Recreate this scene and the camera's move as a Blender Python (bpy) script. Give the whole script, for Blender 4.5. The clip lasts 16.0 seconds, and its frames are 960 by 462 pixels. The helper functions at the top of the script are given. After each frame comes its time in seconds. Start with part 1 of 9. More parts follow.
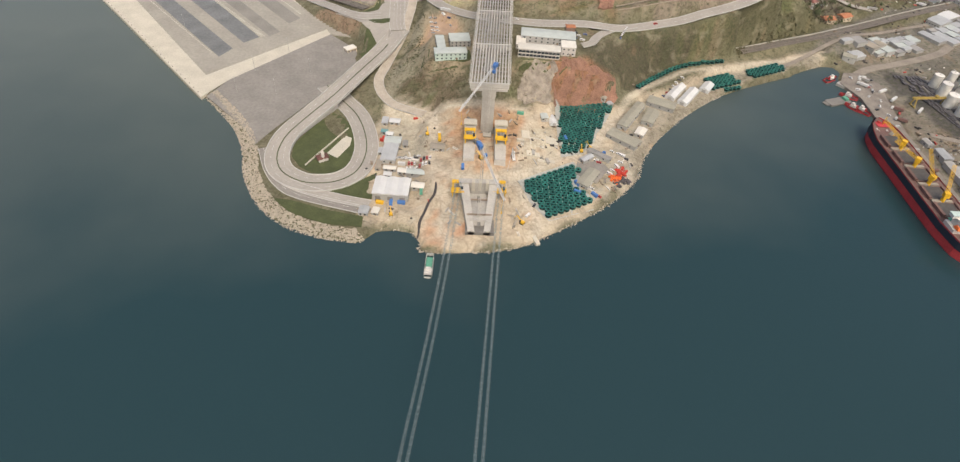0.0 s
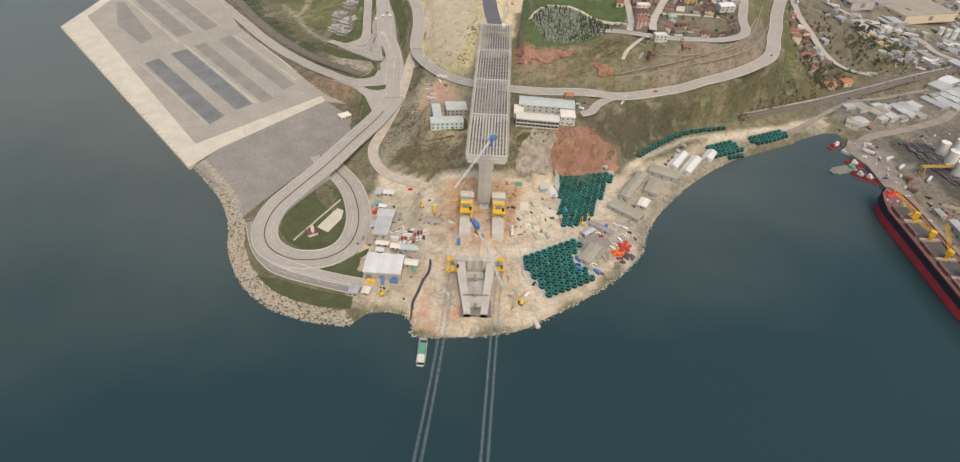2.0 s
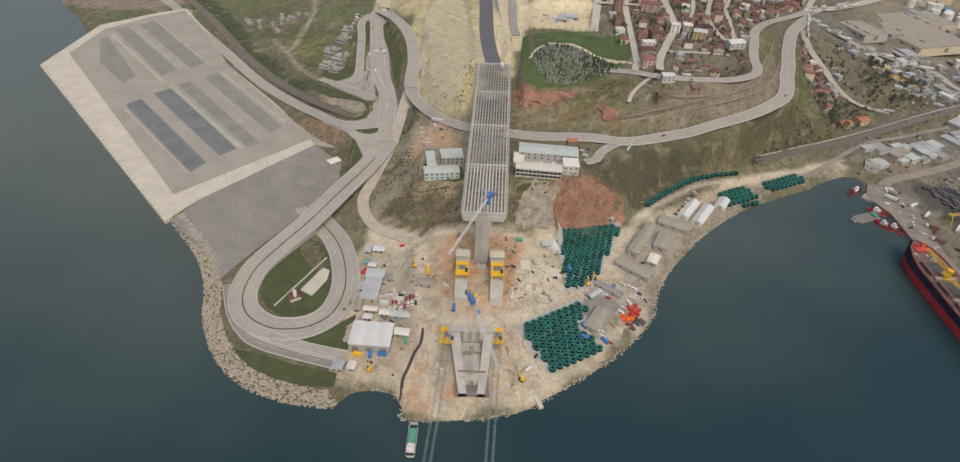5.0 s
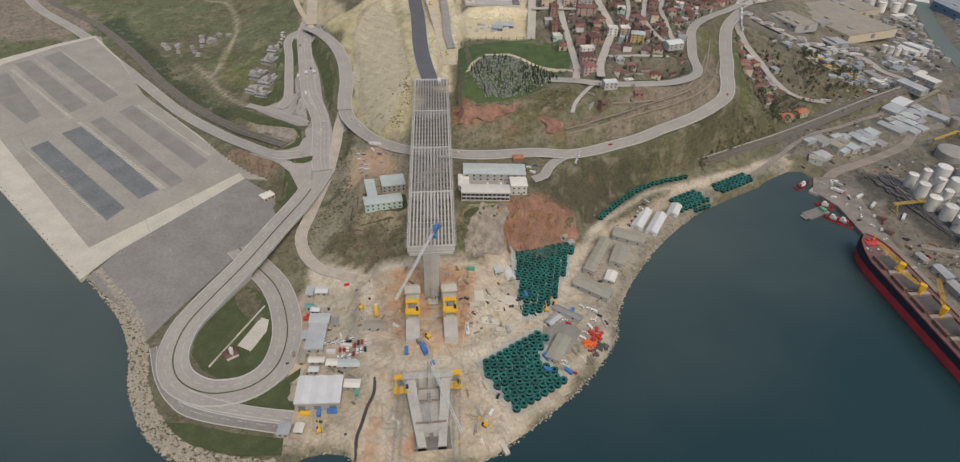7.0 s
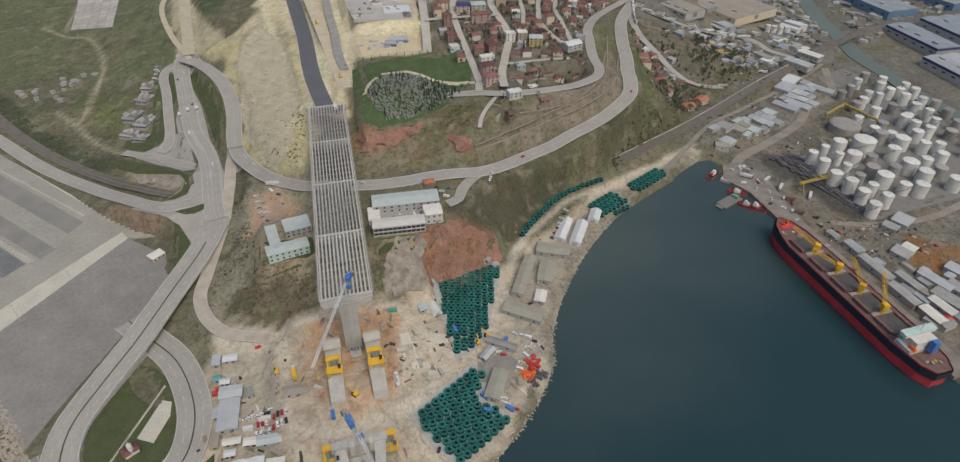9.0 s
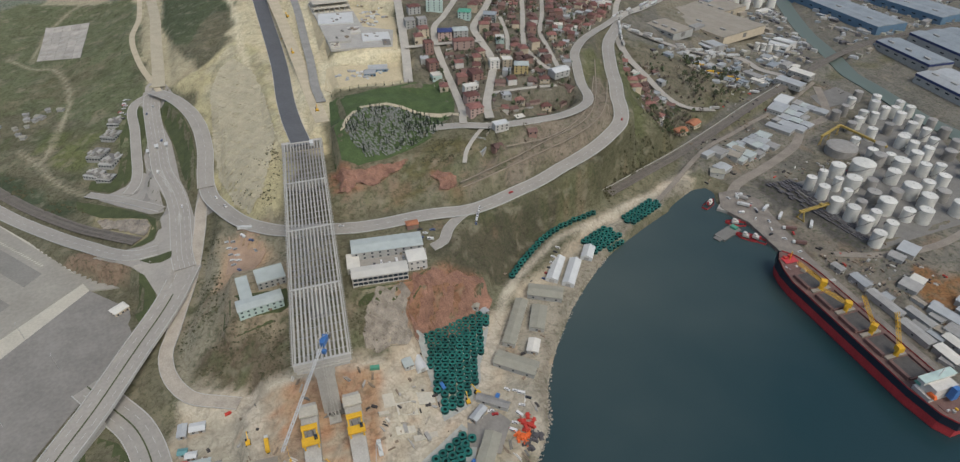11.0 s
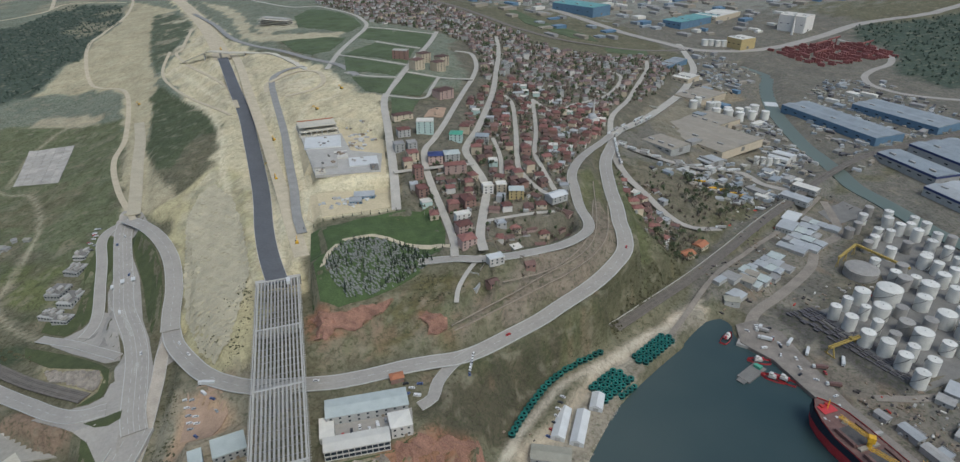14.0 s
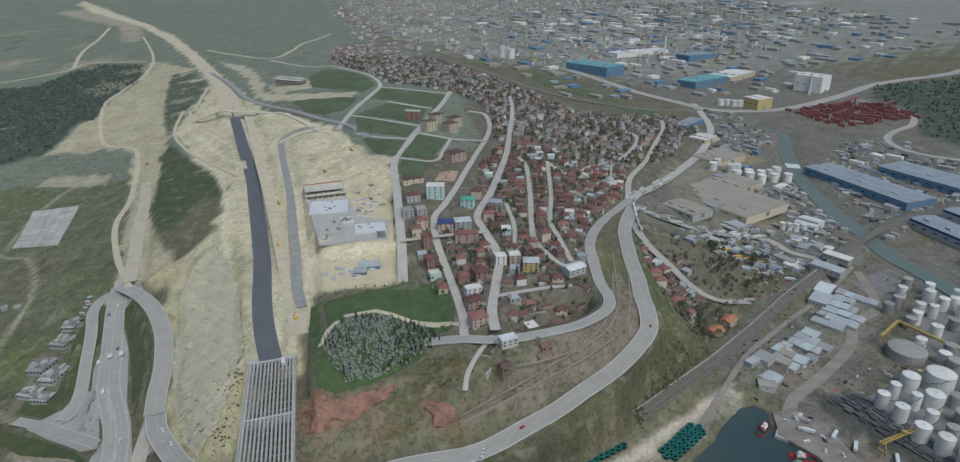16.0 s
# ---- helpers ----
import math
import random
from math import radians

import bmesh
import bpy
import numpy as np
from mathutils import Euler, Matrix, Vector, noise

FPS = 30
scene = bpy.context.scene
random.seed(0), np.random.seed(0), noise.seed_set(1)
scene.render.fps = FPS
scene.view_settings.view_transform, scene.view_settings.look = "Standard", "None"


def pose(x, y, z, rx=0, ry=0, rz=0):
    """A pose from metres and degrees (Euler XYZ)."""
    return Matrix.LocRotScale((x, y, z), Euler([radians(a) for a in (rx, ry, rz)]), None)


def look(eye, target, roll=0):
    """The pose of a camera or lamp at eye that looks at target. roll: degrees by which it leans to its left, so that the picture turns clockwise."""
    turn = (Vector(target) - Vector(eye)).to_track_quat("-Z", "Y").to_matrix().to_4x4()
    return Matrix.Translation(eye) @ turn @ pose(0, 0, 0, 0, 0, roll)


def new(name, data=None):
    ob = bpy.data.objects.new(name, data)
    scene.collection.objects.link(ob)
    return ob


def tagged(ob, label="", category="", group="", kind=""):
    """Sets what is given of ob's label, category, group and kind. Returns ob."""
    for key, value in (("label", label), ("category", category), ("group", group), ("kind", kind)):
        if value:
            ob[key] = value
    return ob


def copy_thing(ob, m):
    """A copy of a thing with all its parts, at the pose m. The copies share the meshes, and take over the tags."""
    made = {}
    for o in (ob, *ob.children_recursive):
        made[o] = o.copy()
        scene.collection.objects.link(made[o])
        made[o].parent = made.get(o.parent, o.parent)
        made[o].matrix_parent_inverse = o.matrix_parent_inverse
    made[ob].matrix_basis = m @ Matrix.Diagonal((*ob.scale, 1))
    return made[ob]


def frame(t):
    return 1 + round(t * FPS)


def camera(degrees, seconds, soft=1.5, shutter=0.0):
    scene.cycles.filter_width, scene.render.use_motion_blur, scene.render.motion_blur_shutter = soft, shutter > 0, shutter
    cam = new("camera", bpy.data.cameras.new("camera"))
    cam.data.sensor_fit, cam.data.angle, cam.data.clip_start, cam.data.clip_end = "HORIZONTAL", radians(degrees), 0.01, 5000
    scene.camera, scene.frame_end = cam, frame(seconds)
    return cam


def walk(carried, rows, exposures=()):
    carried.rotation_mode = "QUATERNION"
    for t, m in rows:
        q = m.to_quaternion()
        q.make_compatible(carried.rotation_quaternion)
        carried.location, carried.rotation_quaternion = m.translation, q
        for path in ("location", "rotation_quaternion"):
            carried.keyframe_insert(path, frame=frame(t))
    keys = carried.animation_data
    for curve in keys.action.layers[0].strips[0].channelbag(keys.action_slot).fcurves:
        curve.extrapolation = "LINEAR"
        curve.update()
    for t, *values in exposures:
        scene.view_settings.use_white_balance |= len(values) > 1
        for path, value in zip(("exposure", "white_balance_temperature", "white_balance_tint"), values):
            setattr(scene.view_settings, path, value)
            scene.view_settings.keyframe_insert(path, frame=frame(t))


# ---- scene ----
cam = camera(75.5, 16.0, 1.32)
PATH = [
    (0, (0.809, 5.358, 337.257), (0.888, 6.779, 335.853), 4.3),
    (0.5, (1.228, 13.839, 337.31), (1.308, 15.287, 335.933), 4.3),
    (1, (1.617, 22.322, 337.391), (1.696, 23.796, 336.042), 4.2),
    (1.5, (1.97, 30.805, 337.5), (2.048, 32.305, 336.18), 4.2),
    (2, (2.282, 39.309, 337.629), (2.36, 40.835, 336.339), 4.1),
    (2.5, (2.574, 47.834, 337.767), (2.648, 49.384, 336.507), 4.0),
    (3, (2.918, 56.418, 337.906), (2.995, 57.981, 336.661), 3.9),
    (3.5, (3.392, 65.092, 338.049), (3.464, 66.655, 336.803), 3.9),
    (4, (4.059, 73.895, 338.231), (4.127, 75.458, 336.984), 3.8),
    (6.3, (8.242, 114.998, 340.21), (8.368, 116.554, 338.961), 3.4),
    (6.5, (8.779, 118.603, 340.26), (8.931, 120.159, 339.012), 3.2),
    (7, (10.557, 127.685, 340.376), (10.782, 129.235, 339.132), 2.7),
    (7.5, (12.714, 136.787, 340.483), (13.007, 138.327, 339.242), 2.3),
    (8, (15.171, 145.889, 340.576), (15.537, 147.414, 339.336), 1.9),
    (8.5, (17.905, 155.0, 340.656), (18.35, 156.505, 339.417), 1.5),
    (9, (20.906, 164.174, 340.728), (21.375, 165.673, 339.489), 1.2),
    (11.3, (36.148, 206.66, 341.296), (36.666, 208.181, 340.104), 0.5),
    (11.5, (37.532, 210.4, 341.311), (38.056, 211.932, 340.137), 0.4),
    (12, (41.136, 219.884, 341.345), (41.674, 221.449, 340.221), 0.3),
    (12.5, (44.79, 229.375, 341.391), (45.34, 230.966, 340.31), 0.2),
    (13, (48.475, 238.89, 341.453), (49.03, 240.51, 340.42), 0.0),
    (13.5, (52.209, 248.439, 341.504), (52.772, 250.082, 340.511), -0.0),
    (14, (55.942, 258.042, 341.537), (56.514, 259.711, 340.593), -0.1),
    (14.5, (59.545, 267.614, 341.559), (60.117, 269.304, 340.655), -0.1),
    (15, (63.022, 277.196, 341.573), (63.591, 278.913, 340.718), -0.2),
    (15.5, (66.353, 286.756, 341.589), (66.917, 288.493, 340.774), -0.2),
    (16, (69.603, 296.332, 341.601), (70.159, 298.082, 340.81), -0.2),
]
EXPOSURES = [(0, 0.25, 7150, 10), (3.5, -0.01, 7000, 10), (9, -0.38, 6450, 7), (12.5, -0.39, 6100, 4), (16, -0.46, 5650, 2)]
walk(cam, [(t, look(eye, target, roll)) for t, eye, target, roll in PATH], EXPOSURES)

# ---------------------------------------------------------------- light
world = bpy.data.worlds.new("world")
scene.world = world
world.use_nodes = True
wn = world.node_tree.nodes
sky = wn.new("ShaderNodeTexSky")
sky.sky_type, sky.sun_disc = "NISHITA", False
SUN_EL, SUN_AZ = 56.0, 165.0
sky.sun_elevation, sky.sun_rotation = radians(SUN_EL), radians(SUN_AZ)
sky.air_density, sky.dust_density, sky.ozone_density = 1.0, 5.0, 1.0
wn["Background"].inputs["Strength"].default_value = 0.165
world.node_tree.links.new(sky.outputs[0], wn["Background"].inputs["Color"])
sun = new("sun", bpy.data.lights.new("sun", "SUN"))
sun.data.energy, sun.data.angle, sun.data.color = 1.05, radians(32), (1.0, 0.95, 0.88)
sun_way = Vector((math.sin(radians(SUN_AZ)) * math.cos(radians(SUN_EL)), math.cos(radians(SUN_AZ)) * math.cos(radians(SUN_EL)), math.sin(radians(SUN_EL))))
sun.matrix_world = look(sun_way * 900, (0, 0, 0))

# ---------------------------------------------------------------- materials
def mat(name, color, rough=0.8, var=0.25, size=3.0, bump=0.3, metal=0.0, tone=0.0, spec=0.4, random_tint=0.0, fine=9.0):
    """A surface with stains at size metres and grain at a fine fraction of it; random_tint varies whole objects."""
    m = bpy.data.materials.new(name)
    m.use_nodes = True
    nt = m.node_tree
    n, link = nt.nodes, nt.links.new
    b = n["Principled BSDF"]
    b.inputs["Roughness"].default_value, b.inputs["Metallic"].default_value = rough, metal
    b.inputs["Specular IOR Level"].default_value = spec
    geo = n.new("ShaderNodeNewGeometry")
    big, small = n.new("ShaderNodeTexNoise"), n.new("ShaderNodeTexNoise")
    big.inputs["Scale"].default_value, big.inputs["Detail"].default_value = 1.0 / size, 5.0
    small.inputs["Scale"].default_value, small.inputs["Detail"].default_value = fine / size, 4.0
    link(geo.outputs["Position"], big.inputs["Vector"])
    link(geo.outputs["Position"], small.inputs["Vector"])
    add = n.new("ShaderNodeMath")
    add.operation = "ADD"
    link(big.outputs[0], add.inputs[0])
    link(small.outputs[0], add.inputs[1])
    rng = n.new("ShaderNodeMapRange")
    rng.inputs[1].default_value, rng.inputs[2].default_value = 0.65, 1.35
    rng.inputs[3].default_value, rng.inputs[4].default_value = 1.0 - var, 1.0 + var
    link(add.outputs[0], rng.inputs[0])
    value = rng.outputs[0]
    if random_tint:
        info = n.new("ShaderNodeObjectInfo")
        r2 = n.new("ShaderNodeMapRange")
        r2.inputs[3].default_value, r2.inputs[4].default_value = 1.0 - random_tint, 1.0 + random_tint
        link(info.outputs["Random"], r2.inputs[0])
        mul = n.new("ShaderNodeMath")
        mul.operation = "MULTIPLY"
        link(value, mul.inputs[0])
        link(r2.outputs[0], mul.inputs[1])
        value = mul.outputs[0]
    mix = n.new("ShaderNodeVectorMath")
    mix.operation = "SCALE"
    mix.inputs[0].default_value = color
    link(value, mix.inputs["Scale"])
    link(mix.outputs[0], b.inputs["Base Color"])
    if bump:
        bm_ = n.new("ShaderNodeBump")
        bm_.inputs["Strength"].default_value, bm_.inputs["Distance"].default_value = bump, size * 0.04
        link(add.outputs[0], bm_.inputs["Height"])
        link(bm_.outputs[0], b.inputs["Normal"])
    return m


M = dict(
    concrete=mat("concrete", (0.40, 0.385, 0.35), 0.85, 0.18, 9, 0.2),
    concrete_dark=mat("concrete_dark", (0.19, 0.183, 0.168), 0.85, 0.2, 8, 0.2),
    concrete_pale=mat("concrete_pale", (0.50, 0.47, 0.39), 0.9, 0.16, 14, 0.2),
    road=mat("road", (0.335, 0.315, 0.28), 0.9, 0.13, 18, 0.15),
    asphalt=mat("asphalt", (0.235, 0.222, 0.20), 0.9, 0.18, 22, 0.15),
    asphalt_fresh=mat("asphalt_fresh", (0.112, 0.116, 0.124), 0.85, 0.15, 20, 0.15),
    apron=mat("apron", (0.315, 0.298, 0.255), 0.9, 0.16, 26, 0.15),
    dirt_road=mat("dirt_road", (0.48, 0.42, 0.305), 0.95, 0.2, 9, 0.3),
    kerb=mat("kerb", (0.46, 0.45, 0.42), 0.85, 0.15, 4, 0.2),
    paint=mat("paint", (0.50, 0.49, 0.455), 0.7, 0.2, 2, 0.0),
    grass=mat("grass", (0.068, 0.082, 0.034), 0.95, 0.3, 8, 0.4),
    grass_bright=mat("grass_bright", (0.066, 0.098, 0.036), 0.95, 0.34, 10, 0.4),
    field=mat("field", (0.085, 0.11, 0.055), 0.95, 0.3, 26, 0.3),
    sand=mat("sand", (0.53, 0.455, 0.30), 0.95, 0.18, 16, 0.4),
    red_earth=mat("red_earth", (0.255, 0.142, 0.10), 0.95, 0.45, 9, 0.5),
    orange_earth=mat("orange_earth", (0.38, 0.27, 0.19), 0.95, 0.25, 9, 0.4),
    rock_cut=mat("rock_cut", (0.27, 0.238, 0.195), 0.95, 0.5, 6, 0.9),
    rock=mat("rock", (0.36, 0.325, 0.265), 0.9, 0.3, 3, 0.4),
    ballast=mat("ballast", (0.165, 0.148, 0.126), 0.95, 0.25, 6, 0.4),
    rail=mat("rail", (0.12, 0.10, 0.09), 0.5, 0.2, 2, 0.0, metal=0.7),
    steel_white=mat("steel_white", (0.43, 0.42, 0.385), 0.6, 0.1, 5, 0.0),
    steel_grey=mat("steel_grey", (0.355, 0.345, 0.32), 0.6, 0.14, 4, 0.05),
    yellow=mat("yellow", (0.68, 0.40, 0.03), 0.5, 0.15, 2, 0.0),
    blue=mat("blue", (0.06, 0.17, 0.42), 0.5, 0.15, 2, 0.0),
    red=mat("red", (0.48, 0.05, 0.035), 0.55, 0.2, 3, 0.0),
    orange=mat("orange", (0.75, 0.16, 0.04), 0.6, 0.2, 2, 0.0),
    green_paint=mat("green_paint", (0.10, 0.32, 0.22), 0.55, 0.15, 2, 0.0),
    reel_green=mat("reel_green", (0.018, 0.115, 0.095), 0.5, 0.2, 1.2, 0.05, random_tint=0.25),
    reel_dark=mat("reel_dark", (0.010, 0.026, 0.026), 0.6, 0.25, 0.8, 0.2),
    roof_white=mat("roof_white", (0.56, 0.57, 0.56), 0.6, 0.1, 7, 0.05),
    roof_grey=mat("roof_grey", (0.36, 0.375, 0.38), 0.6, 0.14, 6, 0.05, random_tint=0.12),
    roof_pale=mat("roof_pale", (0.60, 0.58, 0.52), 0.7, 0.12, 6, 0.1, random_tint=0.1),
    roof_sage=mat("roof_sage", (0.42, 0.46, 0.44), 0.65, 0.12, 6, 0.05),
    roof_olive=mat("roof_olive", (0.30, 0.29, 0.235), 0.8, 0.15, 5, 0.1),
    roof_brown=mat("roof_brown", (0.30, 0.27, 0.22), 0.85, 0.15, 9, 0.1),
    tile_red=mat("tile_red", (0.185, 0.088, 0.075), 0.85, 0.28, 3, 0.3, random_tint=0.4),
    tile_dark=mat("tile_dark", (0.135, 0.082, 0.07), 0.85, 0.28, 3, 0.3, random_tint=0.35),
    # red dulled to grey: haze over the far roofs is painted in
    tile_worn=mat("tile_worn", (0.175, 0.128, 0.118), 0.85, 0.45, 14, 0.1),
    tile_orange=mat("tile_orange", (0.38, 0.16, 0.085), 0.85, 0.2, 3, 0.3),
    wall_white=mat("wall_white", (0.58, 0.56, 0.52), 0.85, 0.12, 4, 0.1, random_tint=0.18),
    wall_cream=mat("wall_cream", (0.50, 0.43, 0.32), 0.85, 0.14, 4, 0.1, random_tint=0.2),
    wall_pink=mat("wall_pink", (0.42, 0.31, 0.27), 0.85, 0.14, 4, 0.1, random_tint=0.2),
    wall_brick=mat("wall_brick", (0.26, 0.165, 0.135), 0.9, 0.2, 2, 0.2, random_tint=0.2),
    wall_yellow=mat("wall_yellow", (0.44, 0.35, 0.17), 0.85, 0.14, 4, 0.1),
    wall_mint=mat("wall_mint", (0.45, 0.56, 0.52), 0.85, 0.1, 4, 0.1),
    wall_grey=mat("wall_grey", (0.36, 0.36, 0.34), 0.85, 0.15, 4, 0.1, random_tint=0.15),
    wall_blue=mat("wall_blue", (0.12, 0.20, 0.285), 0.6, 0.15, 9, 0.05),
    wall_navy=mat("wall_navy", (0.04, 0.055, 0.15), 0.6, 0.15, 9, 0.05),
    roof_blue_grey=mat("roof_blue_grey", (0.25, 0.28, 0.30), 0.7, 0.2, 14, 0.05),
    roof_teal=mat("roof_teal", (0.14, 0.30, 0.30), 0.6, 0.15, 9, 0.05),
    glass=mat("glass", (0.03, 0.04, 0.05), 0.12, 0.1, 2, 0.0, spec=0.6),
    tank_white=mat("tank_white", (0.62, 0.61, 0.56), 0.5, 0.16, 6, 0.05, random_tint=0.1),
    tank_grey=mat("tank_grey", (0.30, 0.285, 0.26), 0.55, 0.18, 6, 0.05, random_tint=0.2),
    hull_red=mat("hull_red", (0.46, 0.05, 0.055), 0.5, 0.22, 9, 0.05),
    hull_dark=mat("hull_dark", (0.025, 0.03, 0.045), 0.5, 0.2, 9, 0.05),
    deck_brown=mat("deck_brown", (0.16, 0.095, 0.082), 0.8, 0.3, 5, 0.1),
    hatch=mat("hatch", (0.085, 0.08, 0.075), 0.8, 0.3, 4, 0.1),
    red_far=mat("red_far", (0.25, 0.095, 0.085), 0.6, 0.25, 9, 0.0),
    asphalt_wet=mat("asphalt_wet", (0.165, 0.172, 0.170), 0.65, 0.25, 18, 0.05),
    paving_grey=mat("paving_grey", (0.232, 0.224, 0.20), 0.88, 0.16, 16, 0.15),
    sheet=mat("sheet", (0.36, 0.37, 0.34), 0.8, 0.2, 3, 0.1),
    steel_dark=mat("steel_dark", (0.095, 0.09, 0.095), 0.7, 0.3, 5, 0.2),
    roof_dusty=mat("roof_dusty", (0.29, 0.285, 0.27), 0.8, 0.2, 5, 0.1, random_tint=0.15),
    yellow_dull=mat("yellow_dull", (0.38, 0.28, 0.08), 0.7, 0.25, 3, 0.0),
    dust_road=mat("dust_road", (0.25, 0.222, 0.185), 0.95, 0.25, 12, 0.3),
    yard_dust=mat("yard_dust", (0.415, 0.37, 0.305), 0.95, 0.22, 9, 0.3),
    quay_dusty=mat("quay_dusty", (0.215, 0.192, 0.165), 0.92, 0.38, 7, 0.25),
    ramp_earth=mat("ramp_earth", (0.43, 0.385, 0.285), 0.95, 0.16, 14, 0.3),
    bench_earth=mat("bench_earth", (0.29, 0.245, 0.19), 0.95, 0.25, 5, 0.3),
    gravel=mat("gravel", (0.27, 0.265, 0.25), 0.95, 0.22, 9, 0.3),
    # woods lightened: distance haze is mixed into this colour
    wood_hazed=mat("wood_hazed", (0.058, 0.078, 0.060), 0.95, 0.3, 40, 0.0),
    street=mat("street", (0.42, 0.395, 0.345), 0.92, 0.16, 9, 0.2),
    sand_slope=mat("sand_slope", (0.44, 0.40, 0.285), 0.95, 0.2, 11, 0.5),
    slab_stained=mat("slab_stained", (0.40, 0.375, 0.33), 0.9, 0.28, 11, 0.2, random_tint=0.1),
    coal=mat("coal", (0.055, 0.05, 0.05), 0.9, 0.3, 6, 0.4),
    rubber=mat("rubber", (0.02, 0.02, 0.02), 0.8, 0.2, 1, 0.0),
    bark=mat("bark", (0.10, 0.08, 0.06), 0.95, 0.2, 0.6, 0.4),
    leaf=mat("leaf", (0.066, 0.084, 0.042), 0.9, 0.35, 2.5, 0.0, random_tint=0.3),
    leaf_dark=mat("leaf_dark", (0.030, 0.044, 0.028), 0.9, 0.3, 2.0, 0.0, random_tint=0.25),
    twig=mat("twig", (0.105, 0.088, 0.068), 0.95, 0.3, 2.0, 0.0, random_tint=0.3),
    scrub=mat("scrub", (0.085, 0.082, 0.045), 0.95, 0.4, 3.0, 0.0),
    stone_white=mat("stone_white", (0.225, 0.23, 0.215), 0.8, 0.3, 1.5, 0.1),
    timber=mat("timber", (0.24, 0.19, 0.14), 0.9, 0.25, 2, 0.2),
    mesh_walk=mat("mesh_walk", (0.17, 0.21, 0.21), 0.7, 0.1, 3, 0.0),
)
CAR_PAINT = [mat("car_paint", c, 0.3, 0.08, 1.5, 0.0, spec=0.6) for c in ((0.66, 0.66, 0.65), (0.60, 0.60, 0.60), (0.32, 0.33, 0.34), (0.03, 0.03, 0.035), (0.38, 0.03, 0.03), (0.07, 0.10, 0.22))]


def water_material(name, color, sheen_pale, rough):
    m = bpy.data.materials.new(name)
    m.use_nodes = True
    n, link = m.node_tree.nodes, m.node_tree.links.new
    b = n["Principled BSDF"]
    b.inputs["Roughness"].default_value, b.inputs["IOR"].default_value = rough, 1.33
    geo = n.new("ShaderNodeNewGeometry")
    patch_, wave, ripple = n.new("ShaderNodeTexNoise"), n.new("ShaderNodeTexNoise"), n.new("ShaderNodeTexNoise")
    for node, s, d in ((patch_, 0.006, 3.0), (wave, 0.05, 4.0), (ripple, 0.45, 3.0)):
        node.inputs["Scale"].default_value, node.inputs["Detail"].default_value = s, d
        link(geo.outputs["Position"], node.inputs["Vector"])
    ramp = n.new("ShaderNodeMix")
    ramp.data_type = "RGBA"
    ramp.inputs[6].default_value, ramp.inputs[7].default_value = (*color, 1), (*sheen_pale, 1)
    # painted sky sheen and haze: paler towards the north-west shore, in uneven drifts
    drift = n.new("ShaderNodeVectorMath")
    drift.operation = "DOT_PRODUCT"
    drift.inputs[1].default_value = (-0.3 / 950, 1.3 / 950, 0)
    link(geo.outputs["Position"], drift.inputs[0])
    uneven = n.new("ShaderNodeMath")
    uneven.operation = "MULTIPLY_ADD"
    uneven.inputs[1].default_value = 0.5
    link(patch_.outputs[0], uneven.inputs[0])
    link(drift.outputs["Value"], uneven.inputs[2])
    sheen = n.new("ShaderNodeMapRange")
    sheen.inputs[1].default_value, sheen.inputs[2].default_value = 0.63, 1.25
    link(uneven.outputs[0], sheen.inputs[0])
    link(sheen.outputs[0], ramp.inputs[0])
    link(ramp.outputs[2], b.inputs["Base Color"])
    add = n.new("ShaderNodeMath")
    add.operation = "ADD"
    link(wave.outputs[0], add.inputs[0])
    link(ripple.outputs[0], add.inputs[1])
    bp = n.new("ShaderNodeBump")
    bp.inputs["Strength"].default_value, bp.inputs["Distance"].default_value = 0.25, 0.4
    link(add.outputs[0], bp.inputs["Height"])
    link(bp.outputs[0], b.inputs["Normal"])
    return m


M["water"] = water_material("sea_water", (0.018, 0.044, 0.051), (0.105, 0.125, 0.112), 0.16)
M["canal"] = water_material("canal_water", (0.12, 0.155, 0.135), (0.13, 0.16, 0.14), 0.5)


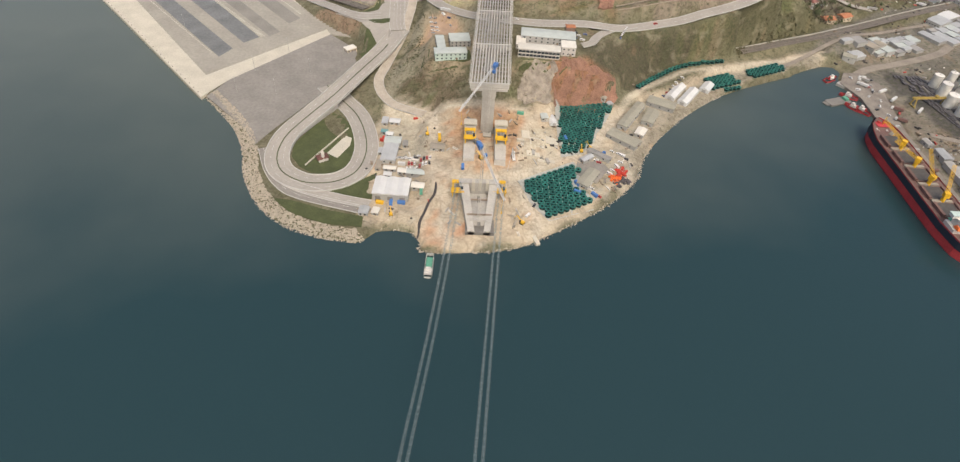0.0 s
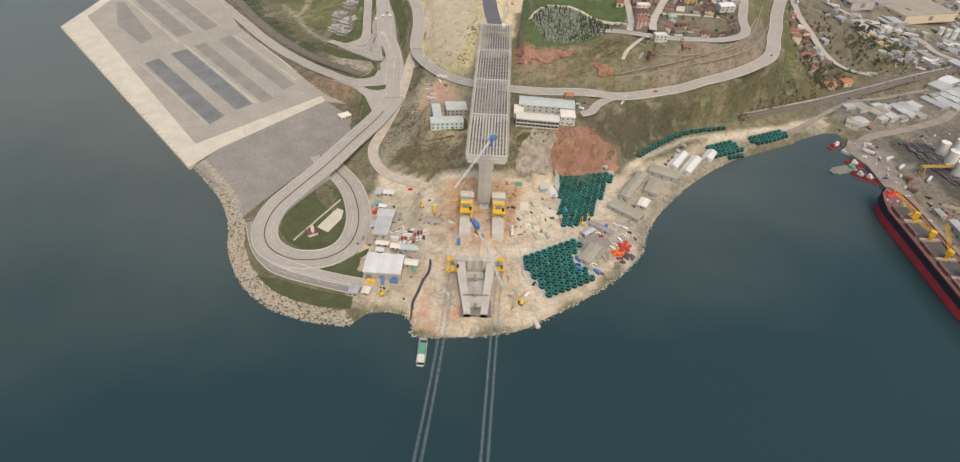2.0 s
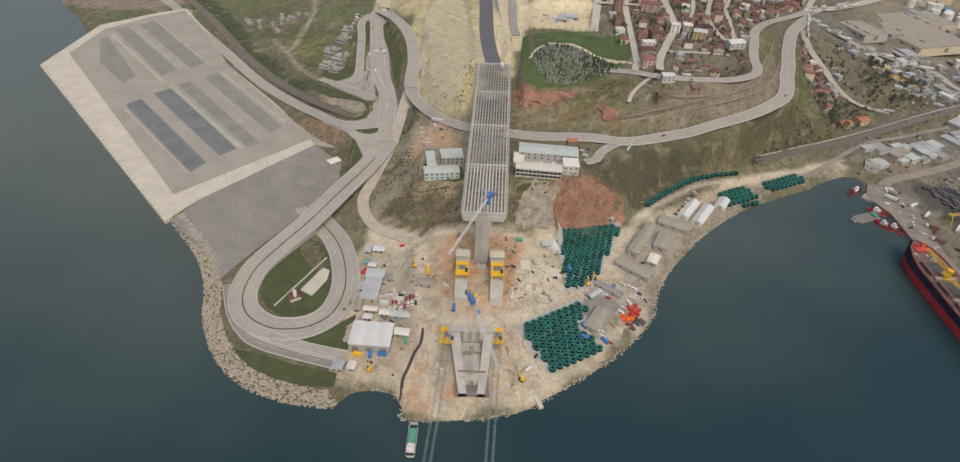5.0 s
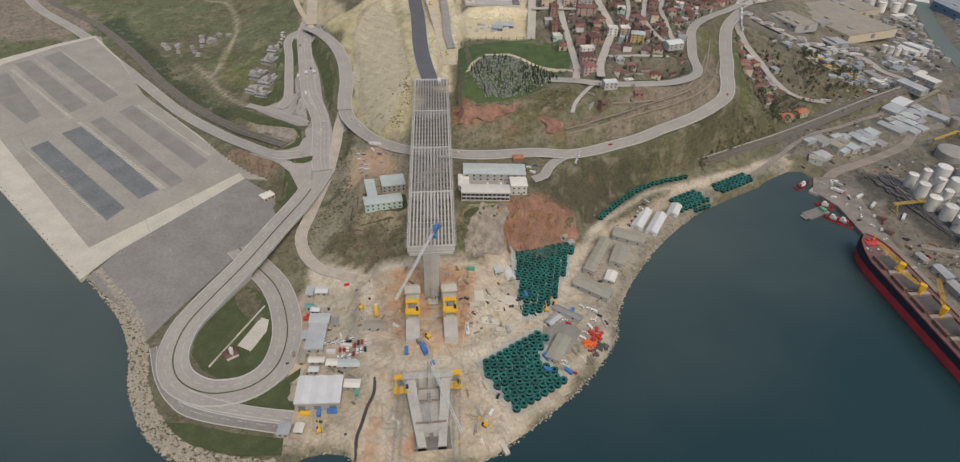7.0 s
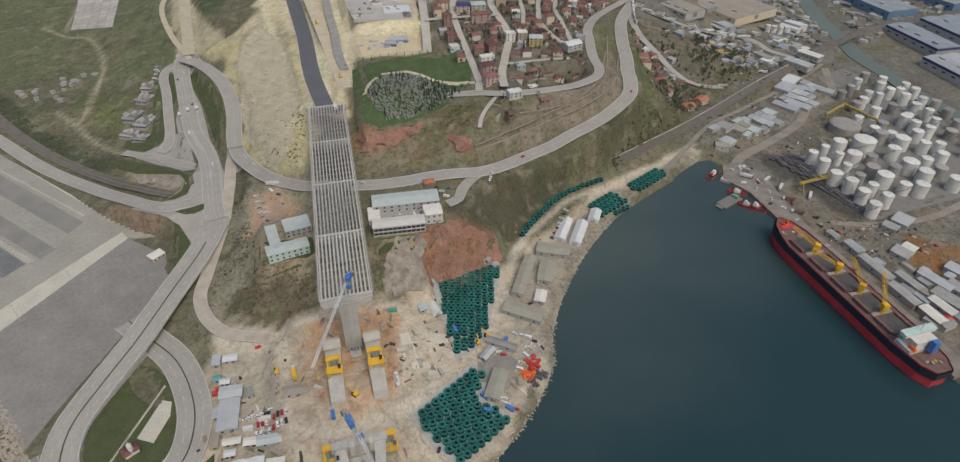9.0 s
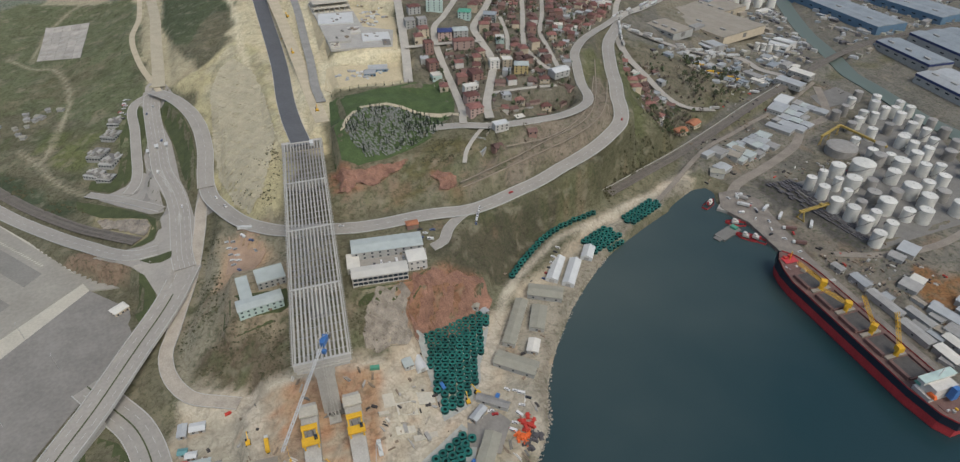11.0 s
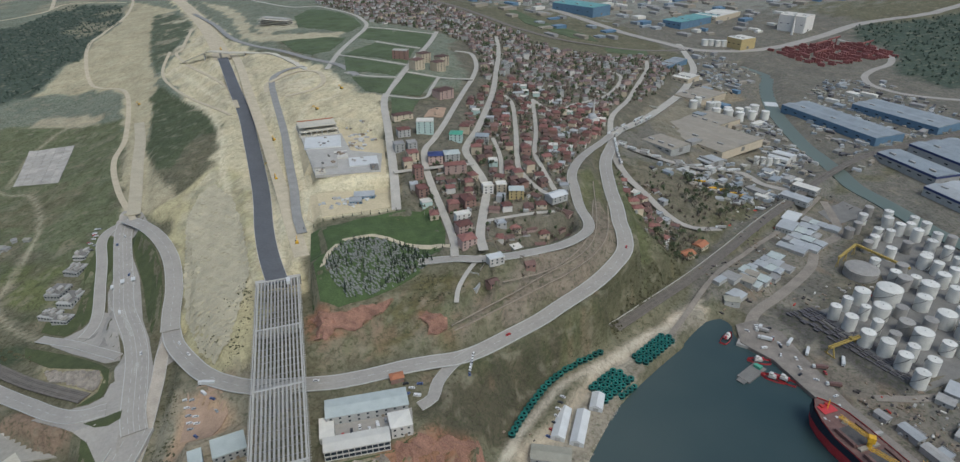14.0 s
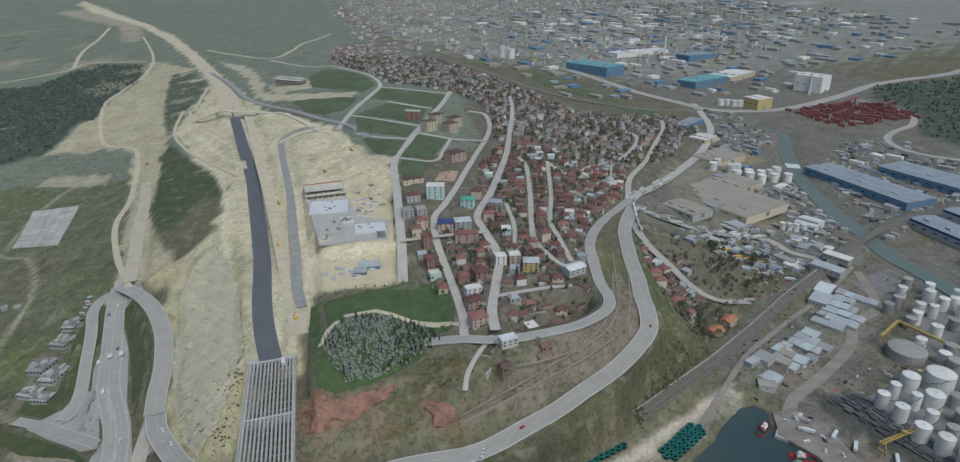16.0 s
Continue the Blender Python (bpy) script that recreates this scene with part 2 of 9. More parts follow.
def cover_material():
    """Ground whose colour follows the land cover stored on the sheet, broken up by earth and grass at three scales."""
    m = bpy.data.materials.new("ground_cover")
    m.use_nodes = True
    n, link = m.node_tree.nodes, m.node_tree.links.new
    b = n["Principled BSDF"]
    b.inputs["Roughness"].default_value = 0.95
    b.inputs["Specular IOR Level"].default_value = 0.15
    geo, att = n.new("ShaderNodeNewGeometry"), n.new("ShaderNodeAttribute")
    att.attribute_name = "cover"
    total = None
    for s, d in ((0.02, 5.0), (0.10, 6.0), (0.5, 6.0)):
        t = n.new("ShaderNodeTexNoise")
        t.inputs["Scale"].default_value, t.inputs["Detail"].default_value = s, d
        link(geo.outputs["Position"], t.inputs["Vector"])
        if total is None:
            total = t.outputs[0]
        else:
            a = n.new("ShaderNodeMath")
            a.operation = "ADD"
            link(total, a.inputs[0])
            link(t.outputs[0], a.inputs[1])
            total = a.outputs[0]
    rng = n.new("ShaderNodeMapRange")
    rng.inputs[1].default_value, rng.inputs[2].default_value = 1.15, 1.85
    rng.inputs[3].default_value, rng.inputs[4].default_value = 0.80, 1.22
    link(total, rng.inputs[0])
    mul = n.new("ShaderNodeVectorMath")
    mul.operation = "SCALE"
    link(att.outputs["Color"], mul.inputs[0])
    link(rng.outputs[0], mul.inputs["Scale"])
    # rills and beaten tracks: narrow dark seams
    for s, d in ((0.045, 3.0), (0.16, 4.0)):
        seam, off, low, dark = n.new("ShaderNodeTexNoise"), n.new("ShaderNodeMath"), n.new("ShaderNodeMath"), n.new("ShaderNodeMapRange")
        seam.inputs["Scale"].default_value, seam.inputs["Detail"].default_value, seam.inputs["Distortion"].default_value = s, d, 0.8
        link(geo.outputs["Position"], seam.inputs["Vector"])
        off.operation, low.operation = "SUBTRACT", "ABSOLUTE"
        off.inputs[1].default_value = 0.5
        link(seam.outputs[0], off.inputs[0])
        link(off.outputs[0], low.inputs[0])
        dark.inputs[1].default_value, dark.inputs[2].default_value = 0.0, 0.035
        dark.inputs[3].default_value, dark.inputs[4].default_value = 0.8, 1.02
        link(low.outputs[0], dark.inputs[0])
        both = n.new("ShaderNodeVectorMath")
        both.operation = "SCALE"
        link(mul.outputs[0], both.inputs[0])
        link(dark.outputs[0], both.inputs["Scale"])
        mul = both
    # tufts of growth on all but bare pale earth
    tuft, keep, bare, low_ = n.new("ShaderNodeTexNoise"), n.new("ShaderNodeMapRange"), n.new("ShaderNodeMapRange"), n.new("ShaderNodeMath")
    tuft.inputs["Scale"].default_value, tuft.inputs["Detail"].default_value = 0.28, 7.0
    tuft.inputs["Roughness"].default_value = 0.65
    link(geo.outputs["Position"], tuft.inputs["Vector"])
    keep.inputs[1].default_value, keep.inputs[2].default_value = 0.52, 0.62
    link(tuft.outputs[0], keep.inputs[0])
    bare.inputs[1].default_value, bare.inputs[2].default_value = 0.20, 0.34
    bare.inputs[3].default_value, bare.inputs[4].default_value = 0.62, 0.06
    link(att.outputs["Color"], bare.inputs[0])
    low_.operation = "MULTIPLY"
    link(keep.outputs[0], low_.inputs[0])
    link(bare.outputs[0], low_.inputs[1])
    growth = n.new("ShaderNodeMix")
    growth.data_type = "RGBA"
    growth.inputs[7].default_value = (0.058, 0.066, 0.034, 1)
    link(low_.outputs[0], growth.inputs[0])
    link(mul.outputs[0], growth.inputs[6])
    pale, pk, pm = n.new("ShaderNodeTexNoise"), n.new("ShaderNodeMapRange"), n.new("ShaderNodeMix")
    pale.inputs["Scale"].default_value, pale.inputs["Detail"].default_value = 0.075, 8.0
    link(geo.outputs["Position"], pale.inputs["Vector"])
    pk.inputs[1].default_value, pk.inputs[2].default_value = 0.56, 0.70
    pk.inputs[4].default_value = 0.42
    link(pale.outputs[0], pk.inputs[0])
    pm.data_type = "RGBA"
    pm.inputs[7].default_value = (0.30, 0.265, 0.205, 1)
    link(pk.outputs[0], pm.inputs[0])
    link(growth.outputs[2], pm.inputs[6])
    # a greenish or brownish drift across each cover
    drift = n.new("ShaderNodeTexNoise")
    drift.inputs["Scale"].default_value, drift.inputs["Detail"].default_value = 0.035, 6.0
    link(geo.outputs["Position"], drift.inputs["Vector"])
    tint = n.new("ShaderNodeMix")
    tint.data_type = "RGBA"
    tint.inputs[6].default_value, tint.inputs[7].default_value = (1.05, 1.0, 0.92, 1), (0.95, 1.02, 0.99, 1)
    link(drift.outputs[0], tint.inputs[0])
    fin = n.new("ShaderNodeVectorMath")
    fin.operation = "MULTIPLY"
    link(pm.outputs[2], fin.inputs[0])
    link(tint.outputs[2], fin.inputs[1])
    link(fin.outputs[0], b.inputs["Base Color"])
    bp = n.new("ShaderNodeBump")
    bp.inputs["Strength"].default_value, bp.inputs["Distance"].default_value = 0.32, 1.0
    link(total, bp.inputs["Height"])
    link(bp.outputs[0], b.inputs["Normal"])
    return m


M["cover"] = cover_material()


# ---------------------------------------------------------------- mesh tools
class Build:
    """Gathers simple solids into one mesh."""

    def __init__(self):
        self.v, self.f = [], []

    def add(self, verts, faces):
        k = len(self.v)
        self.v += [tuple(p) for p in verts]
        self.f += [tuple(i + k for i in q) for q in faces]
        return self

    def box(self, x, y, z, sx, sy, sz, turn=0.0, top=1.0):
        """Box centred at x, y, standing on z; top scales its upper face."""
        c, s = math.cos(radians(turn)), math.sin(radians(turn))
        pts = []
        for k, h in ((1.0, z), (top, z + sz)):
            for a, b in ((-1, -1), (1, -1), (1, 1), (-1, 1)):
                px, py = a * sx / 2 * k, b * sy / 2 * k
                pts.append((x + px * c - py * s, y + px * s + py * c, h))
        return self.add(pts, [(3, 2, 1, 0), (4, 5, 6, 7), (0, 1, 5, 4), (1, 2, 6, 5), (2, 3, 7, 6), (3, 0, 4, 7)])

    def cyl(self, x, y, z, r, h, n=16, r2=None):
        r2 = r if r2 is None else r2
        pts = [(x + q * math.cos(2 * math.pi * i / n), y + q * math.sin(2 * math.pi * i / n), zz) for q, zz in ((r, z), (r2, z + h)) for i in range(n)]
        faces = [(i, (i + 1) % n, n + (i + 1) % n, n + i) for i in range(n)]
        return self.add(pts, faces + [tuple(range(n - 1, -1, -1)), tuple(range(n, 2 * n))])

    def tube(self, x, y, z, r, ri, h, n=16):
        """Ring with a hole."""
        pts = [(x + q * math.cos(2 * math.pi * i / n), y + q * math.sin(2 * math.pi * i / n), zz) for q, zz in ((r, z), (r, z + h), (ri, z + h), (ri, z)) for i in range(n)]
        faces = []
        for i in range(n):
            j = (i + 1) % n
            for a, b in ((0, 1), (1, 2), (2, 3), (3, 0)):
                faces.append((a * n + i, a * n + j, b * n + j, b * n + i))
        return self.add(pts, faces)

    def dome(self, x, y, z, r, h, n=16, rings=3):
        pts, faces = [], []
        for k in range(rings):
            a = k / rings * math.pi / 2
            pts += [(x + r * math.cos(a) * math.cos(2 * math.pi * i / n), y + r * math.cos(a) * math.sin(2 * math.pi * i / n), z + h * math.sin(a)) for i in range(n)]
        pts.append((x, y, z + h))
        for k in range(rings - 1):
            faces += [(k * n + i, k * n + (i + 1) % n, (k + 1) * n + (i + 1) % n, (k + 1) * n + i) for i in range(n)]
        faces += [((rings - 1) * n + i, (rings - 1) * n + (i + 1) % n, rings * n) for i in range(n)]
        return self.add(pts, faces)

    def beam(self, a, b, w, h=None):
        """Square bar from a to b."""
        h = w if h is None else h
        a, b = Vector(a), Vector(b)
        d = (b - a).normalized()
        side = d.cross(Vector((0, 0, 1)))
        side = Vector((1, 0, 0)) if side.length < 1e-3 else side.normalized()
        up = side.cross(d)
        pts = [p + side * (i * w / 2) + up * (j * h / 2) for p in (a, b) for i, j in ((-1, -1), (1, -1), (1, 1), (-1, 1))]
        return self.add(pts, [(3, 2, 1, 0), (4, 5, 6, 7), (0, 1, 5, 4), (1, 2, 6, 5), (2, 3, 7, 6), (3, 0, 4, 7)])

    def gable(self, x, y, z, sx, sy, h, thick=0.25, along="y", over=0.4):
        """Pitched roof slab over a rectangle; its ridge runs along x or y."""
        def p(a, b, c):
            return (x + a, y + b, z + c) if along == "y" else (x + b, y + a, z + c)
        w, l = (sx, sy) if along == "y" else (sy, sx)
        w, l = w / 2 + over, l / 2 + over
        pts = []
        for b in (-l, l):
            pts += [p(-w, b, 0), p(0, b, h), p(w, b, 0), p(w, b, -thick), p(-w, b, -thick)]
        faces = [(0, 1, 6, 5), (1, 2, 7, 6), (2, 3, 8, 7), (3, 4, 9, 8), (4, 0, 5, 9), (4, 3, 2, 1, 0), (5, 6, 7, 8, 9)]
        return self.add(pts, faces if along == "y" else [q[::-1] for q in faces])

    def hip(self, x, y, z, sx, sy, h, over=0.5, thick=0.25):
        w, l = sx / 2 + over, sy / 2 + over
        k = max(0.0, l - w) if l > w else 0.0
        m = max(0.0, w - l) if w > l else 0.0
        pts = [(x - w, y - l, z - thick), (x + w, y - l, z - thick), (x + w, y + l, z - thick), (x - w, y + l, z - thick), (x - w, y - l, z), (x + w, y - l, z), (x + w, y + l, z), (x - w, y + l, z), (x - m, y - k, z + h), (x + m, y + k, z + h)]
        if k >= m:
            top = [(4, 5, 8), (5, 6, 9, 8), (6, 7, 9), (7, 4, 8, 9)]
        else:
            top = [(4, 5, 9, 8), (5, 6, 9), (6, 7, 8, 9), (7, 4, 8)]
        return self.add(pts, [(3, 2, 1, 0), (0, 1, 5, 4), (1, 2, 6, 5), (2, 3, 7, 6), (3, 0, 4, 7)] + top)

    def clump(self, x, y, z, r, rnd, h=None):
        """Irregular eight-sided lump."""
        h = r if h is None else h
        q = [(1, 0, 0), (0, 1, 0), (-1, 0, 0), (0, -1, 0), (0, 0, 1), (0, 0, -0.6)]
        pts = []
        for a, b, c in q:
            k = rnd.uniform(0.7, 1.3)
            pts.append((x + a * r * k + rnd.uniform(-.2, .2) * r, y + b * r * k + rnd.uniform(-.2, .2) * r, z + c * h * k))
        return self.add(pts, [(0, 1, 4), (1, 2, 4), (2, 3, 4), (3, 0, 4), (1, 0, 5), (2, 1, 5), (3, 2, 5), (0, 3, 5)])

    def mesh(self, name, material, smooth=False):
        me = bpy.data.meshes.new(name)
        me.from_pydata(self.v, [], self.f)
        me.materials.append(material)
        if smooth:
            me.polygons.foreach_set("use_smooth", [True] * len(me.polygons))
        me.update()
        return me


def part(name, build, material, parent=None, label="", smooth=False):
    """Links what was built as one mesh object, under a thing or a part."""
    ob = new(name, build.mesh(name, material, smooth))
    if parent is not None:
        ob.parent = parent
    if label:
        ob["label"] = label
    return ob


def share(name, mesh, parent, x=0, y=0, z=0, turn=0.0):
    ob = new(name, mesh)
    ob.parent = parent
    ob.matrix_basis = pose(x, y, z, 0, 0, turn)
    return ob


def thing(name, x, y, z, turn=0.0, label="", category="", group="", kind=""):
    ob = new(name)
    ob.matrix_basis = pose(x, y, z, 0, 0, turn)
    return tagged(ob, label, category, group, kind)


# ---------------------------------------------------------------- the lie of the land
# heights in metres above the sea: x, y, z
WEST_SLOPE = [(-119, 612, 3), (-92, 560, 4), (-240, 512, 3), (-191, 701, 3), (-238, 592, 3), (-116, 555, 3), (-42, 518, 17), (-25, 560, 38), (-30, 530, 24), (-53, 701, 21), (-50, 650, 28), (-96, 714, 20), (-106, 666, 22), (-85, 617, 16), (-62, 590, 16), (-106, 910, 34), (-131, 930, 28), (-141, 1109, 38), (-298, 1182, 5), (-113, 777, 15), (-160, 800, 10), (-220, 850, 6), (-250, 950, 6), (-60, 800, 30), (-40, 900, 50), (-40, 1050, 66), (-90, 1050, 50), (-200, 1050, 18), (-170, 940, 20)]
WATERFRONT = [(-60, 430, 4), (-54, 400, 3), (138, 467, 4), (158, 449, 5), (119, 373, 3), (62, 333, 2), (-25, 322, 2), (-66, 332, 2), (-160, 450, 3), (-130, 380, 3), (20, 330, 3), (40, 340, 4), (20, 380, 10), (-8, 419, 12), (22, 408, 13), (20, 462, 14.5), (70, 450, 12), (-17, 470, 15), (90, 470, 8), (85, 420, 5), (-45, 460, 8), (141, 478, 4)]
HILL_FOOT = [(40, 480, 16), (109, 548, 47), (80, 545, 47), (60, 560, 48), (110, 600, 50), (60, 600, 50), (4, 535, 40), (-18, 612, 30), (5, 590, 38), (90, 515, 35), (60, 515, 36), (30, 510, 33), (0, 505, 28), (147, 527, 24), (128, 520, 30), (120, 490, 8), (102, 625, 55), (151, 589, 53), (67, 638, 64), (96, 644, 63), (30, 640, 56)]
TOWN_HILL = [(-10, 660, 45), (38, 716, 68), (0, 720, 60), (60, 716, 74), (78, 710, 84), (154, 700, 76), (120, 740, 86), (198, 668, 88), (180, 770, 80), (232, 746, 86), (163, 851, 102), (193, 989, 114), (117, 973, 104), (144, 868, 100), (107, 856, 91), (60, 800, 76), (70, 900, 86), (310, 694, 80), (345, 684, 71), (309, 833, 98), (215, 905, 106), (262, 800, 95), (370, 800, 82), (330, 960, 100), (370, 670, 48), (365, 740, 69), (0, 850, 64), (20, 958, 77), (26, 823, 72), (5, 1158, 84), (60, 1060, 92), (180, 1200, 118), (333, 670, 70), (370, 665, 13)]
COAST_SLOPE = [(167, 640, 70), (240, 640, 74), (265, 650, 72), (314, 587, 4), (346, 603, 7), (218, 596, 11), (200, 610, 30), (175, 560, 22), (350, 650, 30), (170, 598, 55), (208, 610, 58), (243, 620, 61), (281, 634, 65), (314, 654, 68), (160, 505, 5), (185, 530, 6), (225, 565, 7), (290, 598, 7), (345, 614, 7), (310, 628, 14)]
VALLEY = [(482, 954, 61), (400, 880, 74), (460, 977, 66), (420, 1100, 85), (500, 829, 43), (599, 1010, 39), (400, 820, 67), (440, 890, 63), (420, 760, 42), (440, 800, 40), (595, 794, 7), (600, 860, 14), (640, 920, 22), (773, 837, 8), (822, 801, 4), (890, 826, 4), (1058, 1035, 5), (870, 984, 6), (853, 1089, 8), (760, 950, 10), (720, 1000, 14), (700, 860, 5), (560, 768, 9)]
HARBOUR = [(433, 689, 28), (456, 722, 11), (488, 745, 9), (505, 723, 4), (510, 644, 3), (438, 640, 3), (420, 628, 3), (393, 582, 2), (511, 588, 3), (510, 503, 3), (586, 599, 3), (455, 465, 3), (600, 480, 3), (700, 600, 3), (800, 700, 3), (1000, 600, 3), (430, 705, 12)]
FAR_LAND = [(-231, 1279, 16), (-10, 1392, 90), (90, 1250, 104), (20, 1250, 90), (-80, 1300, 60), (300, 1300, 112), (450, 1300, 90), (600, 1250, 55), (-400, 1100, 4), (-450, 1400, 8), (-250, 1500, 30), (0, 1600, 95), (250, 1700, 120), (600, 1700, 70), (900, 1500, 20), (1200, 1300, 10), (1500, 1000, 10), (-600, 1800, 30), (-300, 2200, 60), (200, 2300, 125), (800, 2300, 60), (1400, 2000, 40), (2000, 1500, 60), (-800, 3000, 60), (0, 3200, 120), (1000, 3200, 70), (2000, 2800, 90), (2500, 2000, 140), (-1500, 4500, 120), (0, 4800, 160), (1500, 4800, 150), (3000, 4000, 200)]
SPOTS = np.array(WEST_SLOPE + WATERFRONT + HILL_FOOT + TOWN_HILL + COAST_SLOPE + VALLEY + HARBOUR + FAR_LAND, float)


def swell(r2):
    return np.sqrt(r2 + 400.0)


NS = len(SPOTS)
_a = np.zeros((NS + 3, NS + 3))
_a[:NS, :NS] = swell(((SPOTS[:, None, :2] - SPOTS[None, :, :2]) ** 2).sum(2)) - np.eye(NS) * 2.0
_a[:NS, NS], _a[:NS, NS + 1:] = 1, SPOTS[:, :2] / 1000
_a[NS, :NS], _a[NS + 1:, :NS] = 1, SPOTS[:, :2].T / 1000
LAY = np.linalg.solve(_a, np.r_[SPOTS[:, 2], 0, 0, 0])


def lie(px, py):
    """Natural height of the land at arrays of x and y."""
    px, py = np.asarray(px, float), np.asarray(py, float)
    out = LAY[NS] + LAY[NS + 1] * px / 1000 + LAY[NS + 2] * py / 1000
    for (sx, sy, _), w in zip(SPOTS, LAY[:NS]):
        out = out + w * swell((px - sx) ** 2 + (py - sy) ** 2)
    return np.maximum(out, 2.0)


# the shore, from the west round to the east; land lies on its left hand
COAST = [(-2600, 3600), (-1500, 2300), (-900, 1500), (-690, 1150), (-576, 1001), (-532, 955), (-494, 901), (-498, 820), (-502, 800), (-246, 511), (-236, 512), (-202, 468), (-185, 435), (-175, 401), (-160, 373), (-140, 351), (-118, 339), (-94, 332), (-73, 329), (-67, 333), (-59, 342), (-45, 344), (-32, 341), (-26, 331), (-25, 322), (-12, 321), (13, 323), (29, 324), (50, 330), (60, 335), (66, 340), (83, 350)]
COAST += [(103, 364), (120, 377), (137, 393), (154, 414), (168, 447), (186, 476), (217, 512), (257, 548), (290, 574), (320, 594), (369, 616), (400, 628), (417, 627), (421, 610), (410, 588), (414, 577), (420, 560), (419, 530), (418, 500), (418, 340), (422, 100), (460, -200), (900, -400), (4300, -400), (4300, 6000), (-2600, 6000)]


def along(pts, step=4.0, closed=False):
    """Smooth line through the points, with an even step."""
    p = np.array(pts, float)
    q = np.vstack([p[-1:], p, p[:2]]) if closed else np.vstack([2 * p[0] - p[1], p, 2 * p[-1] - p[-2]])
    out = []
    for i in range(1, len(q) - 2):
        p0, p1, p2, p3 = q[i - 1], q[i], q[i + 1], q[i + 2]
        n = max(2, int(np.linalg.norm((p2 - p1)[:2]) / step))
        for t in np.arange(n) / n:
            out.append(0.5 * (2 * p1 + (p2 - p0) * t + (2 * p0 - 5 * p1 + 4 * p2 - p3) * t * t + (3 * p1 - p0 - 3 * p2 + p3) * t ** 3))
    if not closed:
        out.append(p[-1])
    return np.array(out)


def edge_distance(px, py, ring):
    """Distance to the outline of a ring, more than zero inside it."""
    px, py = np.asarray(px, float), np.asarray(py, float)
    d2 = np.full(px.shape, 1e12)
    inside = np.zeros(px.shape, bool)
    for (ax, ay), (bx, by) in zip(ring, ring[1:] + ring[:1]):
        ex, ey = bx - ax, by - ay
        t = np.clip(((px - ax) * ex + (py - ay) * ey) / (ex * ex + ey * ey + 1e-9), 0, 1)
        d2 = np.minimum(d2, (px - ax - t * ex) ** 2 + (py - ay - t * ey) ** 2)
        if ay != by:
            inside ^= ((ay > py) != (by > py)) & (px < (bx - ax) * (py - ay) / (by - ay) + ax)
    d = np.sqrt(d2)
    return np.where(inside, d, -d)


def spread(lo, core_lo, core_hi, hi, step, grow):
    mid = list(np.arange(core_lo, core_hi + 0.1, step))
    up, s = [], step
    while (up[-1] if up else core_hi) < hi:
        s = min(s * grow, 160)
        up.append((up[-1] if up else core_hi) + s)
    dn, s = [], step
    while (dn[-1] if dn else core_lo) > lo:
        s = min(s * grow, 160)
        dn.append((dn[-1] if dn else core_lo) - s)
    return np.array(dn[::-1] + mid + up)


GX = spread(-2500, -420, 640, 4200, 4.5, 1.03)
GY = spread(-350, 316, 1330, 5300, 4.5, 1.013)
XX, YY = np.meshgrid(GX, GY)
ZZ = lie(XX, YY)
SHORE = edge_distance(XX, YY, COAST)
# small swells of rough ground away from the flats
rough = np.clip((ZZ - 8) / 25, 0, 1)
ZZ = ZZ + rough * (1.1 * np.sin(XX * 0.11 + 1.7 * np.sin(YY * 0.05)) * np.sin(YY * 0.13 + 1.1 * np.sin(XX * 0.07)))
# banks drop to the sea bed
ZZ = np.minimum(ZZ, np.where(SHORE > 0, 0.55 * SHORE, 0.8 * SHORE))
ZZ = np.maximum(ZZ, -9.0)

# ways: name -> line (x, y), width, heights fixed at the ends or None
WAYS = {}


def way(name, pts, width, heights=None, step=5.0, free=False):
    """Lays out a way and levels the land below it."""
    line = along(pts, step)
    if heights is None:
        z = lie(line[:, 0], line[:, 1])
        k = 9
        zp = np.pad(z, k, mode="edge")
        z = np.array([zp[i:i + 2 * k + 1].mean() for i in range(len(z))])
    else:
        run = np.r_[0, np.cumsum(np.linalg.norm(np.diff(line, axis=0), axis=1))]
        z = np.interp(run / run[-1], *zip(*heights))
    WAYS[name] = (line, z, width)
    if free:
        return
    reach = width / 2 + 14
    sel = np.where((XX > line[:, 0].min() - reach) & (XX < line[:, 0].max() + reach) & (YY > line[:, 1].min() - reach) & (YY < line[:, 1].max() + reach))
    if not len(sel[0]):
        return
    best, bz = np.full(len(sel[0]), 1e9), np.zeros(len(sel[0]))
    vx, vy = XX[sel], YY[sel]
    for (x, y), h in zip(line, z):
        d = (vx - x) ** 2 + (vy - y) ** 2
        near = d < best
        best[near], bz[near] = d[near], h
    best = np.sqrt(best)
    k = np.clip((width / 2 + 13 - best) / 7.0, 0, 1)
    ZZ[sel] = ZZ[sel] * (1 - k) + (bz - 0.35) * k


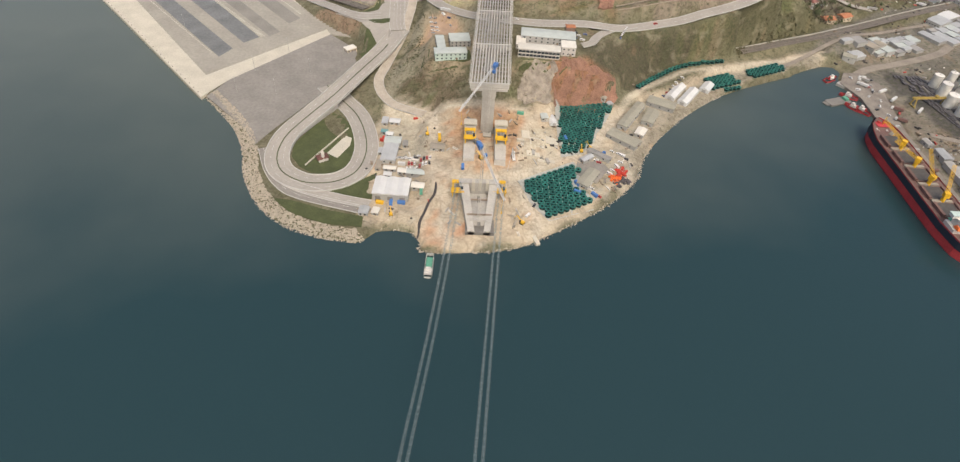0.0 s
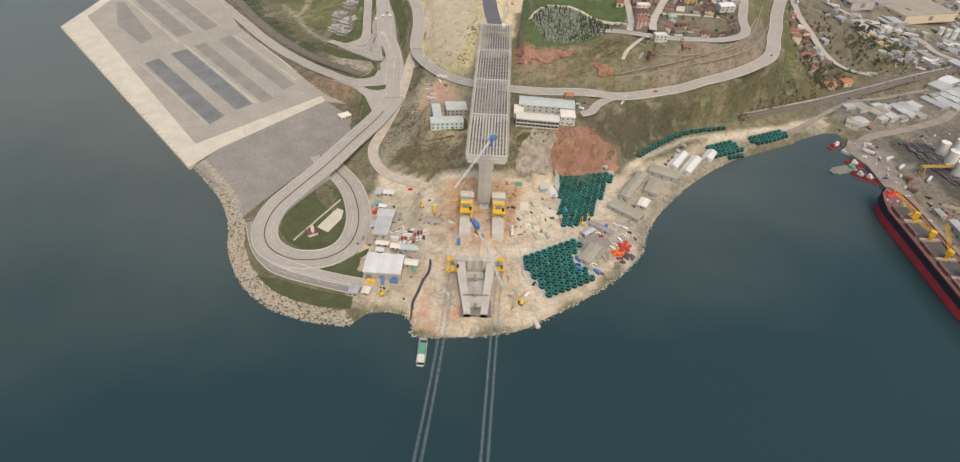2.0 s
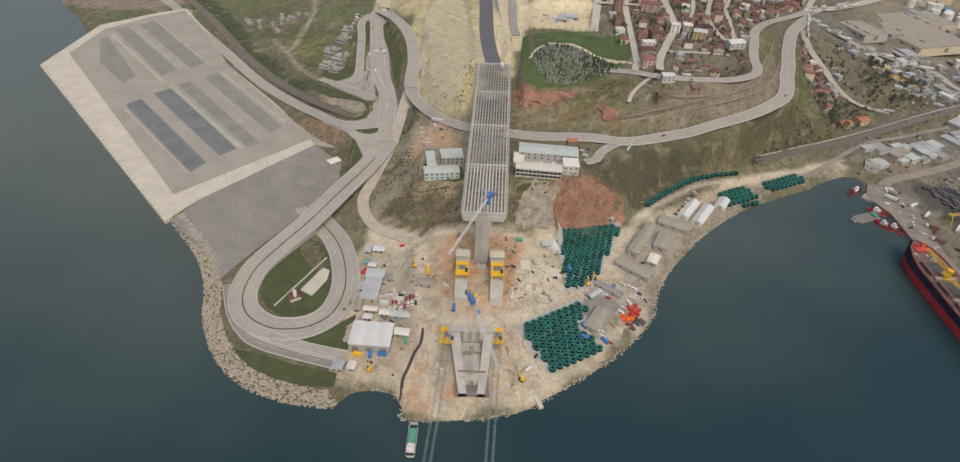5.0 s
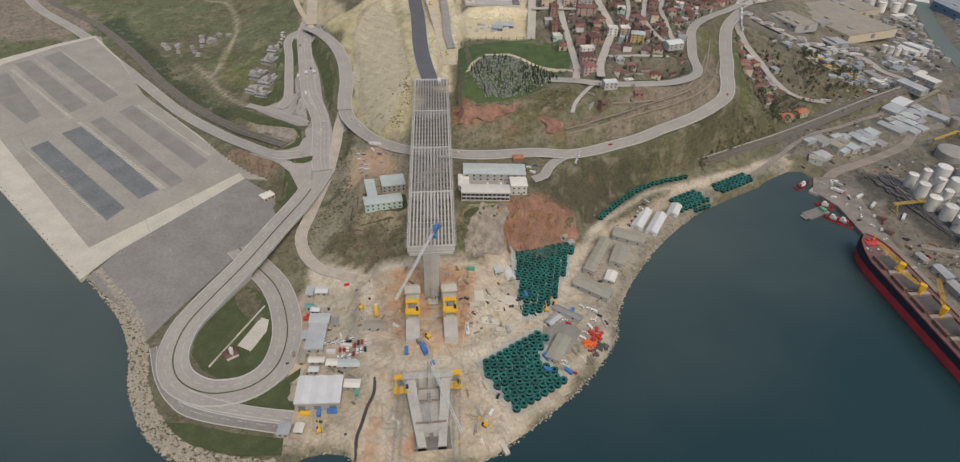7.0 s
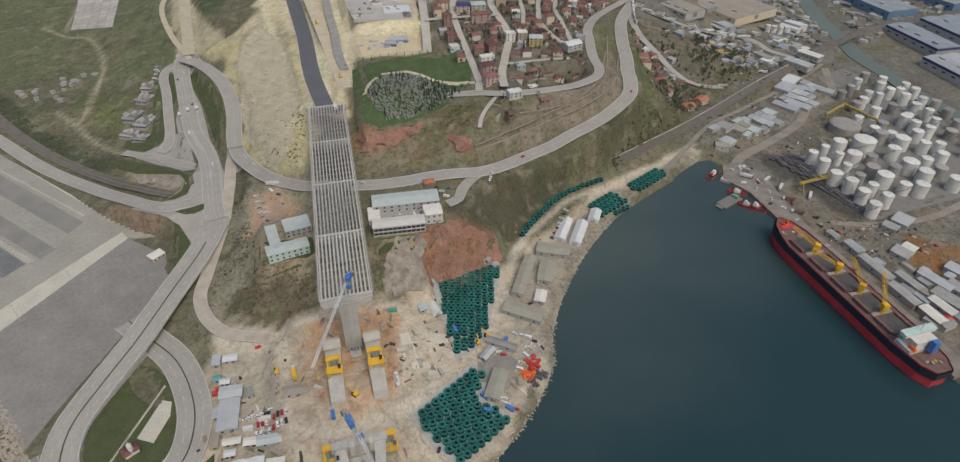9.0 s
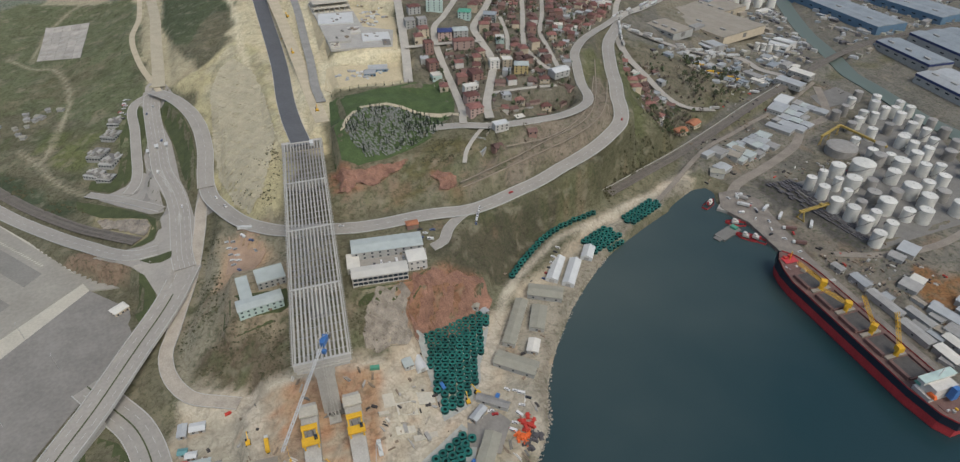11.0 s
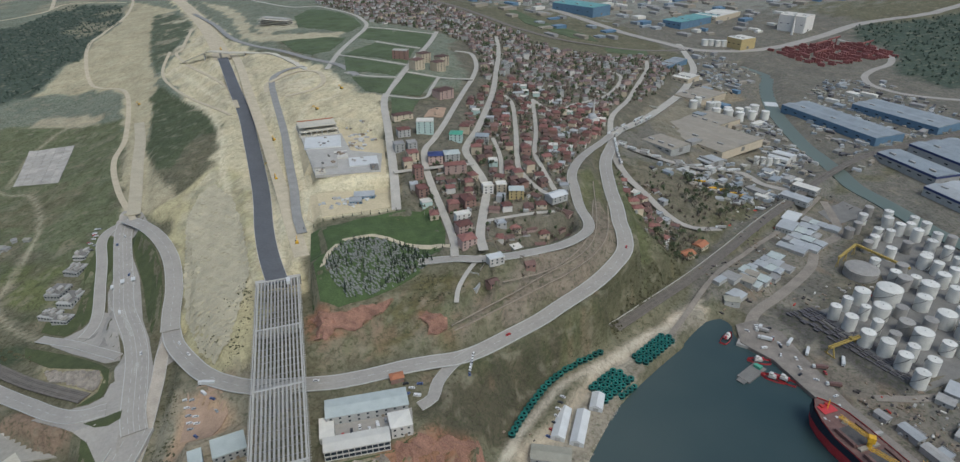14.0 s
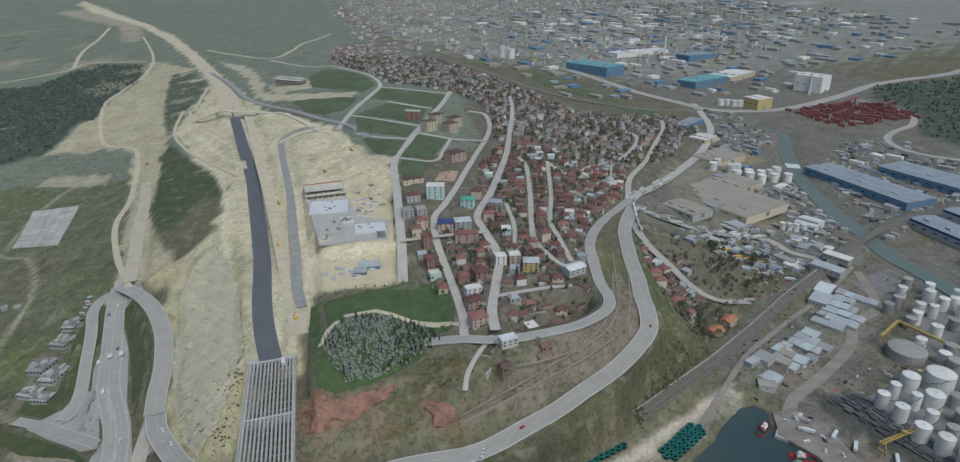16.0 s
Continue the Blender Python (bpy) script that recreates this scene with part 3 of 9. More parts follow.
way("highway", [(38, 712), (33, 760), (31, 810), (31, 897), (24, 1048), (19, 1137), (5, 1272), (-11, 1436), (-15, 1472)], 17, [(0, 67.3), (0.24, 73), (0.6, 84), (0.8, 89), (1, 92)])
way("haul_road", [(60, 735), (56, 800), (50, 900), (40, 1050), (28, 1200), (14, 1400), (0, 1520)], 13)
way("hillside_road", [(-52, 735), (-47, 710), (-35, 681), (-20, 652), (-4, 633), (14, 619), (57, 602), (84, 597), (112, 596), (139, 595), (169, 598), (207, 610), (242, 620), (281, 634), (314, 653), (333, 669), (344, 690), (352, 712), (366, 742), (388, 795), (425, 868), (474, 933)], 13)
way("town_road", [(150, 688), (178, 679), (199, 669), (227, 665), (268, 670), (300, 684), (312, 700), (317, 726), (329, 762), (346, 802), (399, 873), (445, 920), (482, 955)], 9)
way("street_a", [(202, 675), (209, 704), (226, 744), (240, 776), (245, 799), (245, 830), (246, 859), (255, 880), (287, 933), (357, 1080), (420, 1234), (456, 1322), (500, 1440), (540, 1560)], 8)
way("street_b", [(179, 681), (187, 714), (192, 763), (194, 812), (197, 845), (205, 876), (222, 900), (252, 952), (291, 1030), (316, 1082), (354, 1160), (388, 1244), (405, 1325), (384, 1352)], 7)
way("street_c", [(374, 1076), (367, 1028), (328, 919), (292, 824), (287, 795), (291, 764), (299, 746)], 5.5)
way("street_d", [(417, 1074), (359, 929), (322, 848), (313, 807), (305, 759)], 5)
way("street_e", [(417, 1074), (430, 1028), (491, 1081), (584, 1151), (690, 1281), (700, 1340)], 7)
way("street_f", [(482, 958), (537, 1047), (621, 1142), (704, 1246), (804, 1371), (862, 1461)], 8)
way("street_g", [(162, 836), (196, 835), (245, 831)], 6)
way("street_j", [(288, 890), (278, 839), (265, 800)], 4.5)
way("street_k", [(220, 727), (263, 727), (289, 724)], 4.5)
way("street_l", [(200, 674), (187, 664), (172, 647), (165, 632)], 3.6)
way("street_m", [(430, 1234), (500, 1205), (590, 1160)], 6)
way("street_n", [(456, 1322), (560, 1300), (650, 1240)], 6)
way("street_o", [(470, 1370), (600, 1420), (720, 1400), (800, 1371)], 6)
way("street_h", [(151, 776), (162, 837), (177, 933), (196, 1048), (235, 1139), (270, 1219), (343, 1389), (401, 1540)], 9)
way("street_i", [(144, 1236), (180, 1356), (221, 1463), (261, 1567), (266, 1637), (247, 1737), (201, 1895), (137, 1929), (50, 2110)], 8)
way("field_lane_a", [(261, 1567), (330, 1536), (385, 1508)], 6)
way("field_lane_b", [(254, 1422), (290, 1378), (318, 1350)], 6)
way("field_lane_c", [(172, 1329), (213, 1270), (264, 1214)], 6)
way("field_lane_d", [(164, 1191), (195, 1160), (235, 1140)], 5)
way("field_lane_e", [(254, 1176), (298, 1145), (346, 1138)], 6)
way("field_lane_f", [(202, 1059), (244, 1035), (269, 1085), (296, 1145)], 5)
way("valley_road", [(482, 955), (514, 985), (577, 1034), (685, 1129), (790, 1224), (889, 1331), (961, 1430), (1042, 1600)], 13)
way("valley_lane", [(478, 948), (447, 880), (441, 842), (448, 811), (457, 779), (475, 760), (515, 757)], 9)
way("truck_road", [(480, 935), (510, 905), (560, 888), (640, 885), (655, 850), (680, 826)], 11)
way("railway", [(308, 633), (330, 642), (360, 655), (421, 681), (489, 714), (569, 755), (660, 797), (756, 842), (865, 880), (1000, 900), (1500, 930)], 10.5, [(0, 11.5), (0.2, 11), (0.45, 10), (0.6, 9), (1, 8)])
way("access_road", [(-53, 728), (-57, 705), (-58, 672), (-63, 625), (-71, 588), (-76, 565), (-80, 546), (-75, 523), (-62, 503), (-45, 494), (-32, 488)], 9, [(0, 24.5), (0.25, 21), (0.45, 15), (0.7, 8.5), (1, 9.4)])
way("coast_track", [(30, 404), (58, 415), (80, 434), (100, 441), (116, 452), (129, 472), (141, 492), (153, 510), (166, 530), (185, 549), (205, 564), (232, 582), (260, 592), (293, 603), (326, 618), (356, 627), (388, 640), (410, 650)], 9)
way("shore_road", [(-167, 436), (-156, 409), (-143, 390), (-124, 377), (-67, 361)], 8, [(0, 3.1), (1, 3.1)])
way("plaza_road", [(-114, 948), (-113, 918), (-107, 870), (-101, 826), (-95, 785), (-83, 745), (-76, 710), (-73, 672), (-71, 645), (-68, 628)], 16, [(0, 32), (0.4, 24), (0.7, 22), (1, 19.6)])
way("ring_road_west", [(-112, 950), (-124, 943), (-131, 932), (-133, 913), (-128, 880), (-124, 840), (-120, 800), (-121, 778), (-126, 765)], 9)
way("ring_road_east", [(-113, 950), (-91, 921), (-72, 883), (-59, 841), (-53, 793), (-53, 757), (-52, 730)], 14)
way("west_road", [(-90, 658), (-107, 658), (-124, 667), (-150, 693), (-191, 735), (-242, 789), (-293, 853), (-363, 941), (-431, 1026), (-530, 1132), (-600, 1250), (-680, 1450)], 12)
way("west_lane", [(-92, 723), (-113, 742), (-135, 762), (-164, 783)], 8)
way("railway_west", [(-108, 678), (-138, 704), (-178, 744), (-232, 803), (-283, 869), (-341, 955), (-417, 1054), (-520, 1160), (-620, 1320), (-700, 1500)], 11)
way("dirt_track", [(-105, 945), (-134, 1039), (-154, 1143), (-154, 1249), (-185, 1483), (-253, 1569), (-295, 1761), (-311, 1905), (-299, 2014), (-286, 2422), (-403, 3031)], 7)
way("earthwork_ramp", [(-106, 955), (-110, 1010), (-118, 1100), (-126, 1190), (-140, 1290)], 14)
way("site_road", [(70, 790), (75, 853), (74, 910), (72, 980), (84, 1030), (130, 1010), (172, 950)], 5)
way("cutting_road", [(64, 775), (62, 812), (64, 867), (64, 921), (65, 999), (64, 1060), (61, 1160), (61, 1244), (71, 1275), (91, 1294), (115, 1295)], 9)
way("cutting_far", [(-96, 2053), (-41, 1848), (-2, 1646), (35, 1535), (87, 1431), (123, 1343), (163, 1254), (179, 1168)], 11)
way("slope_bench_a", [(158, 614), (217, 630), (267, 643), (315, 674), (359, 747)], 0.9)
way("slope_bench_b", [(206, 641), (256, 648), (302, 681), (341, 745)], 0.9)
way("slope_bench_c", [(157, 618), (232, 640), (286, 660), (318, 696), (362, 785)], 0.9)
way("far_highway", [(891, 2047), (922, 1869), (954, 1725), (1001, 1628), (1049, 1540), (1153, 1500), (1263, 1501), (1436, 1543), (1615, 1597), (1761, 1596), (1890, 1592), (2600, 1700)], 26)
way("far_rail", [(420, 2330), (547, 2047), (604, 1888), (648, 1734), (712, 1630), (802, 1585), (912, 1556), (1040, 1545)], 16)
way("far_link", [(1450, 1500), (1460, 1414), (1450, 1350), (1383, 1288), (1301, 1262), (1240, 1223), (1212, 1157), (1260, 1070), (1500, 900)], 14)
way("loop_ramp", [(-66, 632), (-80, 592), (-99, 553), (-119, 511), (-136, 480), (-149, 455), (-153, 437), (-152, 421), (-145, 406), (-132, 396), (-117, 392), (-97, 396), (-83, 411), (-79, 437), (-84, 465), (-95, 492), (-112, 515), (-130, 539)], 20, [(0, 19), (0.092, 16), (0.186, 13), (0.286, 10), (0.363, 8), (0.424, 6), (0.464, 4.5), (0.498, 3.6), (0.57, 3.3), (1, 3.2)], free=True)
way("exit_road", [(-138, 392), (-121, 384), (-97, 376), (-68, 369)], 9, [(0, 3.2), (1, 3.2)])

way("office_drive", [(117, 559), (127, 563), (135, 577), (149, 590), (163, 597), (177, 602)], 8)
way("meadow_track", [(-328, 1199), (-284, 1141), (-254, 1120), (-227, 1057), (-213, 988), (-215, 928), (-217, 885), (-224, 865)], 4)
way("meadow_track_b", [(-291, 1166), (-295, 1264), (-279, 1335), (-260, 1371), (-215, 1377)], 4)
way("plain_track_a", [(-662, 2339), (-585, 2380), (-520, 2433), (-475, 2528), (-305, 2433)], 8)
way("plain_track_b", [(-509, 2456), (-559, 2789), (-570, 3078), (-596, 3440)], 10)
way("plain_track_c", [(270, 2741), (120, 2233), (50, 2137), (-35, 2282), (-134, 2494)], 9)
way("meadow_track_c", [(-164, 783), (-183, 801), (-204, 829), (-224, 865), (-250, 905)], 5)
way("slope_track_a", [(-88, 1846), (-98, 1663), (-106, 1623), (-74, 1500), (-7, 1296), (10, 1169)], 6)
way("slope_track_b", [(-122, 1663), (-124, 1520), (-96, 1400), (-36, 1241), (0, 1150)], 5)
way("winding_track", [(51, 1195), (57, 1238), (99, 1268), (129, 1237), (132, 1178), (113, 1150), (75, 1144)], 7)
way("formation", [(-15, 1474), (-30, 1620), (-62, 1850), (-130, 2230), (-240, 2700), (-360, 3110), (-470, 3480), (-700, 4000), (-1000, 4800)], 30)
way("rail_side_track", [(352, 614), (385, 636), (428, 664), (480, 694), (535, 722), (590, 744), (650, 772), (705, 802)], 5)
way("harbour_road", [(425, 600), (452, 622), (500, 640), (560, 668), (600, 700), (640, 712), (665, 735), (700, 790)], 10)
way("harbour_road_b", [(460, 500), (500, 486), (560, 482), (640, 500)], 7)
way("yard_track", [(-28, 486), (-22, 470), (-21, 442), (-22, 420), (-5, 402), (19, 396), (44, 400), (63, 412), (86, 436), (101, 442), (115, 451), (129, 472), (141, 492)], 8)


def settle():
    """Cuts the land back wherever it would stand proud of a way."""
    for line, z, width in CUT:
        reach = width / 2 + 7
        sel = np.where((XX > line[:, 0].min() - reach) & (XX < line[:, 0].max() + reach) & (YY > line[:, 1].min() - reach) & (YY < line[:, 1].max() + reach))
        vx, vy, vz = XX[sel], YY[sel], ZZ[sel]
        for (x, y), h in zip(line, z):
            near = (vx - x) ** 2 + (vy - y) ** 2 < reach * reach
            vz[near] = np.minimum(vz[near], h - 0.35)
        ZZ[sel] = vz


def terrace(ring, level, soft=6.0):
    """Levels the land inside a ring."""
    k = np.clip(edge_distance(XX, YY, ring) / soft + 1.0, 0, 1)
    ZZ[:] = ZZ * (1 - k) + level * k


terrace([(84, 440), (95, 512), (148, 525), (150, 512), (125, 462), (108, 445)], 6.5, 7)
terrace([(52, 402), (102, 430), (112, 384), (75, 360)], 4.5)
terrace([(54, 530), (106, 526), (114, 548), (112, 580), (56, 584)], 47.5, 8)
terrace([(-32, 533), (8, 533), (8, 584), (-28, 586)], 39.0, 7)
terrace([(250, 578), (284, 597), (348, 622), (358, 605), (300, 578), (262, 560)], 5.0, 6)
terrace([(140, 458), (160, 450), (215, 520), (262, 560), (245, 572), (205, 545), (158, 525)], 4.0, 5)
terrace([(-70, 372), (-34, 372), (-36, 480), (-74, 492)], 3.4, 8)
terrace([(74, 842), (160, 826), (150, 784), (72, 784)], 84.0, 10)
terrace([(76, 1025), (132, 992), (174, 935), (156, 834), (74, 866)], 97.0, 12)
terrace([(-105, 612), (-114, 638), (-136, 650), (-166, 678), (-207, 724), (-251, 772), (-315, 862), (-372, 933), (-425, 1015), (-480, 900), (-240, 560), (-140, 560)], 1.8, 5)
ZZ[:] = np.where(edge_distance(XX, YY, [(8, 560), (64, 560), (62, 722), (16, 722)]) > 0, np.minimum(ZZ, 60), ZZ)
CUT = [w for k, w in WAYS.items() if k != "loop_ramp"]
CANAL = along([(755, 560), (755, 632), (753, 681), (761, 731), (766, 768), (771, 809), (792, 859), (809, 905), (832, 968), (895, 1089), (955, 1180), (1010, 1250), (1070, 1320), (1082, 1413)], 6)
CUT.append((CANAL, np.full(len(CANAL), 3.4), 24))
_l, _z, _w = WAYS["loop_ramp"]
CUT.append((_l[_z < 4.2], _z[_z < 4.2], _w))
settle()

def fly(px, py):
    """Height of the finished ground at a point."""
    i = int(np.clip(np.searchsorted(GX, px) - 1, 0, len(GX) - 2))
    j = int(np.clip(np.searchsorted(GY, py) - 1, 0, len(GY) - 2))
    u = min(max((px - GX[i]) / (GX[i + 1] - GX[i]), 0), 1)
    v = min(max((py - GY[j]) / (GY[j + 1] - GY[j]), 0), 1)
    return float((ZZ[j, i] * (1 - u) + ZZ[j, i + 1] * u) * (1 - v) + (ZZ[j + 1, i] * (1 - u) + ZZ[j + 1, i + 1] * u) * v)


# ---------------------------------------------------------------- land cover
CC = np.zeros(XX.shape + (4,))
CC[..., 3] = 1
CC[..., :3] = (0.14, 0.13, 0.09)


def cover(ring, color, soft=8.0):
    d = edge_distance(XX, YY, ring) + soft * (0.5 * np.sin(XX * 0.10 + 2 * np.sin(YY * 0.06)) + 0.5 * np.sin(YY * 0.12 + 2 * np.sin(XX * 0.07)))
    k = np.clip(d / soft + 0.5, 0, 1)[..., None]
    CC[..., :3] = CC[..., :3] * (1 - k) + np.array(color) * k


# far field and forest colours carry painted distance haze, paler and greyer
FIELD_HAZED, FOREST_HAZED, TOWN, SAND, SCRUB = (0.185, 0.20, 0.16), (0.068, 0.088, 0.072), (0.15, 0.135, 0.108), (0.53, 0.465, 0.325), (0.158, 0.145, 0.10)
YARD, GREY, RED, OLIVE = (0.42, 0.352, 0.275), (0.165, 0.152, 0.135), (0.25, 0.135, 0.088), (0.115, 0.113, 0.062)
cover([(-3000, 1150), (-80, 1150), (100, 1500), (400, 2000), (500, 6000), (-3000, 6000)], FIELD_HAZED, 60)
cover([(130, 1000), (360, 1120), (560, 1700), (450, 2400), (100, 2000)], FIELD_HAZED, 30)
WOODS_WEST = [(-900, 2240), (-547, 2242), (-467, 2491), (-307, 2388), (-282, 2119), (-311, 1939), (-300, 1740), (-331, 1741), (-346, 1573), (-415, 1544), (-524, 1600), (-900, 1650)]
WOODS_EAST = [(1588, 1592), (1729, 1560), (1858, 1545), (2600, 1640), (3300, 1500), (2600, 900), (1500, 950), (1325, 1136), (1346, 1243), (1427, 1311), (1493, 1415), (1475, 1450)]
cover(WOODS_WEST, FOREST_HAZED, 8)
cover([(-500, 900), (-330, 1000), (-250, 1000), (-130, 830), (-90, 860), (-125, 960), (-150, 1150), (-150, 1330), (-330, 1420), (-600, 1400)], (0.135, 0.145, 0.085), 15)
cover([(150, 690), (330, 680), (345, 780), (480, 960), (640, 1060), (904, 1369), (919, 1503), (755, 1467), (643, 1477), (615, 1651), (581, 1819), (505, 2024), (400, 2103), (344, 2313), (221, 2185), (204, 1927), (272, 1634), (401, 1540), (420, 1450), (380, 1380), (350, 1180), (300, 1060), (210, 990), (182, 940), (165, 840)], TOWN, 8)
cover([(380, 640), (440, 655), (520, 740), (700, 800), (1100, 900), (1500, 900), (1700, 1500), (1400, 2400), (1000, 2000), (980, 1450), (700, 1150), (480, 940), (450, 800), (440, 720)], GREY, 12)
# far plain, its colour lifted to stand in for haze
cover([(1000, 1900), (2400, 1800), (4200, 2500), (4200, 5200), (400, 5200), (500, 2300)], (0.24, 0.235, 0.215), 120)
cover(WOODS_EAST, FOREST_HAZED, 12)
cover([(410, 650), (440, 640), (424, 560), (432, 340), (440, 100), (900, 100), (1100, 880), (700, 790), (500, 715)], GREY, 8)
cover([(0, 735), (60, 700), (72, 785), (149, 773), (161, 834), (167, 888), (181, 968), (194, 1060), (175, 1086), (157, 1137), (148, 1207), (140, 1259), (103, 1347), (45, 1464), (-1, 1613), (-10, 1719), (-42, 1872), (-92, 2120), (-170, 2489), (-289, 2983), (-411, 3323), (-630, 3911), (-950, 4700), (-1010, 4700), (-808, 4122), (-448, 3337), (-310, 2893), (-205, 2471), (-174, 2332), (-118, 2062), (-80, 1836), (-87, 1740), (-96, 1631), (-115, 1586), (-126, 1522), (-100, 1440), (-72, 1299), (-38, 1203), (-12, 1100), (-20, 1000)], SAND, 7)
cover([(-46, 725), (-28, 672), (-4, 646), (22, 640), (28, 720), (16, 900), (-10, 1010), (-60, 960), (-92, 950), (-62, 895), (-48, 800)], (0.45, 0.40, 0.25), 8)
cover([(-349, 1565), (-332, 1646), (-328, 1727), (-300, 1755), (-305, 1906), (-281, 2090), (-288, 2315), (-293, 2449), (-182, 2245), (-138, 2156), (-173, 2153), (-190, 2103), (-184, 1969), (-166, 1756), (-150, 1602), (-129, 1469), (-117, 1373), (-121, 1297), (-116, 1185), (-92, 1050), (-60, 960), (-92, 950), (-112, 953), (-135, 1060), (-152, 1224), (-165, 1308), (-183, 1430), (-195, 1492), (-230, 1525), (-313, 1559)], (0.40, 0.355, 0.25), 6)
cover([(-122, 1442), (-104, 1390), (-72, 1299), (-38, 1203), (-18, 1143), (-6, 1109), (-22, 1096), (-40, 1124), (-55, 1096), (-71, 1038), (-90, 1051), (-115, 1150), (-121, 1297), (-132, 1391)], (0.085, 0.10, 0.06), 3)
cover([(-201, 2161), (-154, 2123), (-114, 2007), (-90, 1879), (-91, 1803), (-105, 1719), (-115, 1651), (-127, 1582), (-129, 1522), (-139, 1533), (-156, 1651), (-180, 1890)], (0.10, 0.115, 0.08), 5)
cover([(-92, 2242), (-12, 2069), (20, 1918), (40, 1720), (32, 1661), (81, 1582), (167, 1536), (206, 1523), (194, 1474), (112, 1495), (46, 1553), (23, 1602), (0, 1853), (-25, 1990)], (0.42, 0.375, 0.275), 6)
cover([(40, 1740), (125, 1700), (140, 1620), (60, 1600)], (0.40, 0.36, 0.27), 8)
cover([(-560, 3440), (-450, 2900), (-400, 2950), (-470, 3400), (-900, 4300), (-1000, 4200)], (0.33, 0.29, 0.23), 14)
cover([(-20, 1000), (-2, 900), (10, 780), (18, 720), (4, 700), (-20, 760), (-30, 860), (-44, 950)], (0.41, 0.37, 0.265), 9)
cover([(-36, 800), (-20, 760), (-8, 820), (-22, 880), (-36, 930), (-46, 880)], (0.33, 0.305, 0.21), 10)
cover([(-322, 1409), (-314, 1445), (-211, 1394), (-207, 1348)], (0.36, 0.32, 0.235), 6)
cover([(-120, 505), (-40, 470), (-10, 495), (70, 500), (100, 520), (180, 535), (240, 580), (330, 618), (420, 690), (490, 750), (450, 800), (400, 730), (350, 670), (240, 612), (140, 585), (50, 590), (-20, 625), (-70, 660), (-100, 590)], SCRUB, 10)
cover([(150, 588), (240, 612), (350, 672), (380, 760), (400, 800), (420, 760), (385, 690), (330, 640), (240, 598), (170, 570)], OLIVE, 8)
cover([(156, 612), (216, 624), (284, 641), (325, 672), (344, 705), (350, 745), (338, 742), (318, 715), (296, 686), (250, 664), (216, 654), (182, 636)], (0.205, 0.172, 0.14), 4)
cover([(350, 745), (385, 800), (372, 815), (350, 800), (330, 755), (318, 705), (338, 742)], (0.125, 0.125, 0.07), 5)
cover([(58, 620), (100, 612), (150, 612), (165, 640), (130, 655), (95, 662), (62, 655)], (0.165, 0.145, 0.10), 8)
cover([(111, 647), (151, 664), (172, 666), (168, 643), (142, 634), (118, 633)], (0.088, 0.10, 0.05), 5)
cover([(58, 668), (80, 653), (109, 657), (121, 657), (109, 647), (85, 636), (62, 630), (56, 635)], RED, 4)
cover([(100, 615), (150, 615), (180, 650), (150, 675), (110, 650)], (0.13, 0.115, 0.06), 10)
cover([(138, 636), (150, 627), (155, 617), (137, 616)], RED, 4)
cover([(-75, 520), (-40, 500), (30, 495), (45, 590), (10, 640), (-40, 650), (-70, 600)], (0.245, 0.222, 0.168), 8)
cover([(-28, 495), (0, 486), (10, 520), (-8, 530), (-40, 535), (-60, 520)], (0.13, 0.105, 0.075), 6)
cover([(45, 500), (75, 490), (85, 525), (60, 530)], (0.30, 0.265, 0.20), 8)
cover([(78, 500), (98, 512), (132, 524), (150, 536), (130, 546), (100, 536), (82, 528)], RED, 6)
cover([(-40, 545), (0, 500), (12, 560), (8, 600), (-10, 632), (-40, 645), (-34, 600)], (0.275, 0.228, 0.168), 8)
cover([(-42, 590), (-36, 640), (-8, 640), (2, 605), (-12, 585)], (0.40, 0.28, 0.19), 7)
cover([(-75, 352), (-55, 346), (-30, 345), (-26, 325), (20, 325), (62, 338), (104, 366), (156, 418), (190, 482), (260, 552), (330, 602), (410, 635), (400, 648), (330, 622), (240, 580), (170, 528), (128, 508), (95, 510), (60, 488), (5, 487), (-40, 490), (-72, 500), (-80, 440), (-76, 400)], YARD, 5)
cover([(-5, 472), (10, 455), (55, 458), (62, 480), (30, 488)], (0.44, 0.25, 0.145), 6)
cover([(40, 420), (55, 415), (58, 450), (46, 452)], (0.42, 0.25, 0.16), 5)
cover([(-24, 328), (-10, 325), (-4, 360), (-18, 368)], (0.45, 0.29, 0.20), 4)
cover([(3, 338), (28, 338), (30, 350), (2, 350)], (0.47, 0.26, 0.17), 4)
cover([(-66, 440), (-70, 490), (-35, 475), (-20, 400), (-40, 395)], (0.36, 0.31, 0.25), 5)
cover([(100, 380), (156, 420), (166, 455), (190, 500), (150, 462), (112, 440), (98, 405)], (0.33, 0.285, 0.22), 5)
cover([(511, 465), (529, 458), (547, 445), (530, 405), (480, 405), (488, 435)], (0.24, 0.125, 0.06), 6)
cover([(470, 620), (480, 545), (500, 500), (522, 500), (512, 560), (506, 615)], (0.095, 0.085, 0.08), 6)
cover([(505, 500), (560, 490), (700, 560), (760, 700), (660, 720), (560, 640), (500, 600)], (0.15, 0.135, 0.11), 6)
cover([(440, 330), (470, 330), (480, 480), (460, 560), (432, 560)], (0.19, 0.165, 0.14), 5)
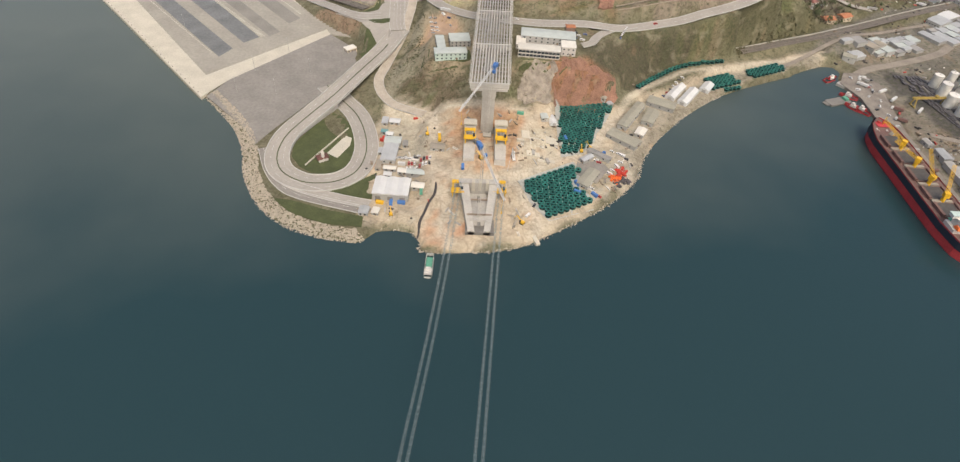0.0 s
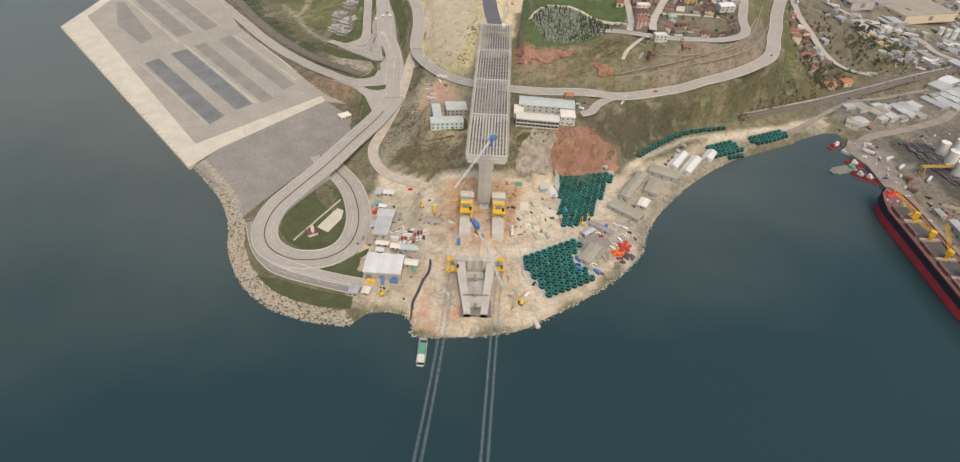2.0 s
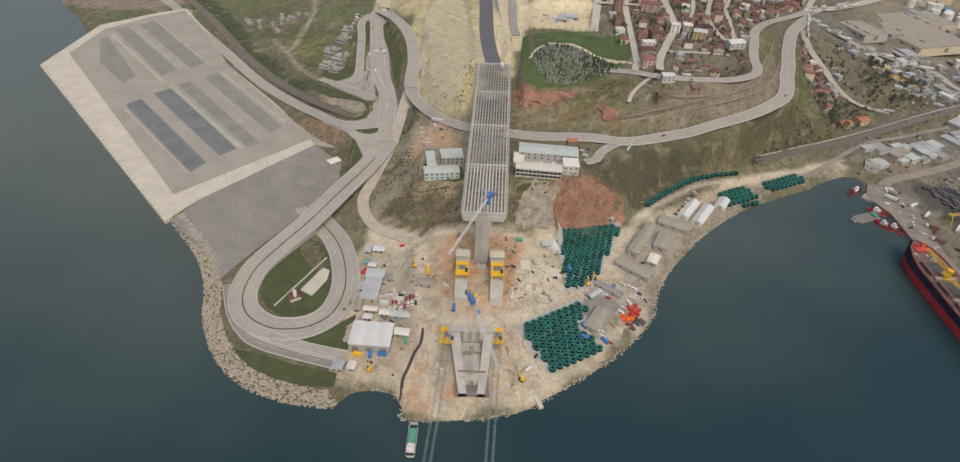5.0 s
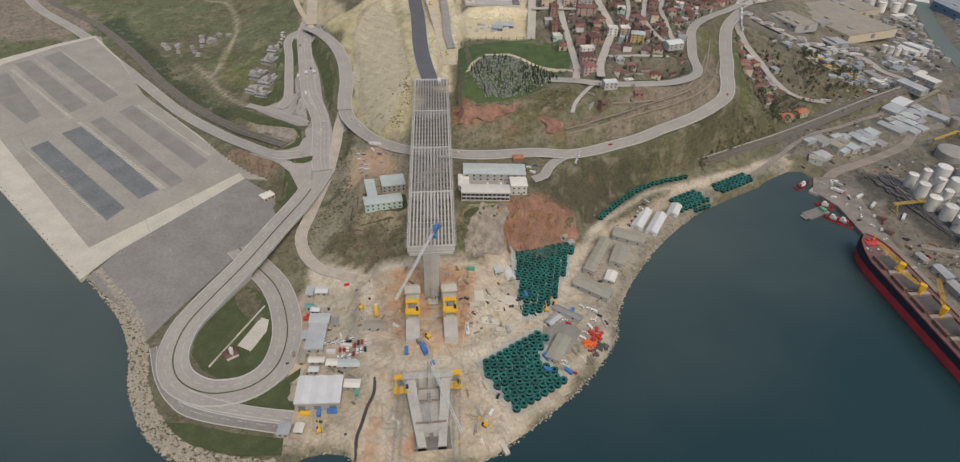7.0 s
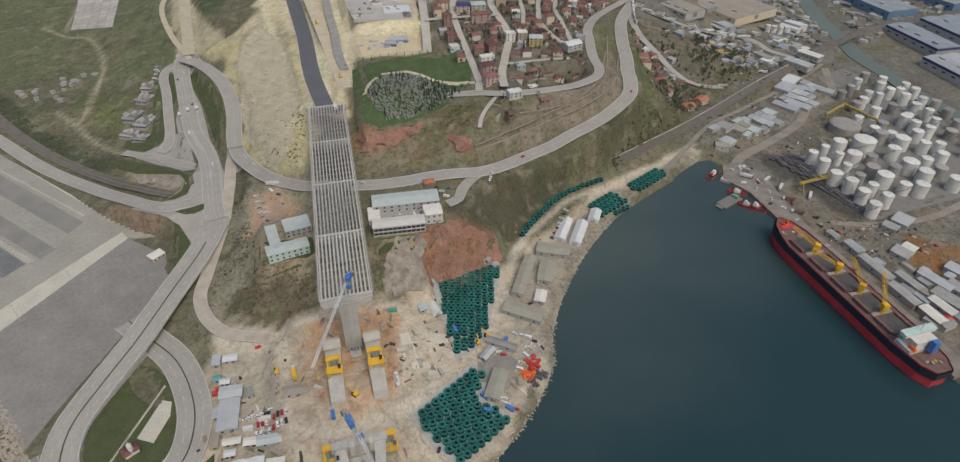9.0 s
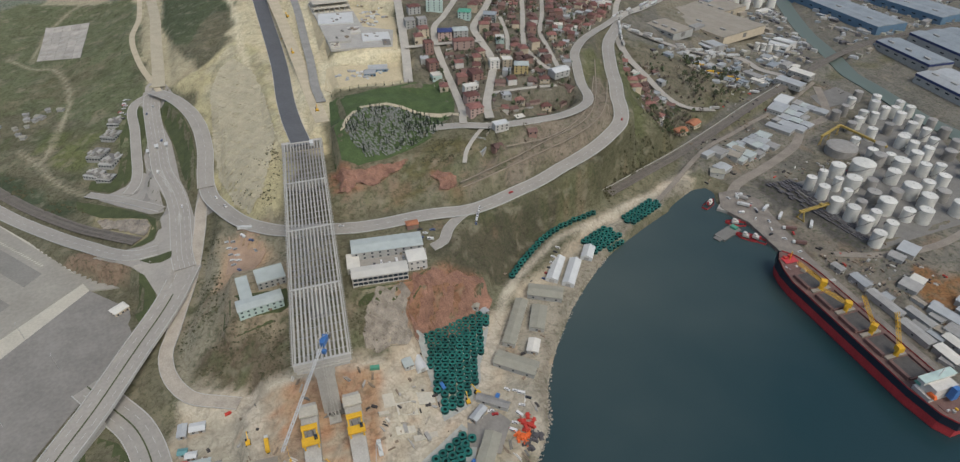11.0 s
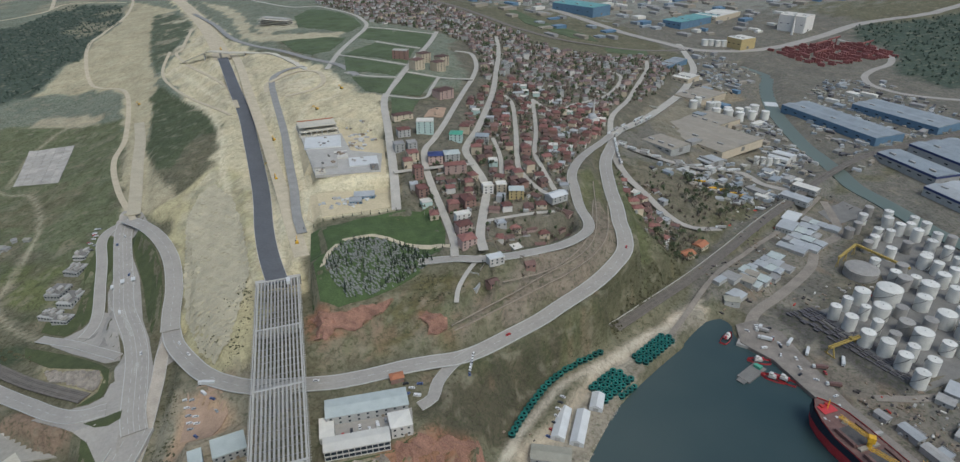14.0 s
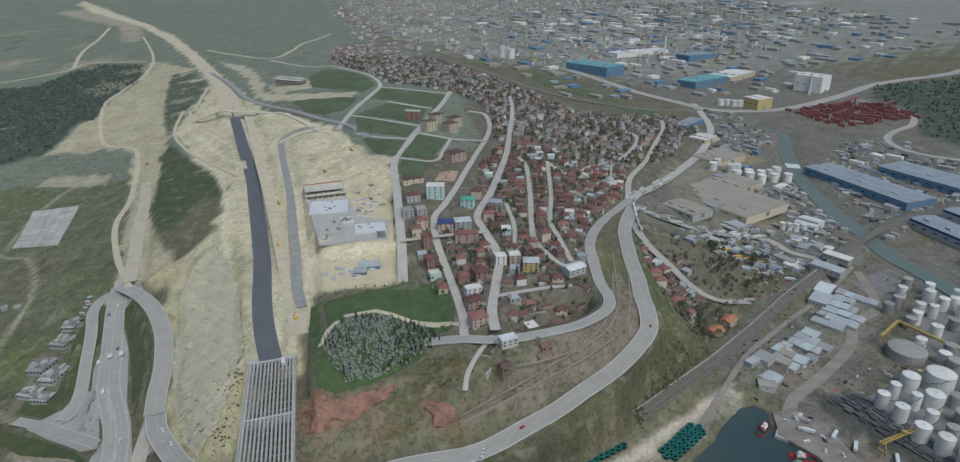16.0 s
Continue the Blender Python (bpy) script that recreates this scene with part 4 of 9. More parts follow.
cover([(600, 880), (760, 960), (720, 1010), (580, 920)], (0.23, 0.20, 0.16), 10)
cover([(720, 1100), (900, 1180), (880, 1270), (780, 1200)], (0.26, 0.21, 0.15), 10)
cover([(490, 800), (560, 770), (600, 830), (520, 860)], (0.10, 0.085, 0.06), 10)
cover([(352, 690), (372, 740), (400, 800), (430, 850), (445, 830), (420, 770), (395, 710), (375, 680)], (0.108, 0.115, 0.06), 6)

cover([(400, 685), (440, 700), (500, 742), (600, 790), (620, 830), (560, 850), (480, 885), (448, 870), (430, 800), (395, 730)], (0.115, 0.108, 0.07), 8)
cover([(112, 554), (150, 576), (200, 600), (240, 606), (222, 574), (185, 545), (152, 540), (120, 546)], (0.088, 0.080, 0.056), 6)
cover([(240, 606), (300, 625), (340, 640), (420, 690), (440, 720), (380, 690), (300, 648)], (0.108, 0.102, 0.066), 6)
cover([(-290, 1030), (-200, 1000), (-180, 1100), (-260, 1130)], (0.15, 0.14, 0.09), 20)
cover([(-200, 830), (-150, 820), (-180, 900), (-230, 930)], (0.14, 0.15, 0.07), 14)
cover([(412, 800), (440, 720), (480, 745), (500, 770), (545, 800), (520, 850), (480, 880), (445, 850)], (0.145, 0.13, 0.10), 8)
cover([(585, 975), (605, 1080), (700, 1172), (800, 1146), (722, 1005), (724, 920), (640, 915)], (0.22, 0.195, 0.155), 8)
cover([(430, 640), (700, 800), (660, 720), (520, 640), (450, 610)], (0.185, 0.165, 0.14), 6)
cover([(-600, 1000), (-440, 995), (-400, 1060), (-520, 1160), (-650, 1200)], (0.24, 0.20, 0.165), 12)
cover([(-112, 640), (-136, 650), (-166, 680), (-150, 690), (-125, 668), (-105, 650)], (0.22, 0.16, 0.12), 4)
cover([(-428, 1063), (-333, 937), (-260, 834), (-202, 773), (-160, 747), (-169, 772), (-215, 810), (-273, 891), (-336, 995), (-391, 1074)], (0.072, 0.088, 0.055), 6)
cover([(-160, 747), (-131, 737), (-107, 714), (-97, 688), (-108, 675), (-132, 701)], (0.33, 0.29, 0.19), 4)
cover([(-2, 484), (58, 483), (60, 462), (51, 438), (45, 448), (24, 448), (0, 449), (-6, 471)], (0.40, 0.26, 0.165), 4)
cover([(-66, 494), (-22, 479), (-20, 412), (-40, 419), (-47, 446), (-63, 465)], (0.37, 0.335, 0.275), 4)
cover([(55, 462), (85, 474), (91, 442), (78, 427), (53, 434)], (0.45, 0.40, 0.325), 4)


cover([(140, 392), (156, 416), (172, 452), (190, 480), (220, 514), (258, 550), (320, 596), (400, 630), (396, 642), (320, 612), (250, 575), (196, 535), (160, 508), (140, 470)], (0.335, 0.30, 0.25), 4)
cover([(154, 412), (168, 447), (186, 476), (217, 512), (257, 548), (320, 594), (400, 628), (396, 636), (318, 603), (252, 557), (211, 520), (178, 482), (160, 452), (147, 418)], (0.25, 0.22, 0.18), 3)


def blotches(ring, colors, n, lo, hi, seed, strength=0.75):
    """Uneven patches of bare earth, growth and stain scattered inside a ring."""
    r = random.Random(seed)
    p = np.array(ring, float)
    got = 0
    while got < n:
        x, y = r.uniform(p[:, 0].min(), p[:, 0].max()), r.uniform(p[:, 1].min(), p[:, 1].max())
        got += 1
        if float(edge_distance(np.array([x]), np.array([y]), ring)[0]) < 0:
            continue
        a, e, t = r.uniform(lo, hi), r.uniform(0.25, 0.9), r.uniform(0, math.pi)
        i0, i1 = np.searchsorted(GX, (x - 1.5 * a, x + 1.5 * a))
        j0, j1 = np.searchsorted(GY, (y - 1.5 * a, y + 1.5 * a))
        dx, dy = XX[j0:j1, i0:i1] - x, YY[j0:j1, i0:i1] - y
        u, v = (dx * math.cos(t) + dy * math.sin(t)) / a, (dy * math.cos(t) - dx * math.sin(t)) / (a * e)
        d = np.hypot(u, v) + 0.22 * np.sin(5 * np.arctan2(v, u) + 9 * t) + 0.12 * np.sin(11 * np.arctan2(v, u) + x)
        k = (np.clip((1 - d) * 4, 0, 1) * strength)[..., None]
        CC[j0:j1, i0:i1, :3] = CC[j0:j1, i0:i1, :3] * (1 - k) + np.array(r.choice(colors)) * k


blotches([(-46, 940), (-20, 1010), (10, 900), (24, 740), (4, 670), (-30, 700), (-50, 800)], ((0.34, 0.315, 0.215), (0.50, 0.45, 0.33), (0.40, 0.345, 0.24), (0.36, 0.33, 0.235)), 260, 2, 11, 1, 0.55)
blotches([(-330, 1000), (-260, 850), (-140, 790), (-130, 930), (-150, 1150), (-170, 1330), (-330, 1420)], ((0.10, 0.115, 0.06), (0.18, 0.18, 0.12), (0.22, 0.195, 0.14), (0.085, 0.10, 0.055)), 190, 4, 18, 2, 0.6)
blotches([(430, 340), (470, 330), (700, 560), (760, 700), (700, 800), (500, 720), (430, 640)], ((0.10, 0.09, 0.082), (0.24, 0.215, 0.18), (0.20, 0.15, 0.11)), 260, 3, 16, 3, 0.6)
blotches([(112, 554), (240, 600), (340, 640), (430, 695), (420, 720), (330, 655), (200, 605), (130, 585)], ((0.07, 0.074, 0.042), (0.17, 0.15, 0.10), (0.21, 0.145, 0.10), (0.10, 0.11, 0.055)), 420, 2, 7, 4, 0.45)
blotches([(58, 615), (150, 612), (240, 640), (180, 650), (130, 662), (62, 656)], ((0.21, 0.145, 0.105), (0.12, 0.125, 0.07), (0.19, 0.165, 0.125), (0.12, 0.125, 0.07), (0.20, 0.165, 0.12)), 300, 2, 7, 5, 0.55)
blotches([(-75, 350), (20, 325), (104, 366), (156, 418), (190, 482), (150, 500), (60, 488), (-72, 500)], ((0.46, 0.41, 0.34), (0.34, 0.30, 0.25), (0.42, 0.29, 0.20), (0.40, 0.355, 0.295), (0.37, 0.345, 0.305)), 260, 2, 7, 6, 0.55)
blotches([(-6, 486), (60, 486), (58, 440), (45, 412), (8, 408), (-8, 450)], ((0.44, 0.245, 0.15), (0.43, 0.29, 0.195), (0.37, 0.22, 0.15)), 130, 2, 7, 16, 0.7)
blotches([(-20, 396), (0, 396), (0, 330), (-22, 330)], ((0.42, 0.27, 0.18), (0.44, 0.37, 0.29)), 26, 2, 6, 17, 0.6)
blotches([(420, 720), (640, 830), (760, 900), (720, 1020), (580, 960), (480, 930), (430, 840)], ((0.09, 0.085, 0.06), (0.22, 0.20, 0.165), (0.14, 0.12, 0.09)), 200, 4, 15, 7)
blotches([(70, 1040), (190, 1060), (150, 1180), (20, 1420), (-100, 2200), (-200, 2160), (-60, 1260)], ((0.42, 0.37, 0.28), (0.58, 0.52, 0.40), (0.34, 0.30, 0.23)), 260, 8, 32, 8, 0.6)
blotches([(500, 2100), (2600, 2300), (3000, 4000), (500, 4500)], ((0.20, 0.22, 0.17), (0.36, 0.35, 0.32), (0.14, 0.16, 0.125)), 300, 30, 130, 9, 0.7)
blotches([(-900, 1500), (-330, 1600), (-300, 2400), (-600, 3500), (-1400, 4500)], ((0.11, 0.13, 0.105), (0.20, 0.21, 0.165), (0.30, 0.27, 0.20)), 120, 30, 120, 10, 0.7)
blotches([(-60, 500), (0, 490), (60, 495), (60, 530), (-10, 530), (-40, 560), (-60, 640), (-80, 600)], ((0.11, 0.10, 0.065), (0.27, 0.235, 0.18), (0.19, 0.15, 0.11), (0.10, 0.11, 0.06)), 220, 2, 8, 11)
cover([(462, 606), (488, 618), (514, 560), (502, 498), (484, 494), (470, 550)], (0.085, 0.08, 0.076), 3)
def beaten(pts, width, color, strength=0.85):
    """Track worn into the ground along a line."""
    line = along(pts, 2.5)
    near = np.where((XX > line[:, 0].min() - width) & (XX < line[:, 0].max() + width) & (YY > line[:, 1].min() - width) & (YY < line[:, 1].max() + width))
    d = np.full(len(near[0]), 1e9)
    for x, y in line:
        d = np.minimum(d, (XX[near] - x) ** 2 + (YY[near] - y) ** 2)
    k = (np.clip((width / 2 + 2.5 - np.sqrt(d)) / 4.0, 0, 1) * strength)[:, None]
    CC[near[0], near[1], :3] = CC[near[0], near[1], :3] * (1 - k) + np.array(color) * k


PALE_EARTH = (0.475, 0.42, 0.35)
for pts_, w_ in (([(-28, 486), (-22, 470), (-21, 442), (-22, 420), (-5, 402), (19, 396), (44, 400), (63, 412), (86, 436), (101, 442), (115, 451), (129, 472), (141, 492)], 11), ([(30, 400), (50, 392), (58, 372), (66, 352), (60, 340)], 8), ([(-22, 420), (-18, 395), (-8, 370), (-10, 345), (-4, 330)], 7), ([(50, 410), (56, 440), (62, 470), (84, 490)], 7), ([(-60, 500), (-43, 493), (-28, 486)], 18), ([(-43, 493), (-10, 488), (30, 490), (60, 486)], 6), ([(141, 492), (153, 510), (166, 530), (185, 549), (205, 564), (232, 582), (260, 592), (293, 603), (326, 618), (356, 627), (388, 640), (410, 650)], 5.5), ([(120, 450), (140, 440), (152, 430), (140, 400)], 6)):
    beaten(pts_, w_, PALE_EARTH)
for pts_ in ([(40, 740), (46, 800), (46, 900), (40, 1000), (33, 1120), (20, 1260), (4, 1420)], [(70, 790), (75, 853), (74, 910), (72, 980), (84, 1030), (130, 1010), (172, 950)], [(75, 853), (108, 842), (162, 836)], [(84, 1030), (100, 1085), (140, 1100), (150, 1180), (128, 1240), (96, 1240), (84, 1180), (100, 1150)], [(-2, 900), (-10, 1000), (-12, 1090), (-34, 1210), (-70, 1310)], [(-10, 1300), (-36, 1380), (-60, 1470), (-86, 1530)], [(10, 1180), (-20, 1250), (-60, 1380), (-90, 1470)]):
    beaten(pts_, 7, (0.60, 0.54, 0.40))
for key_ in ("meadow_track", "meadow_track_b", "meadow_track_c"):
    beaten(WAYS[key_][0], 3.4, (0.40, 0.36, 0.27))
verts = np.stack([XX, YY, ZZ], -1).reshape(-1, 3)
ny, nx = XX.shape
idx = np.arange(nx * ny).reshape(ny, nx)
quads = np.stack([idx[:-1, :-1], idx[:-1, 1:], idx[1:, 1:], idx[1:, :-1]], -1).reshape(-1, 4)
wet = (ZZ[:-1, :-1] < -8.9) & (ZZ[:-1, 1:] < -8.9) & (ZZ[1:, 1:] < -8.9) & (ZZ[1:, :-1] < -8.9)
quads = quads[~wet.reshape(-1)]
me = bpy.data.meshes.new("ground")
me.from_pydata(verts.tolist(), [], quads.tolist())
me.materials.append(M["cover"])
attr = me.color_attributes.new("cover", "FLOAT_COLOR", "POINT")
attr.data.foreach_set("color", CC.reshape(-1))
me.polygons.foreach_set("use_smooth", [True] * len(me.polygons))
me.update()
ground = tagged(new("ground", me), "hilly coastal land with scrub, earthworks and fields", "ground", kind="structure")

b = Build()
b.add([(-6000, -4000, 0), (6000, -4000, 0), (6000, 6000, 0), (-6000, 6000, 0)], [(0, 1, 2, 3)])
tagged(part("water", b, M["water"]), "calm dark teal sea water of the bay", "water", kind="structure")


# ---------------------------------------------------------------- roads and flat surfaces
def ribbon(line, z, lo, hi, lift=0.0, thick=0.4):
    """Band along a line, between two offsets from it, with sides."""
    t = np.gradient(line, axis=0)
    t /= np.linalg.norm(t, axis=1)[:, None]
    nrm = np.stack([-t[:, 1], t[:, 0]], -1)
    a, c = line + nrm * lo, line + nrm * hi
    n = len(line)
    top = [(*p, h + lift) for p, h in zip(a, z)] + [(*p, h + lift) for p, h in zip(c, z)]
    pts = top + top + [(*p, h + lift - thick) for p, h in zip(a, z)] + [(*p, h + lift - thick) for p, h in zip(c, z)]
    faces = [(i, i + 1, n + i + 1, n + i)[::-1] for i in range(n - 1)]
    for i in range(2 * n, 3 * n - 1):
        faces += [(2 * n + i, 2 * n + i + 1, i + 1, i)[::-1], (n + i, n + i + 1, 3 * n + i + 1, 3 * n + i)[::-1]]
    faces += [(2 * n, 3 * n, 5 * n, 4 * n), (3 * n - 1, 4 * n - 1, 6 * n - 1, 5 * n - 1)[::-1]]
    return Build().add(pts, faces)


def road(name, label, material, kerb=0.0, marks=(), thick=0.6, key=None, lift=0.0):
    line, z, width = WAYS[key or name]
    ob = part("road" if "track" not in name and "rail" not in name else "track", ribbon(line, z, -width / 2, width / 2, lift, thick), material, smooth=True)
    tagged(ob, label, "road", kind="structure")
    if kerb:
        for side in (-1, 1):
            o = side * (width / 2 + kerb / 2)
            part("kerb", ribbon(line, z, o - kerb / 2, o + kerb / 2, 0.16 + lift, thick), M["kerb"], ob)
    for off, dash in marks:
        if not dash:
            part("lane_line", ribbon(line, z, off - 0.12, off + 0.12, 0.03 + lift, 0.02), M["paint"], ob)
            continue
        d = Build()
        for i in range(0, len(line) - 1, 2):
            r = ribbon(line[i:i + 2], z[i:i + 2], off - 0.12, off + 0.12, 0.03 + lift, 0.02)
            d.add(r.v, r.f)
        part("lane_line", d, M["paint"], ob)
    return ob


from mathutils.geometry import delaunay_2d_cdt


def patch(name, label, category, ring, material, lift=0.25, level=None, step=7.0, thick=0.0, broken=0.0):
    """Flat surface laid on the ground inside a ring."""
    p = np.array(ring, float)
    edge = []
    for a, c in zip(p, np.roll(p, -1, 0)):
        k = max(1, int(np.linalg.norm(c - a) / step))
        edge += [tuple(a + (c - a) * i / k) for i in range(k)]
    n = len(edge)
    inner = []
    if level is None:
        gx, gy = np.meshgrid(np.arange(p[:, 0].min(), p[:, 0].max(), step), np.arange(p[:, 1].min(), p[:, 1].max(), step))
        ok = edge_distance(gx, gy, [tuple(q) for q in p]) > step * 0.4
        inner = list(zip(gx[ok], gy[ok]))
    out = delaunay_2d_cdt([Vector(q) for q in edge + inner], [], [list(range(n))], 1, 1e-4)
    pts = [(q[0], q[1], (fly(q[0], q[1]) if level is None else level) + lift) for q in out[0]]
    if broken:
        pts = [(x + broken * 0.6 * math.sin(7.1 * x + 3.3 * y), y + broken * 0.6 * math.sin(5.3 * y - 2.9 * x), z + broken * (abs(math.sin(3.7 * x + 1.3 * y) * math.sin(2.9 * y - 0.7 * x)) + 0.15 * math.sin(11 * x))) for x, y, z in pts]
    bld = Build().add(pts, [tuple(f) for f in out[2]])
    bld.add([(x, y, (fly(x, y) if level is None else level) + z) for z in (lift, lift - 0.8 - thick) for x, y in edge], [(i, (i + 1) % n, n + (i + 1) % n, n + i)[::-1] for i in range(n)])
    return tagged(part(name, bld, material), label, category, kind="structure")


PLAIN = (("hillside_road", "pale concrete road curving along the hillside", "road", 0.8, ((0, True),)),
         ("town_road", "pale concrete road below the town houses", "road", 0.5, ()),
         ("valley_road", "grey road climbing the valley", "street", 0.5, ((0, True),)),
         ("valley_lane", "worn grey lane beside the slope", "road", 0.0, ()),
         ("truck_road", "grey road lined with parked trucks", "road", 0.0, ()),
         ("plaza_road", "wide grey toll plaza road with lane paint", "road", 0.5, ((-3.5, True), (0, False), (3.5, True), (7, True))),
         ("ring_road_west", "grey ring road round a grass island", "road", 0.5, ()),
         ("ring_road_east", "grey ring road round a grass island", "road", 0.5, ((0, True),)),
         ("west_road", "grey two-lane road beside the railway", "road", 0.5, ((0, True),)),
         ("west_lane", "grey lane between grassy verges", "road", 0.4, ()),
         ("shore_road", "grey asphalt road along the rock bank", "asphalt", 0.5, ((0, True),)),
         ("access_road", "dusty concrete site access road", "yard_dust", 0.4, ()),
         ("highway", "fresh dark asphalt carriageway of a new motorway", "asphalt_fresh", 0.4, ()),
         ("far_highway", "wide grey motorway across the plain", "road", 0.0, ()),
         ("far_link", "grey link road round a wooded hill", "road", 0.0, ()))
for key, label, m, k, marks in PLAIN:
    road(key, label, M[m], k, marks)
for key in ("street_a", "street_b", "street_c", "street_d", "street_e", "street_f", "street_g", "street_h", "street_i", "street_j", "street_k", "street_l", "street_m", "street_n", "street_o"):
    road(key, "narrow pale street between houses", M["street"], 0.0)
for key in ("field_lane_a", "field_lane_b", "field_lane_c", "field_lane_d", "field_lane_e", "field_lane_f"):
    road(key, "pale lane between green plots", M["street"], 0.0)
for key in ("haul_road", "dirt_track", "winding_track", "formation", "rail_side_track", "harbour_road", "harbour_road_b", "earthwork_ramp"):
    road(key, "pale dusty dirt track", M["dust_road"] if "harbour" in key or "rail" in key else M["ramp_earth"] if key == "earthwork_ramp" else M["dirt_road"], 0.0, (), 0.8)
for key in ("slope_track_a", "slope_track_b", "plain_track_a", "plain_track_b", "plain_track_c"):
    road(key, "pale beaten earth track across open land", M["dirt_road"], 0.0, (), 0.8)
for key in ("slope_bench_a", "slope_bench_b", "slope_bench_c"):
    road(key, "narrow brown drainage bench along the cut slope", M["bench_earth"], 0.0, (), 0.8, lift=0.12)
road("far_rail", "brown railway yard across the plain", M["ballast"], 0.0)
for key in ("cutting_road", "cutting_far"):
    road(key, "grey gravel track in the cutting", M["gravel"], 0.0)
for key in ("railway", "railway_west"):
    bed = road(key, "brown ballast bed of a double railway track", M["ballast"], 0.0)
    line, z, width = WAYS[key]
    for off in (-3.2, -1.8, 1.8, 3.2):
        part("rail", ribbon(line, z, off - 0.09, off + 0.09, 0.2, 0.2), M["rail"], bed)
    if key == "railway":
        k = len(line) // 3
        part("retaining_wall", ribbon(line[:k], z[:k], 6.2, 6.7, 0.9, 3), M["concrete"], bed)
# finished lane of the motorway stops at a rough edge beside bare ground


# ---------------------------------------------------------------- quay, parking ground and loop road
QUAY = [(-502, 800), (-243, 509), (-226, 541), (-144, 643), (-170, 688), (-289, 826), (-345, 925), (-405, 1010), (-438, 985), (-492, 932)]
quay = patch("pavement", "pale concrete quay apron with a vertical sea wall", "quay", QUAY, M["concrete_pale"], 0.2, 3.0, thick=8)
patch("pavement", "grey paved parking ground on the quay", "parking lot", [(-486, 836), (-250, 548), (-149, 655), (-170, 684), (-287, 824), (-344, 921), (-403, 1001), (-438, 972), (-480, 918)], M["apron"], 0.26, 3.0)
patch("pavement", "broad grey asphalt lot beside the rock bank", "parking lot", [(-238, 511), (-226, 541), (-144, 643), (-112, 612), (-104, 575), (-135, 520), (-165, 463), (-176, 439), (-189, 462)], M["asphalt"], 0.2, 3.0)
patch("pavement", "worn grey yard between quay and railway", "yard", [(-144, 643), (-170, 688), (-289, 826), (-345, 925), (-405, 1010), (-395, 1005), (-362, 930), (-313, 860), (-250, 774), (-207, 726), (-166, 680), (-136, 652), (-122, 640)], M["apron"], 0.15, 3.0, thick=3)
for ring, m in (([(-363, 711), (-352, 725), (-239, 602), (-248, 584)], "asphalt_wet"), ([(-344, 739), (-329, 755), (-218, 629), (-231, 615)], "asphalt_wet"), ([(-325, 763), (-316, 775), (-199, 643), (-208, 632)], "paving_grey"), ([(-302, 784), (-293, 801), (-184, 677), (-194, 663)], "paving_grey"), ([(-466, 917), (-453, 929), (-340, 802), (-353, 786)], "paving_grey"), ([(-441, 937), (-429, 957), (-316, 826), (-326, 808)], "paving_grey"), ([(-471, 886), (-462, 890), (-380, 780), (-388, 762), (-438, 814)], "paving_grey")):
    patch("paving_strip", "darker asphalt parking strip on the quay", "paving", ring, M[m], 0.31, 3.0)
b = Build()
for (ax, ay), (bx, by), w in (((-335, 762), (-213, 629), 5.0), ((-461, 899), (-345, 770), 4.2), ((-365, 707), (-256, 590), 1.8), ((-287, 800), (-184, 686), 2.2), ((-434, 964), (-317, 832), 1.8), ((-448, 930), (-338, 806), 1.2)):
    n = int(math.hypot(bx - ax, by - ay) / 3.4)
    for i in range(n):
        t = i / n
        b.box(ax + (bx - ax) * t, ay + (by - ay) * t, 3.33, w, 1.3, 0.02, math.degrees(math.atan2(by - ay, bx - ax)) + 62)
tagged(part("bay_marks", b, M["concrete_pale"], quay), kind="stuff")
b = Build()
for i in range(0, 40):
    t = i / 40
    b.box(-502 + 259 * t + 1.6, 800 - 291 * t + 1.2, 3.2, 0.9, 0.9, 0.7, 48, 0.7)
tagged(part("bollards", b, M["concrete_dark"], quay), kind="stuff")

line, z, width = WAYS["loop_ramp"]
ramp = part("road", ribbon(line, z, -10, 10, 0.0, 1.7), M["road"])
tagged(ramp, "pale concrete ramp that loops down under itself", "ramp", kind="structure")
for o in (-10.2, 10.2):
    part("parapet", ribbon(line, z, o - 0.3, o + 0.3, 0.9, 2.4), M["kerb"], ramp)
part("median", ribbon(line[6:], z[6:], -0.42, 0.42, 0.25, 0.4), M["grass"], ramp, "dark planted median strip")
for o in (-5.2, 5.2):
    d = Build()
    for i in range(0, len(line) - 1, 2):
        r = ribbon(line[i:i + 2], z[i:i + 2], o - 0.12, o + 0.12, 0.03, 0.02)
        d.add(r.v, r.f)
    part("lane_line", d, M["paint"], ramp)
n = len(line)
part("abutment", ribbon(line[int(n * .30):int(n * .46)], z[int(n * .30):int(n * .46)], -9.6, 9.6, -1.0, 9), M["concrete"], ramp)
part("abutment", ribbon(line[:int(n * .10)], z[:int(n * .10)], -9.6, 9.6, -1.0, 18), M["concrete"], ramp)
for k in (0.14, 0.185, 0.27):
    i = int(n * k)
    part("pier", Build().box(line[i][0], line[i][1], 1.5, 2.0, 11, z[i] - 3.0, math.degrees(math.atan2(*(line[i + 1] - line[i])[::-1]))), M["concrete"], ramp)
road("exit_road", "pale concrete slip road", M["road"], 0.5, ((0, True),))
